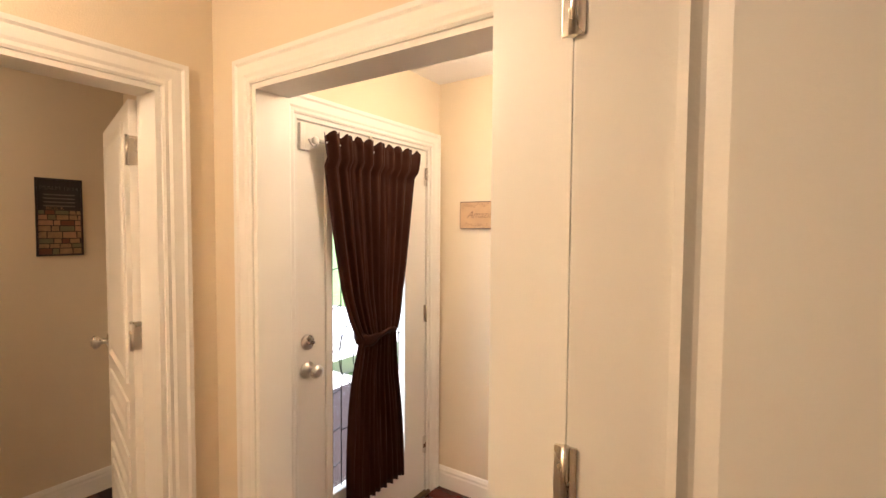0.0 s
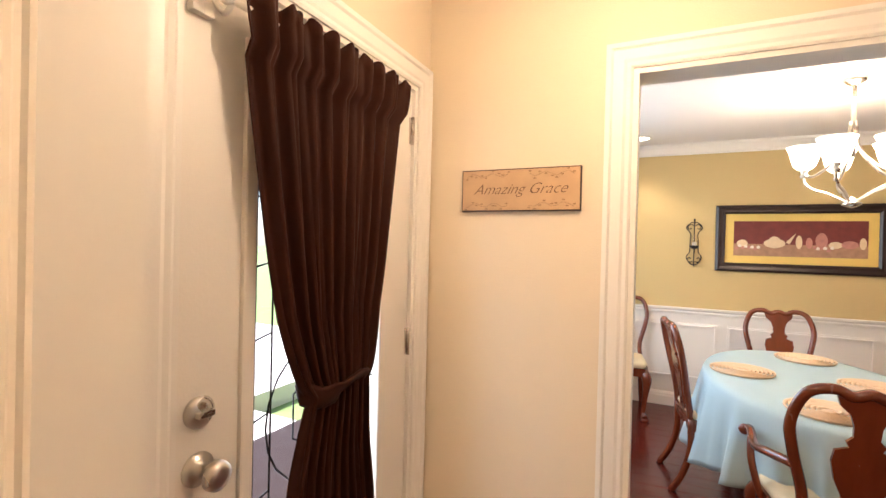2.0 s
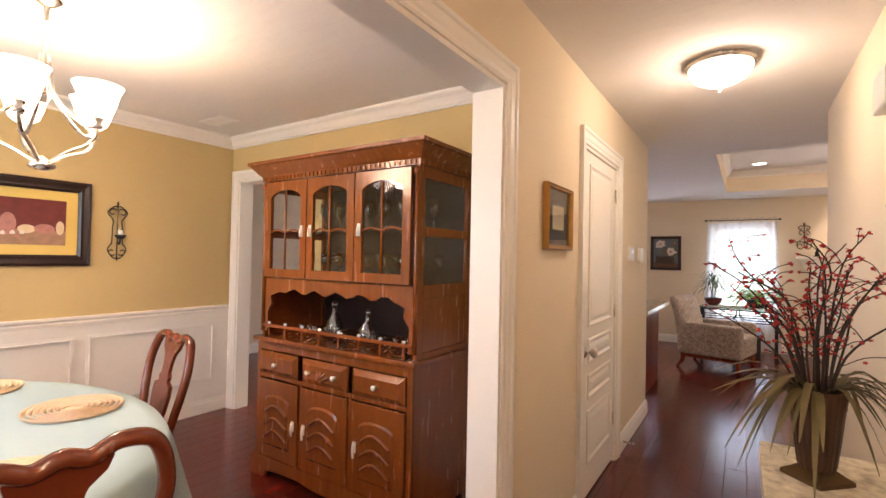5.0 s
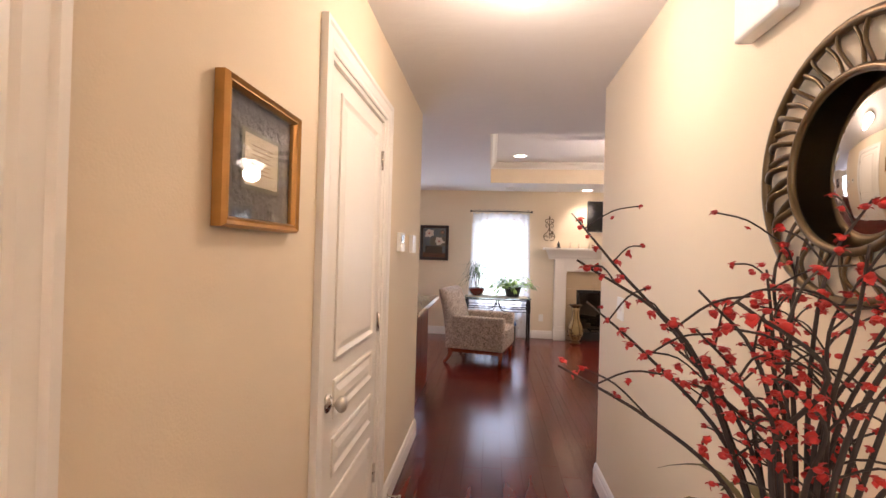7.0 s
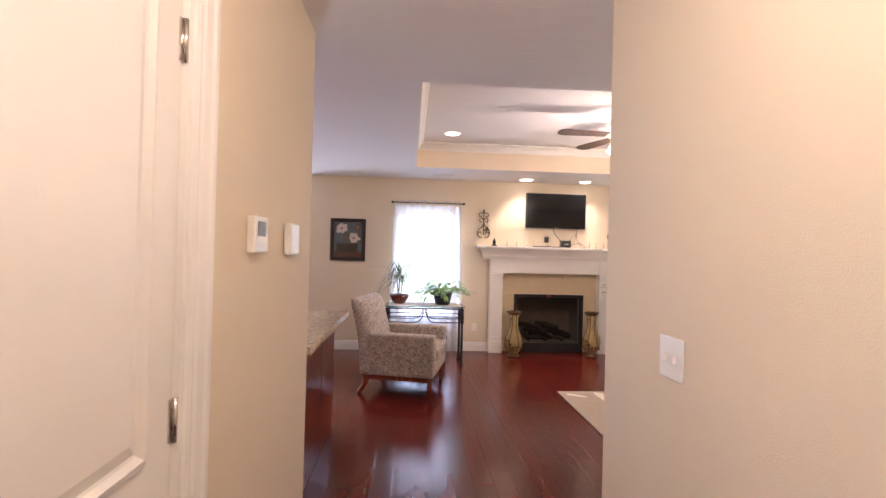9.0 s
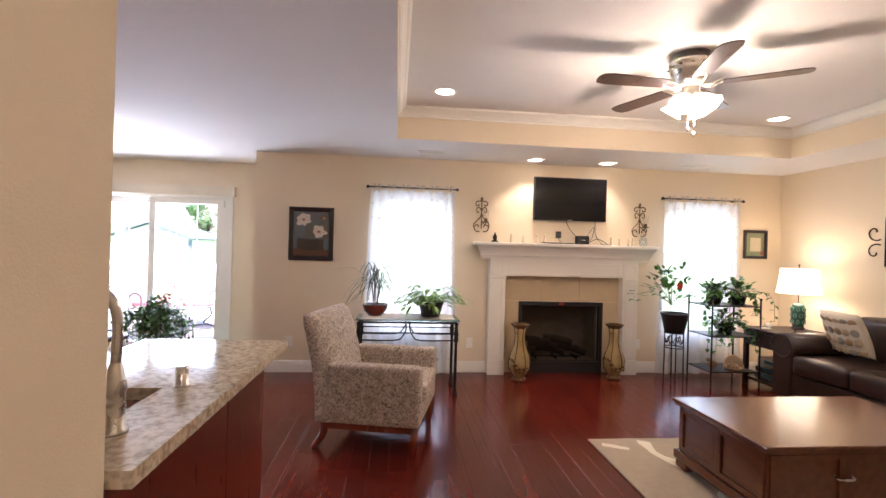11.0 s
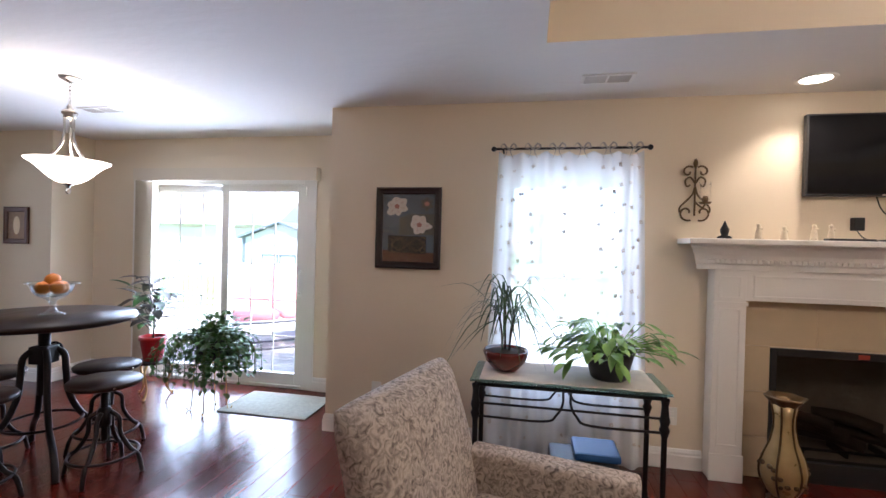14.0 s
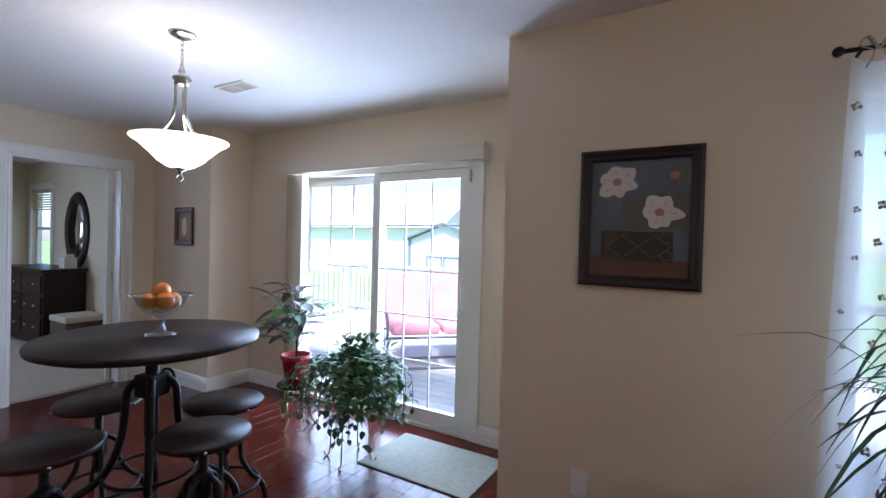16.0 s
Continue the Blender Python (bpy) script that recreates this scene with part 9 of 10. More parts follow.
def peninsula():
    base = thing("kitchen_peninsula", "cherry kitchen peninsula cabinet beside the hall", "cabinet", pose(5.04, 3.03, 0))

    def bx(nm, *a, r=0.004, material=PENW, parent=base, label=""):
        bm = bmesh.new()
        bbox(bm, *a, r)
        return part(nm, bm, material, parent, label)
    bx("body", 0, 0.012, 0.09, 1.34, 0.55, 0.88, r=0.002)
    bx("toe_kick", 0, 0.05, 0, 1.3, 0.5, 0.09, material=DARKW)
    bx("back_panel", 0, 0, 0.0, 0.845, 0.012, 0.88, r=0.002)
    bx("back_panel", 0.851, 0, 0.0, 1.345, 0.012, 0.88, r=0.002)
    bx("end_panel", 1.34, 0.012, 0.0, 1.352, 0.55, 0.88, r=0.002)
    top = thing("granite_worktop", "speckled beige granite worktop with a sink", "worktop", pose(0, 0, 0))
    x0, x1, y0, y1, z0, z1 = 5.035, 6.43, 2.93, 3.62, 0.88, 0.92
    sx0, sx1, sy0, sy1 = 5.06, 5.62, 3.15, 3.47
    bm = bmesh.new()
    for a in ((x0, y0, x1, sy0), (x0, sy1, x1, y1), (x0, sy0, sx0, sy1), (sx1, sy0, x1, sy1)):
        box(bm, a[0], a[1], z0, a[2], a[3], z1)
    bmesh.ops.remove_doubles(bm, verts=bm.verts[:], dist=1e-5)
    part("slab", bm, GRANITE, top)
    sink = thing("kitchen_sink", "stainless steel undermount sink in the worktop", "sink", pose(0, 0, 0))
    bm = bmesh.new()
    for a in ((sx0 - 0.005, sy0 - 0.005, 0.7, sx1 + 0.005, sy1 + 0.005, 0.705), (sx0 - 0.005, sy0 - 0.005, 0.705, sx0, sy1 + 0.005, 0.879), (sx1, sy0 - 0.005, 0.705, sx1 + 0.005, sy1 + 0.005, 0.879), (sx0, sy0 - 0.005, 0.705, sx1, sy0, 0.879), (sx0, sy1, 0.705, sx1, sy1 + 0.005, 0.879)):
        box(bm, *a)
    part("basin", bm, NICKEL, sink)
    fc = thing("kitchen_faucet", "brushed nickel gooseneck kitchen faucet", "faucet", pose(5.24, 3.085, 0.92))
    bm = bmesh.new()
    lathe(bm, [(0, 0), (0.032, 0), (0.032, 0.008), (0.026, 0.014), (0.024, 0.1), (0.028, 0.115), (0.024, 0.13), (0.016, 0.17), (0.013, 0.18)], seg=20)
    part("body", bm, NICKEL, fc)
    bm = bmesh.new()
    tube(bm, curve([(0, 0, 0.17), (0, 0, 0.3), (-0.01, 0.03, 0.36), (-0.03, 0.09, 0.385), (-0.05, 0.15, 0.36), (-0.06, 0.17, 0.3), (-0.06, 0.172, 0.25)], 6), 0.013, 12)
    part("spout", bm, NICKEL, fc)
    bm = bmesh.new()
    tube(bm, curve([(-0.02, 0, 0.08), (-0.06, 0.0, 0.1), (-0.1, 0.0, 0.12)], 4), [0.012, 0.012, 0.011, 0.01, 0.009, 0.008, 0.008, 0.007, 0.007], 8)
    part("lever", bm, NICKEL, fc)
    cap = thing("air_gap", "round brushed nickel air gap cap on the worktop", "air gap", pose(5.645, 3.1, 0.92))
    bm = bmesh.new()
    lathe(bm, [(0, 0), (0.024, 0), (0.024, 0.004), (0.021, 0.006), (0.021, 0.06), (0.018, 0.066), (0, 0.067)], seg=20)
    part("cap", bm, NICKEL, cap)


PENW = mat("cherry cabinet wood", (0.13, 0.022, 0.01), 0.3, var=0.25, scale=4, bump=0.03, stretch=(6, 6, 0.7), coat=0.2)
peninsula()


def pendant():
    root = thing("pendant_lamp", "brushed nickel pendant lamp with a lit glass bowl", "pendant lamp", pose(8.46, 5.40, 0))
    bm = bmesh.new()
    lathe(bm, [(0, H - 0.03), (0.02, H - 0.028), (0.055, H - 0.012), (0.065, H), (0, H)], seg=24)
    part("canopy", bm, NICKEL, root)
    for k in range(6):
        bm = bmesh.new()
        z = H - 0.045 - 0.024 * k
        tube(bm, [(0.008 * math.cos(t) * (1 if k % 2 else 0), 0.008 * math.cos(t) * (0 if k % 2 else 1), z + 0.016 * math.sin(t)) for t in (2 * math.pi * i / 10 for i in range(10))], 0.0022, 5, True)
        part("chain_link", bm, NICKEL, root)
    bm = bmesh.new()
    lathe(bm, [(0, 2.27), (0.012, 2.265), (0.018, 2.25), (0.01, 2.24), (0.04, 2.225), (0.044, 2.21), (0.03, 2.2), (0.036, 2.185), (0.02, 2.175), (0, 2.17)], seg=20)
    part("hub", bm, NICKEL, root)
    for k in range(3):
        a = radians(120 * k + 40)
        bm = bmesh.new()
        tube(bm, curve([(r * math.cos(a), r * math.sin(a), z) for r, z in ((0.026, 2.18), (0.028, 2.08), (0.045, 2.0), (0.1, 1.92), (0.165, 1.885))], 6), 0.008, 8)
        part("arm", bm, NICKEL, root)
    bm = bmesh.new()
    lathe(bm, [(0.225, 1.905), (0.219, 1.897), (0.188, 1.879), (0.145, 1.838), (0.102, 1.794), (0.06, 1.767), (0.026, 1.759), (0, 1.759), (0, 1.764), (0.026, 1.764), (0.058, 1.772), (0.099, 1.8), (0.141, 1.843), (0.184, 1.884), (0.214, 1.901)], seg=48)
    part("bowl", bm, SHADEG, root, "lit frosted glass bowl")
    bm = bmesh.new()
    lathe(bm, [(0, 1.768), (0.035, 1.766), (0.03, 1.752), (0.012, 1.745), (0.009, 1.73), (0, 1.728)], seg=16)
    tube(bm, [(0.016 * math.cos(t), 0, 1.713 + 0.016 * math.sin(t)) for t in (2 * math.pi * i / 14 for i in range(14))], 0.003, 5, True)
    part("finial", bm, NICKEL, root)


pendant()
TX, TY = 8.37, 5.45


def pub_table():
    root = thing("pub_table", "round dark wood table on an iron crank base", "table", pose(TX, TY, 0, 0, 0, 15))
    zt = 0.92
    bm = bmesh.new()
    lathe(bm, [(0, zt - 0.04), (0.465, zt - 0.04), (0.488, zt - 0.03), (0.493, zt - 0.012), (0.485, zt), (0, zt)], seg=56)
    part("tabletop", bm, DARKW, root)
    bm = bmesh.new()
    tube(bm, [(0, 0, 0.42), (0, 0, zt - 0.04)], 0.032, 14)
    lathe(bm, [(0.1, zt - 0.045), (0.1, zt - 0.04), (0, zt - 0.04)], seg=16)
    part("column", bm, BLACKM, root)
    bm = bmesh.new()
    bbox(bm, -0.055, -0.055, 0.62, 0.055, 0.055, 0.73, 0.008)
    part("collar", bm, BLACKM, root)
    bm = bmesh.new()
    tube(bm, [(0.05, 0, 0.685), (0.1, 0, 0.685)], 0.012)
    tube(bm, [(0.09, 0.045 * math.cos(t), 0.685 + 0.045 * math.sin(t)) for t in (2 * math.pi * i / 18 for i in range(18))], 0.008, 6, True)
    part("crank_wheel", bm, BLACKM, root)
    for k in range(4):
        a = radians(90 * k + 45)
        bm = bmesh.new()
        tube(bm, curve([(r * math.cos(a), r * math.sin(a), z) for r, z in ((0.05, 0.71), (0.1, 0.66), (0.11, 0.55), (0.13, 0.4), (0.2, 0.25), (0.32, 0.16), (0.38, 0.08), (0.4, 0.0))], 5), 0.019, 8)
        part("leg", bm, BLACKM, root)
    bm = bmesh.new()
    tube(bm, [(0.2 * math.cos(t), 0.2 * math.sin(t), 0.25) for t in (2 * math.pi * i / 32 for i in range(32))], 0.009, 6, True)
    part("ring", bm, BLACKM, root)


pub_table()


def stool(m, first=[]):
    if first:
        return copy_thing(first[0], m)
    root = thing("bar_stool", "round dark wood stool on a black iron screw base", "stool", m, "stools round the table")
    zs = 0.565
    bm = bmesh.new()
    lathe(bm, [(0, zs - 0.032), (0.18, zs - 0.032), (0.192, zs - 0.024), (0.194, zs - 0.008), (0.188, zs), (0, zs)], seg=40)
    part("seat", bm, DARKW, root)
    for k in range(3):
        bm = bmesh.new()
        a = radians(120 * k)
        ball(bm, 0.194 * math.cos(a), 0.194 * math.sin(a), zs - 0.017, 0.008, seg=8)
        part("rivet", bm, NICKEL, root)
    bm = bmesh.new()
    tube(bm, [(0, 0, 0.2), (0, 0, zs - 0.03)], 0.018, 12)
    for k in range(9):
        lathe(bm, [(0.018, 0), (0.022, 0.005), (0.018, 0.01)], 0, 0, 0.4 + 0.013 * k, 12)
    part("screw", bm, BLACKM, root)
    bm = bmesh.new()
    lathe(bm, [(0.02, 0.28), (0.038, 0.285), (0.038, 0.38), (0.03, 0.395), (0.02, 0.4)], seg=14)
    part("collar", bm, BLACKM, root)
    for k in range(4):
        a = radians(90 * k + 20)
        bm = bmesh.new()
        tube(bm, curve([(r * math.cos(a), r * math.sin(a), z) for r, z in ((0.035, 0.37), (0.08, 0.33), (0.09, 0.24), (0.14, 0.15), (0.19, 0.1), (0.215, 0.0))], 5), 0.013, 8)
        part("leg", bm, BLACKM, root)
    bm = bmesh.new()
    tube(bm, [(0.178 * math.cos(t), 0.178 * math.sin(t), 0.12) for t in (2 * math.pi * i / 32 for i in range(32))], 0.009, 6, True)
    part("foot_ring", bm, BLACKM, root)
    first.append(root)


for x, y, r in ((8.335, 4.955, 0), (8.63, 5.25, 30), (8.27, 5.76, 55), (7.905, 5.33, 15)):
    stool(pose(x, y, 0, 0, 0, r))


def fruit_bowl():
    root = thing("fruit_bowl", "footed clear glass bowl on the table", "bowl", pose(8.39, 5.42, 0.921))
    bm = bmesh.new()
    lathe(bm, [(0, 0), (0.07, 0.002), (0.068, 0.008), (0.03, 0.02), (0.014, 0.05), (0.018, 0.085), (0.03, 0.1), (0.075, 0.12), (0.1, 0.15), (0.115, 0.19), (0.14, 0.2), (0.138, 0.204), (0.11, 0.195), (0.095, 0.152), (0.07, 0.126), (0, 0.108)], seg=36, wave=0.012, waves=12)
    part("bowl", bm, CRYSTAL, root)
    OR = mat("orange peel", (0.75, 0.23, 0.015), 0.4, var=0.1, bump=0.3, bscale=180)
    for x, y, z in ((-0.045, 0.02, 0.172), (0.045, -0.015, 0.172), (0.005, 0.05, 0.178), (-0.005, -0.045, 0.175), (0.0, 0.0, 0.222)):
        bm = bmesh.new()
        ball(bm, 0, 0, 0, 0.043, 1, 1, 0.95, 20)
        ball(bm, 0, 0, 0.04, 0.005, 1, 1, 0.5, 6)
        ob = link("orange", bm, OR)
        ob.location = (8.39 + x, 5.42 + y, 0.921 + z)
        tagged(ob, "ripe orange in the glass bowl", "orange", "oranges")


fruit_bowl()


def sliding_door():
    root = thing("door_sliding", "white sliding glass door with grid muntins", "door", kind="structure")
    y0, y1, zt = 4.55, 6.42, 2.02
    x = XS

    def bx(nm, a, b, c, d, xa, xb, parent=root, r=0.004, material=WHITE):
        bm = bmesh.new()
        bbox(bm, xa, a, b, xb, c, d, r)
        return part(nm, bm, material, parent)
    # outer frame and flat casing
    for a in ((y0, 0, y0 + 0.05, zt), (y1 - 0.05, 0, y1, zt), (y0 + 0.05, zt - 0.05, y1 - 0.05, zt)):
        bx("frame", *a, x - 0.005, x + 0.13)
    bx("sill_track", y0 + 0.05, 0, y1 - 0.05, 0.03, x - 0.005, x + 0.15)
    for a in ((y0 - 0.08, 0, y0 - 0.001, zt + 0.07), (y1 + 0.001, 0, y1 + 0.08, zt + 0.07), (y0 - 0.001, zt + 0.001, y1 + 0.001, zt + 0.07)):
        bx("casing", *a, x - 0.016, x - 0.001)
    for nm, a, b, xa in (("sliding_panel", y0 + 0.05, 5.49, x + 0.015), ("fixed_panel", 5.42, y1 - 0.05, x + 0.065)):
        pn = bx(nm, a, 0.03, a + 0.075, zt - 0.05, xa, xa + 0.045)
        bx("stile", b - 0.075, 0.03, b, zt - 0.05, xa, xa + 0.045, pn)
        bx("rail", a + 0.075, 0.03, b - 0.075, 0.14, xa, xa + 0.045, pn)
        bx("rail", a + 0.075, zt - 0.12, b - 0.075, zt - 0.05, xa, xa + 0.045, pn)
        bm = bmesh.new()
        box(bm, xa + 0.02, a + 0.075, 0.14, xa + 0.024, b - 0.075, zt - 0.12)
        g = part("pane", bm, GLASS, pn)
        g.visible_shadow = False
        for k in (1, 2):
            yy = a + 0.075 + k * (b - a - 0.15) / 3
            bx("muntin", yy - 0.006, 0.14, yy + 0.006, zt - 0.12, xa + 0.016, xa + 0.028, pn, 0.002)
        for k in range(1, 5):
            zz = 0.14 + k * (zt - 0.26) / 5
            bx("muntin", a + 0.075, zz - 0.006, b - 0.075, zz + 0.006, xa + 0.0155, xa + 0.0285, pn, 0.002)
    bm = bmesh.new()
    tube(bm, curve([(x + 0.012, 4.63, 0.92), (x - 0.03, 4.63, 0.94), (x - 0.035, 4.63, 1.03), (x - 0.03, 4.63, 1.12), (x + 0.012, 4.63, 1.14)], 5), 0.009, 8)
    part("handle", bm, WHITEP, root, "white pull handle")
    bm = bmesh.new()
    bbox(bm, x - 0.03, 4.57, 1.86, x + 0.0, 4.61, 1.95, 0.005)
    part("latch", bm, WHITEP, root)
    val = thing("blind_valance", "cream valance box over the sliding door", "valance", pose(0, 0, 0))
    bm = bmesh.new()
    box(bm, XS - 0.11, 4.43, 2.0, XS - 0.1, 6.42, 2.12)
    box(bm, XS - 0.1, 4.43, 2.11, XS - 0.017, 6.42, 2.12)
    box(bm, XS - 0.1, 4.43, 2.0, XS - 0.017, 4.44, 2.11)
    box(bm, XS - 0.1, 6.41, 2.0, XS - 0.017, 6.42, 2.11)
    part("box", bm, BLIND, val)
    bl = thing("vertical_blind", "cream vertical blind slats drawn to one side", "blind", pose(0, 0, 0))
    for k in range(15):
        y = 6.2 + 0.014 * k
        bm = bmesh.new()
        box(bm, -0.04, -0.001, 0, 0.04, 0.001, 1.95, Matrix.Translation((XS - 0.058, y, 0.045)) @ Matrix.Rotation(radians(rand_tilt(k)), 4, "Z"))
        part("slat", bm, BLIND, bl)


def rand_tilt(k):
    return 4 * math.sin(k * 2.7)


BLIND = mat("cream vinyl blind", (0.68, 0.6, 0.47), 0.6, var=0.04)
sliding_door()
bm = bmesh.new()
bbox(bm, 9.38, 4.19, 0.001, 9.92, 4.98, 0.01, 0.004)
tagged(link("door_mat", bm, mat("grey green woven mat", (0.4, 0.4, 0.33), 0.95, var=0.25, scale=30, bump=0.6, bscale=150)), "grey green woven mat before the sliding door", "mat")
framed("nook_picture", "small brown print in a wooden frame", 0.3, 0.36, pose(9.637, 7.4, 1.512, 90, 0, -90), mat("walnut frame", (0.1, 0.04, 0.02), 0.4), 0.05, 0.02, lambda root, w, h, z: (flat(root, "painted_ground", [(-w, -h), (w, -h), (w, h), (-w, h)], z, P["stone"]), flat(root, "painted_figure_shape", oval(0, 0, w * 0.4, h * 0.7, 14), z + 0.001, P["cream"])), glazed=False)


VINEG = leafmat("fresh vine leaf", (0.09, 0.2, 0.05), (0.03, 0.085, 0.025))


def nook_plants():
    rnd = random.Random(55)
    st = thing("side_stand", "small scrolled brass plant stand with a dark top", "plant stand", pose(9.58, 5.78, 0))
    bm = bmesh.new()
    lathe(bm, [(0, 0.3), (0.13, 0.3), (0.14, 0.31), (0.13, 0.325), (0, 0.325)], seg=28)
    part("top", bm, DARKW, st)
    for k in range(3):
        a = radians(120 * k + 200)
        bm = bmesh.new()
        tube(bm, curve([(r * math.cos(a), r * math.sin(a), z) for r, z in ((0.1, 0.3), (0.15, 0.25), (0.13, 0.16), (0.11, 0.08), (0.15, 0.01), (0.17, 0.02))], 5), 0.01, 7)
        part("leg", bm, BRASS, st)
    p1 = thing("croton_plant", "dark bronze leafed plant in a red pot", "plant", pose(9.58, 5.78, 0.326))
    pot(p1, [(0, 0), (0.075, 0), (0.105, 0.18), (0.115, 0.185), (0.115, 0.215), (0.1, 0.215), (0.095, 0.18), (0, 0.17)], mat("red plastic pot", (0.5, 0.015, 0.02), 0.3), 0.098, 0.185, "red plastic pot")
    for k in range(60):
        a, e = rnd.uniform(0, 6.28), rnd.uniform(0.0, 1.5)
        c = Vector((0.02 * math.cos(a), 0.02 * math.sin(a), 0.26 + 0.36 * rnd.random()))
        tip = c + Vector((math.cos(a) * math.cos(e), math.sin(a) * math.cos(e), 0.8 * math.sin(e))) * rnd.uniform(0.08, 0.25)
        bm = bmesh.new()
        tube(bm, [c, tip], 0.003, 4)
        leaf(bm, tip, (math.cos(a), math.sin(a), rnd.uniform(-0.4, 0.7)), (0, 0, 1), rnd.uniform(0.13, 0.2), 0.042, 0.25)
        part("leaf", bm, CROTON if rnd.random() < 0.75 else GREEN, p1)
    bm = bmesh.new()
    tube(bm, [(0, 0, 0.18), (0.01, 0, 0.56)], 0.008, 6)
    part("stem", bm, TWIG, p1)
    # trailing plant on a wire stand
    ws = thing("wire_plant_stand", "pale wire plant stand in front of the sliding door", "plant stand", pose(9.40, 5.06, 0))
    bm = bmesh.new()
    tube(bm, [(0.12 * math.cos(t), 0.12 * math.sin(t), 0.42) for t in (2 * math.pi * i / 24 for i in range(24))], 0.006, 6, True)
    for s in (-1, 1):
        tube(bm, [(-0.12 * (1 if s > 0 else 0), -0.12 * (0 if s > 0 else 1), 0.42), (0.12 * (1 if s > 0 else 0), 0.12 * (0 if s > 0 else 1), 0.42)], 0.005, 6)
    part("ring", bm, BRASS, ws)
    for k in range(4):
        a = radians(90 * k + 20)
        bm = bmesh.new()
        tube(bm, curve([(r * math.cos(a), r * math.sin(a), z) for r, z in ((0.12, 0.42), (0.13, 0.2), (0.14, 0.03), (0.165, 0.006), (0.18, 0.03))], 4), 0.005, 6)
        part("leg", bm, BRASS, ws)
    p2 = thing("trailing_plant", "full trailing green plant in a dark pot", "plant", pose(9.40, 5.06, 0.426))
    pot(p2, [(0, 0), (0.09, 0), (0.12, 0.16), (0.125, 0.17), (0.115, 0.17), (0.105, 0.15), (0, 0.14)], DKPOT, 0.108, 0.15)
    bushy(p2, (0, 0, 0.19), 0.33, 430, 0.05, VINEG, rnd, (0.85, 0.9, 0.72), (0, -0.3, 0.0), 0.46, 0.3, 0.8)
    trailing(p2, [((rnd.uniform(-0.1, 0.1), rnd.uniform(-0.1, 0.1), 0.17), (math.cos(a), math.sin(a), 0)) for a in [rnd.uniform(0, 6.28) for k in range(80)]], 0.42, VINEG, rnd, 0.046)


BRASS = mat("aged brass", (0.45, 0.3, 0.12), 0.35, 0.9, var=0.2)
nook_plants()

# ---- bedroom seen through the doorway ----
panel_door("door_bedroom", "open white panelled bedroom door", 0.78, 2.02, pose(9.325, 8.085, 0, 0, 0, 69), 0.71, closet_panels, 0.0)


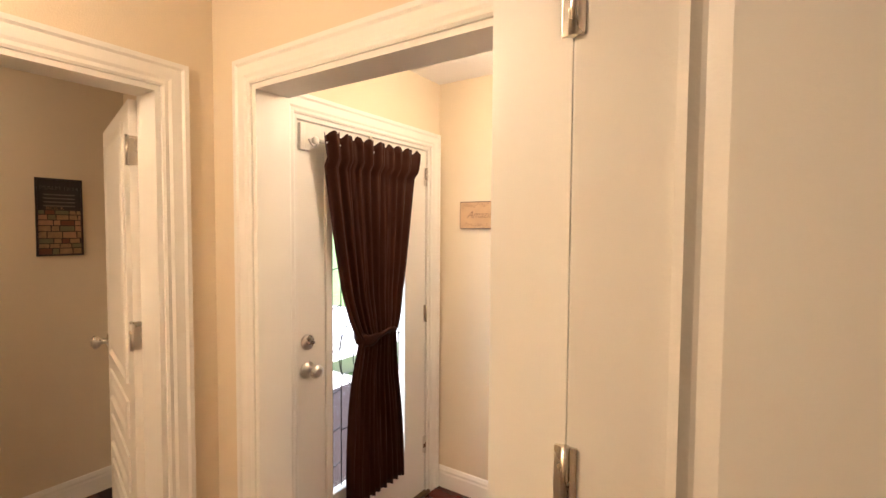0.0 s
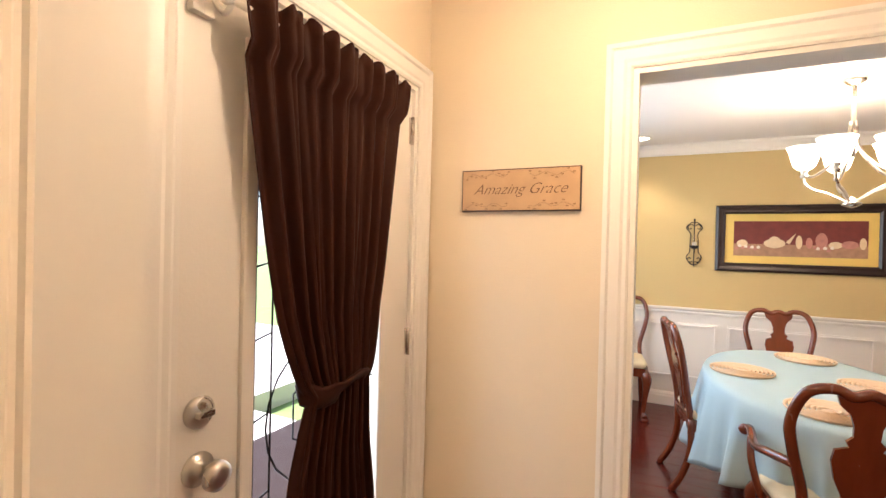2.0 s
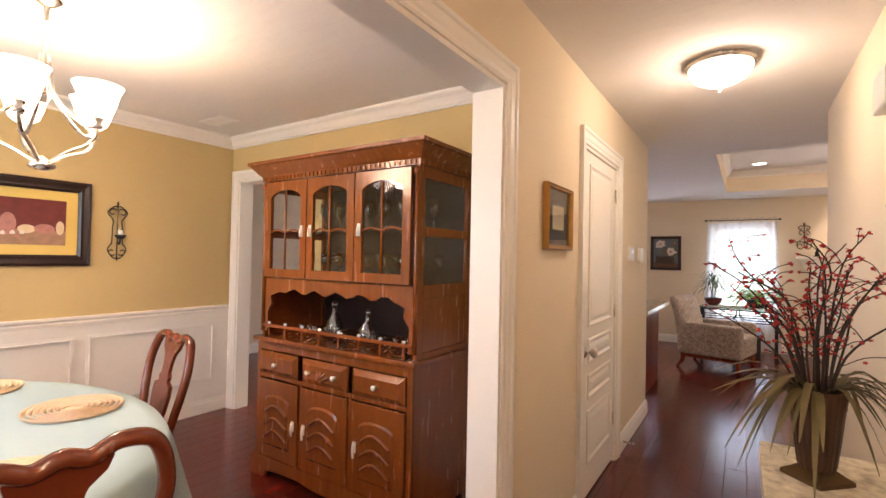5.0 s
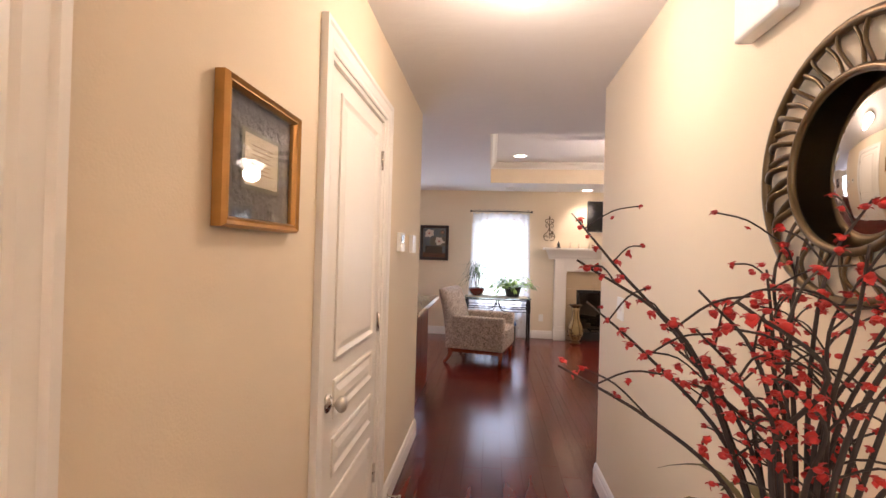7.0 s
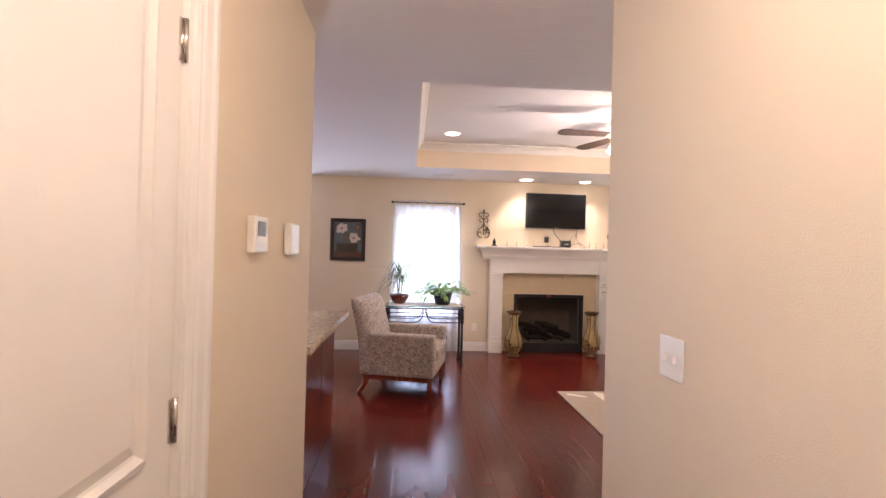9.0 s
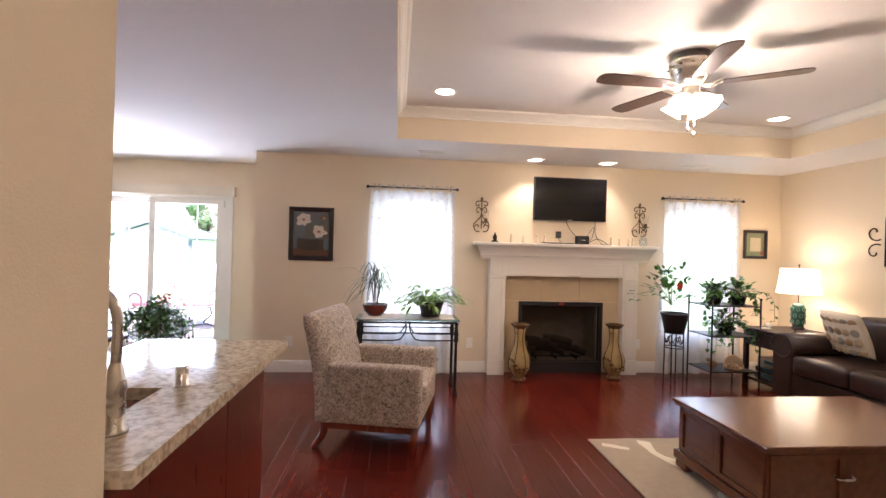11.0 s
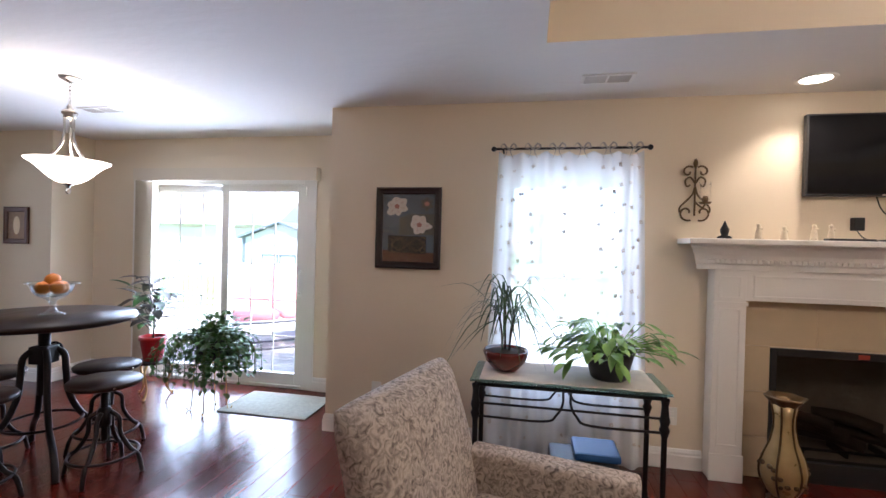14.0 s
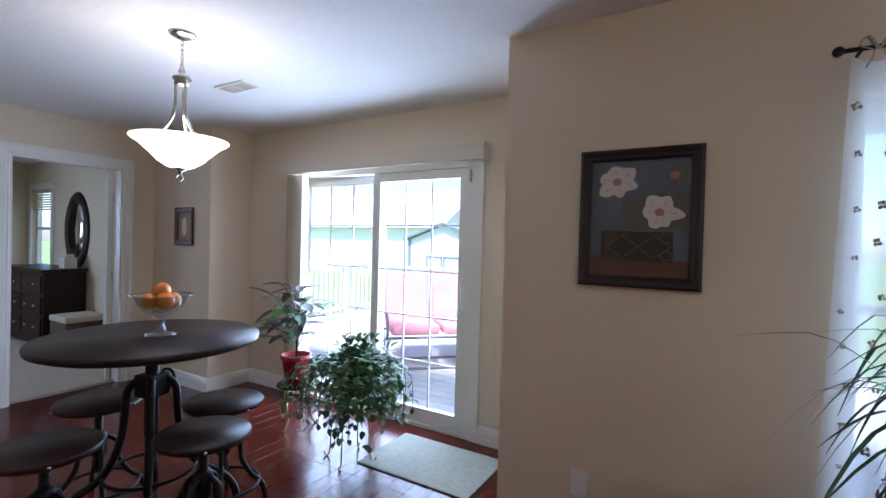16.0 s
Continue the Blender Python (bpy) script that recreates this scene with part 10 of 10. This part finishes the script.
def bedroom():
    dr = thing("dresser", "dark espresso dresser against the bedroom wall", "dresser", pose(9.66, 10.65, 0.012))

    def bx(nm, *a, r=0.006, material=DARKW, parent=dr):
        bm = bmesh.new()
        bbox(bm, *a, r)
        return part(nm, bm, material, parent)
    bx("body", -0.22, -0.63, 0.08, 0.22, 0.63, 0.92)
    bx("top", -0.25, -0.66, 0.92, 0.235, 0.66, 0.96, r=0.012)
    bx("plinth", -0.235, -0.645, 0.03, 0.22, 0.645, 0.1, r=0.012)
    for k in range(3):
        for j in range(2):
            y = -0.6 + 0.61 * j
            bx("drawer", -0.24, y, 0.14 + 0.26 * k, -0.215, y + 0.58, 0.36 + 0.26 * k)
            bm = bmesh.new()
            for q in (0.15, 0.43):
                ball(bm, -0.255, y + q, 0.25 + 0.26 * k, 0.015, seg=8)
            part("knob", bm, NICKEL, dr)
    for sx in (-1, 1):
        for sy in (-1, 1):
            bm = bmesh.new()
            lathe(bm, [(0.025, 0), (0.045, 0.02), (0.03, 0.04)], sx * 0.18, sy * 0.58, 0, 12)
            part("foot", bm, DARKW, dr)
    mi = thing("oval_mirror", "oval mirror in a wide dark frame on the bedroom wall", "mirror", pose(9.897, 10.33, 1.46, 90, 0, -90))
    bm = bmesh.new()
    lathe(bm, [(0, 0.008), (0.25, 0.008), (0.25, 0.012), (0, 0.012)], seg=48, squash=1.55)
    part("mirror_glass", bm, MIRROR, mi)
    bm = bmesh.new()
    lathe(bm, [(0.24, 0.0), (0.24, 0.016), (0.26, 0.03), (0.31, 0.035), (0.34, 0.02), (0.345, 0.0)], seg=48, squash=1.48)
    part("frame", bm, DARKW, mi)
    ot = thing("ottoman", "small patterned cream and brown ottoman by the dresser", "ottoman", pose(9.66, 9.66, 0.012))
    bm = bmesh.new()
    bbox(bm, -0.2, -0.22, 0, 0.2, 0.22, 0.36, 0.01)
    part("body", bm, mat("brown woven side", (0.12, 0.07, 0.045), 0.8, var=0.5, scale=30), ot)
    bm = bmesh.new()
    bbox(bm, -0.21, -0.23, 0.36, 0.21, 0.23, 0.43, 0.02)
    part("cushion", bm, mat("cream quilt", (0.6, 0.52, 0.42), 0.9, var=0.3, scale=40), ot)
    bo = thing("ceramic_box", "small white lattice box on the dresser", "box", pose(9.72, 10.12, 0.973))
    bm = bmesh.new()
    bbox(bm, -0.07, -0.08, 0, 0.07, 0.08, 0.14, 0.01)
    bbox(bm, -0.05, -0.05, 0.14, 0.05, 0.05, 0.18, 0.01)
    part("body", bm, KNOBP, bo)
    # window with blinds
    wn2 = thing("window_3", "white bedroom window with raised blinds", "window", kind="structure")
    y0, y1, z0, z1 = 11.15, 11.85, 0.92, 2.05
    for a in ((y0 - 0.08, z0 - 0.08, y0, z1 + 0.08), (y1, z0 - 0.08, y1 + 0.08, z1 + 0.08), (y0, z1, y1, z1 + 0.08), (y0, z0 - 0.08, y1, z0)):
        bm = bmesh.new()
        bbox(bm, 9.88, a[0], a[1], 9.899, a[2], a[3], 0.004)
        part("casing", bm, WHITE, wn2)
    for a in ((y0, z0, y0 + 0.04, z1), (y1 - 0.04, z0, y1, z1), (y0 + 0.04, z0, y1 - 0.04, z0 + 0.04), (y0 + 0.04, z1 - 0.04, y1 - 0.04, z1), (y0 + 0.04, 1.46, y1 - 0.04, 1.5)):
        bm = bmesh.new()
        bbox(bm, 9.95, a[0], a[1], 9.99, a[2], a[3], 0.004)
        part("sash", bm, WHITE, wn2)
    for k in range(8):
        bm = bmesh.new()
        box(bm, 9.9, y0 + 0.01, z1 - 0.3 + 0.035 * k, 9.945, y1 - 0.01, z1 - 0.285 + 0.035 * k)
        part("blind_slat", bm, P["cream"], wn2)


bedroom()

# ---- outdoors ----


def outdoors():
    bm = bmesh.new()
    vs = [bm.verts.new(v) for v in ((-150, -150, -0.7), (150, -150, -0.7), (150, 150, -0.7), (-150, 150, -0.7))]
    bm.faces.new(vs)
    structure("ground", bm, mat("lawn grass", (0.2, 0.3, 0.1), 0.95, var=0.4, scale=3, bump=0.8, bscale=60), "green lawn round the house", "ground")
    # front porch and walk
    bm = bmesh.new()
    box(bm, -4.4, 2.0, -0.7, -0.94, 4.2, -0.03)
    box(bm, -9.5, 2.4, -0.7, -4.4, 9.0, -0.45)
    structure("porch", bm, mat("pale concrete", (0.68, 0.66, 0.63), 0.9, var=0.15, bump=0.3), "pale concrete front porch", "porch")
    # deck of boards
    dk = thing("deck", "weathered grey board deck behind the house", "deck", kind="structure")
    DK = mat("weathered deck board", (0.6, 0.58, 0.54), 0.85, var=0.3, scale=5, bump=0.3, stretch=(6, 0.6, 1), rand=0.1)
    bm = bmesh.new()
    box(bm, 0, 0, 0, 0.14, 8.0, 0.035)
    me = bpy.data.meshes.new("deck_board")
    bm.to_mesh(me)
    bm.free()
    me.materials.append(DK)
    for k in range(31):
        ob = new("deck_board", me)
        ob.location, ob.parent = (10.24 + 0.148 * k, 1.5, -0.06), dk
    bm = bmesh.new()
    for x in (10.5, 12.5, 14.6):
        box(bm, x, 1.5, -0.7, x + 0.09, 9.5, -0.061)
    part("joist", bm, DK, dk)
    # railing
    rl = thing("deck_railing", "white wooden deck railing with balusters", "railing")
    RW = mat("white deck paint", (0.82, 0.83, 0.83), 0.6)
    for a, b in (((14.7, 1.6), (14.7, 9.4)), ((10.4, 9.4), (14.7, 9.4))):
        a, b = Vector((*a, 0)), Vector((*b, 0))
        d = b - a
        ln = d.length
        for z0, z1 in ((0.88, 0.94), (0.06, 0.11)):
            bm = bmesh.new()
            tube(bm, [a + Vector((0, 0, (z0 + z1) / 2)), b + Vector((0, 0, (z0 + z1) / 2))], 0.04, 4)
            part("rail", bm, RW, rl)
        k = 0
        while k * 0.13 < ln:
            p = a + d.normalized() * 0.13 * k
            bm = bmesh.new()
            s = 0.045 if k % 14 == 0 else 0.017
            box(bm, p.x - s, p.y - s, -0.06, p.x + s, p.y + s, 1.02 if k % 14 == 0 else 0.9)
            part("post" if k % 14 == 0 else "baluster", bm, RW, rl)
            k += 1
    # glider seat with red cushions
    gl = thing("patio_loveseat", "grey metal patio loveseat with glare-paled red cushions on the deck", "patio seat", pose(11.8, 5.88, -0.025, 0, 0, -45))
    GREYM = mat("grey outdoor metal", (0.2, 0.2, 0.21), 0.5, 0.3)
    # The red is paled in its colour to imitate overexposed daylight.
    RC = mat("glare-paled red cushion", (0.75, 0.3, 0.33), 0.85, var=0.15)
    for s in (-1, 1):
        bm = bmesh.new()
        bbox(bm, s * 0.3 - 0.28, -0.28, 0.4, s * 0.3 + 0.28, 0.3, 0.52, 0.05, None, 3)
        part("seat_cushion", bm, RC, gl, "red cushion")
        bm = bmesh.new()
        bbox(bm, s * 0.3 - 0.28, -0.06, 0.0, s * 0.3 + 0.28, 0.06, 0.62, 0.05, Matrix.Translation((0, 0.33, 0.46)) @ Matrix.Rotation(radians(-14), 4, "X"), 3)
        part("back_cushion", bm, RC, gl, "red cushion")
        bm = bmesh.new()
        tube(bm, curve([(s * 0.62, 0.36, 0.5), (s * 0.63, 0.0, 0.64), (s * 0.63, -0.3, 0.62), (s * 0.63, -0.36, 0.45), (s * 0.62, -0.2, 0.36)], 4), 0.016, 7)
        tube(bm, curve([(s * 0.6, -0.3, 0.36), (s * 0.6, -0.1, 0.2), (s * 0.6, -0.4, 0.02), (s * 0.6, 0.0, 0.012), (s * 0.6, 0.45, 0.02), (s * 0.6, 0.15, 0.2), (s * 0.6, 0.3, 0.38)], 4), 0.016, 7)
        part("side_frame", bm, GREYM, gl)
    bm = bmesh.new()
    for y in (-0.28, 0.3):
        tube(bm, [(-0.62, y, 0.38), (0.62, y, 0.38)], 0.016, 7)
        tube(bm, [(-0.6, y * 0.8, 0.02), (0.6, y * 0.8, 0.02)], 0.014, 7)
    part("cross_bar", bm, GREYM, gl)
    # garden shed
    sh = thing("garden_shed", "pale grey garden shed with dark trim and double doors", "shed", pose(18.2, 9.6, -0.7, 0, 0, 0))
    SW, ST = mat("pale shed siding", (0.78, 0.81, 0.83), 0.8, var=0.05), mat("dark shed trim", (0.2, 0.25, 0.31), 0.7)
    bm = bmesh.new()
    slab(bm, [(-1.15, 0), (1.15, 0), (1.15, 2.2), (0, 2.62), (-1.15, 2.2)], 0, 2.4, Matrix.Rotation(radians(-90), 4, "Z"))
    part("wall", bm, SW, sh)
    for s in (-1, 1):
        bm = bmesh.new()
        vs = box(bm, -0.15, 0, 0, 2.6, 1.35, 0.05)
        bmesh.ops.transform(bm, matrix=Matrix.Translation((0, 0, 2.65)) @ Matrix.Rotation(radians(-20 * s), 4, "X") @ Matrix.Diagonal((1, s, 1, 1)), verts=vs)
        part("roof", bm, ST, sh)
        bm = bmesh.new()
        box(bm, -0.03, s * 0.02 + (0 if s > 0 else -0.55), 0.1, -0.001, s * 0.02 + (0.55 if s > 0 else 0), 1.75)
        door = part("door", bm, SW, sh)
        for a in ((0.02, 0.1, 0.07, 1.75), (0.5, 0.1, 0.55, 1.75), (0.07, 0.95, 0.5, 1.0), (0.07, 1.7, 0.5, 1.75), (0.07, 0.1, 0.5, 0.15)):
            bm = bmesh.new()
            ya, yb = sorted((s * a[0], s * a[2]))
            box(bm, -0.05, ya, a[1], -0.031, yb, a[3])
            part("door_trim", bm, ST, door)
        bm = bmesh.new()
        box(bm, -0.02, s * 1.15 - 0.05, 0, 0.0, s * 1.15 + 0.05, 2.2)
        part("corner_board", bm, ST, sh)
    # support post of the deck
    ps = thing("deck_post", "white square wooden post on the deck", "post", pose(12.05, 6.93, -0.025))
    for nm, e in (("shaft", (0.05, 0.12, 2.7)), ("base_trim", (0.065, 0.0, 0.12)), ("cap_trim", (0.065, 2.7, 2.78))):
        bm = bmesh.new()
        bbox(bm, -e[0], -e[0], e[1], e[0], e[0], e[2], 0.006)
        part(nm, bm, RW, ps)
    # neighbour's house
    # Pale base colour stands in for the washed-out sky reflection.
    PALEG = mat("window with painted sky glare", (0.6, 0.64, 0.67), 0.2)
    hs = thing("neighbour_house", "pale sided house with a low roof beyond the fence", "house", pose(30, 24, -0.7))
    bm = bmesh.new()
    box(bm, 0, -7, 0, 8, 7, 3.0)
    part("wall", bm, SW, hs)
    bm = bmesh.new()
    slab(bm, [(-0.5, 3.0), (8.5, 3.0), (4, 5.6)], -7.5, 7.5)
    part("roof", bm, mat("grey shingle", (0.45, 0.44, 0.44), 0.9), hs)
    for y in (-5, -1.5, 2, 5):
        bm = bmesh.new()
        box(bm, -0.04, y - 0.5, 1.0, -0.001, y + 0.5, 2.2)
        part("window", bm, PALEG, hs)
    # trees, each a trunk with limbs and a crown of clumps of leaves
    rnd = random.Random(90)
    proto = []
    for v in range(2):
        tr = thing("tree", "broad green tree beyond the yards", "tree", pose(0, 0, -60), "far trees")
        bm = bmesh.new()
        tube(bm, [(0, 0, 0), (0.1, 0, 2.5), (0.05, 0.1, 5)], [0.3, 0.2, 0.1], 8)
        for k in range(6):
            a = k * 1.05
            tube(bm, curve([(0.08, 0, 2.2 + 0.3 * k), (1.0 * math.cos(a), 1.0 * math.sin(a), 3.4 + 0.3 * k), (1.9 * math.cos(a), 1.9 * math.sin(a), 4.2 + 0.35 * k)], 3), 0.07, 5)
        part("trunk", bm, TWIG, tr)
        bm = bmesh.new()
        for k in range(26):
            a, r, z = rnd.uniform(0, 6.28), rnd.uniform(0, 2.4), rnd.uniform(2.6, 7)
            r *= math.sin(math.pi * min(0.95, (z - 2.0) / 5.6))
            c = Vector((r * math.cos(a), r * math.sin(a), z))
            for q in range(50):
                o = Vector((rnd.gauss(0, 0.4), rnd.gauss(0, 0.4), rnd.gauss(0, 0.35)))
                leaf(bm, c + o, (rnd.uniform(-1, 1), rnd.uniform(-1, 1), rnd.uniform(-1, 0.4)), (0, 0, 1), rnd.uniform(0.2, 0.34), 0.1, 0.3)
        tagged(part("crown", bm, GREEN, tr), kind="stuff")
        proto.append(tr)
    spots = [(62 + rnd.uniform(-2, 10), y + rnd.uniform(-1.5, 1.5)) for y in range(2, 98, 4)] + [(-22 + rnd.uniform(-4, 4), y) for y in (-2, 5, 11)]
    for k, (x, y) in enumerate(spots):
        m = pose(x, y, -0.7, 0, 0, rnd.uniform(0, 360))
        if k < 2:
            proto[k].matrix_world = m
        else:
            copy_thing(proto[k % 2], m)
    # a shrub beside the front walk
    sb = thing("porch_shrub", "dark evergreen shrub beside the porch", "shrub", pose(-3.2, 2.05, -0.03))
    bushy(sb, (0, 0, 1.2), 0.55, 260, 0.09, DEEP, random.Random(3), (0.8, 0.6, 1.3))
    bm = bmesh.new()
    lathe(bm, [(0, 0), (0.2, 0), (0.26, 0.4), (0.24, 0.42), (0.2, 0.35), (0, 0.3)], seg=20)
    tube(bm, [(0, 0, 0.3), (0, 0, 1.2)], 0.03, 6)
    part("planter", bm, DKPOT, sb)


outdoors()


# ---- hardwood planks ----
def planks():
    rnd = random.Random(4)
    rooms = [(-2.43, -0.6, 2.64, 1.70), (-0.8, 1.70, 9.25, 3.045), (-0.88, 3.045, 2.79, 6.10), (2.79, 3.045, 9.25, 7.95), (4.4, -2.35, 9.25, 1.70), (9.25, 3.955, 10.08, 7.95)]
    w, rest, near, meshes = 0.125, bmesh.new(), 0, {}
    floor = bpy.data.objects["floor"]
    y = -2.35
    while y < 7.95:
        x = -2.43 - rnd.random() * 1.2
        while x < 10.08:
            ln = rnd.choice((0.6, 0.9, 1.2, 1.5))
            for r in rooms:
                x0, x1, y0, y1 = max(x, r[0]), min(x + ln, r[2]), max(y, r[1]), min(y + w, r[3])
                if x1 - x0 < 0.01 or y1 - y0 < 0.01:
                    continue
                a, b, c = x1 - x0 - 0.0008, y1 - y0 - 0.0007, 0.0014
                top = [(c, c), (a - c, c), (a - c, b - c), (c, b - c)]
                base = [(0, 0), (a, 0), (a, b), (0, b)]
                if y > 1.7 and y < 3.0 and x > 1.0 and x < 8.6 and near < 300 or (y >= 0.9 and y < 1.7 and x > 4.4 and near < 300):
                    key = (round(a, 4), round(b, 4))
                    if key not in meshes:
                        bm = bmesh.new()
                        lo = [bm.verts.new((*p, -0.012)) for p in base]
                        mid = [bm.verts.new((*p, -0.001)) for p in base]
                        hi = [bm.verts.new((*p, 0)) for p in top]
                        bm.faces.new(hi)
                        for q, s in ((lo, mid), (mid, hi)):
                            for i in range(4):
                                bm.faces.new((q[i], q[(i + 1) % 4], s[(i + 1) % 4], s[i]))
                        me = bpy.data.meshes.new("plank")
                        bm.to_mesh(me)
                        bm.free()
                        me.materials.append(FLOORW)
                        meshes[key] = me
                    ob = new("plank", meshes[key])
                    ob.location, ob.parent = (x0, y0, 0), floor
                    near += 1
                else:
                    mid = [rest.verts.new((x0 + p, y0 + q, -0.001)) for p, q in base]
                    hi = [rest.verts.new((x0 + p, y0 + q, 0)) for p, q in top]
                    rest.faces.new(hi)
                    for i in range(4):
                        rest.faces.new((mid[i], mid[(i + 1) % 4], hi[(i + 1) % 4], hi[i]))
            x += ln
        y += w
    ob = link("planks", rest, FLOORR, recalc=False)
    ob.parent = floor
    tagged(ob, kind="stuff")


FLOORR = FLOORW.copy()
FLOORR.name = "dark cherry plank wood of the rest"
for nd in FLOORR.node_tree.nodes:
    if nd.type == "OBJECT_INFO":
        geo = FLOORR.node_tree.nodes.new("ShaderNodeNewGeometry")
        for ln in [k for k in FLOORR.node_tree.links if k.from_node == nd]:
            FLOORR.node_tree.links.new(geo.outputs["Random Per Island"], ln.to_socket)
planks()
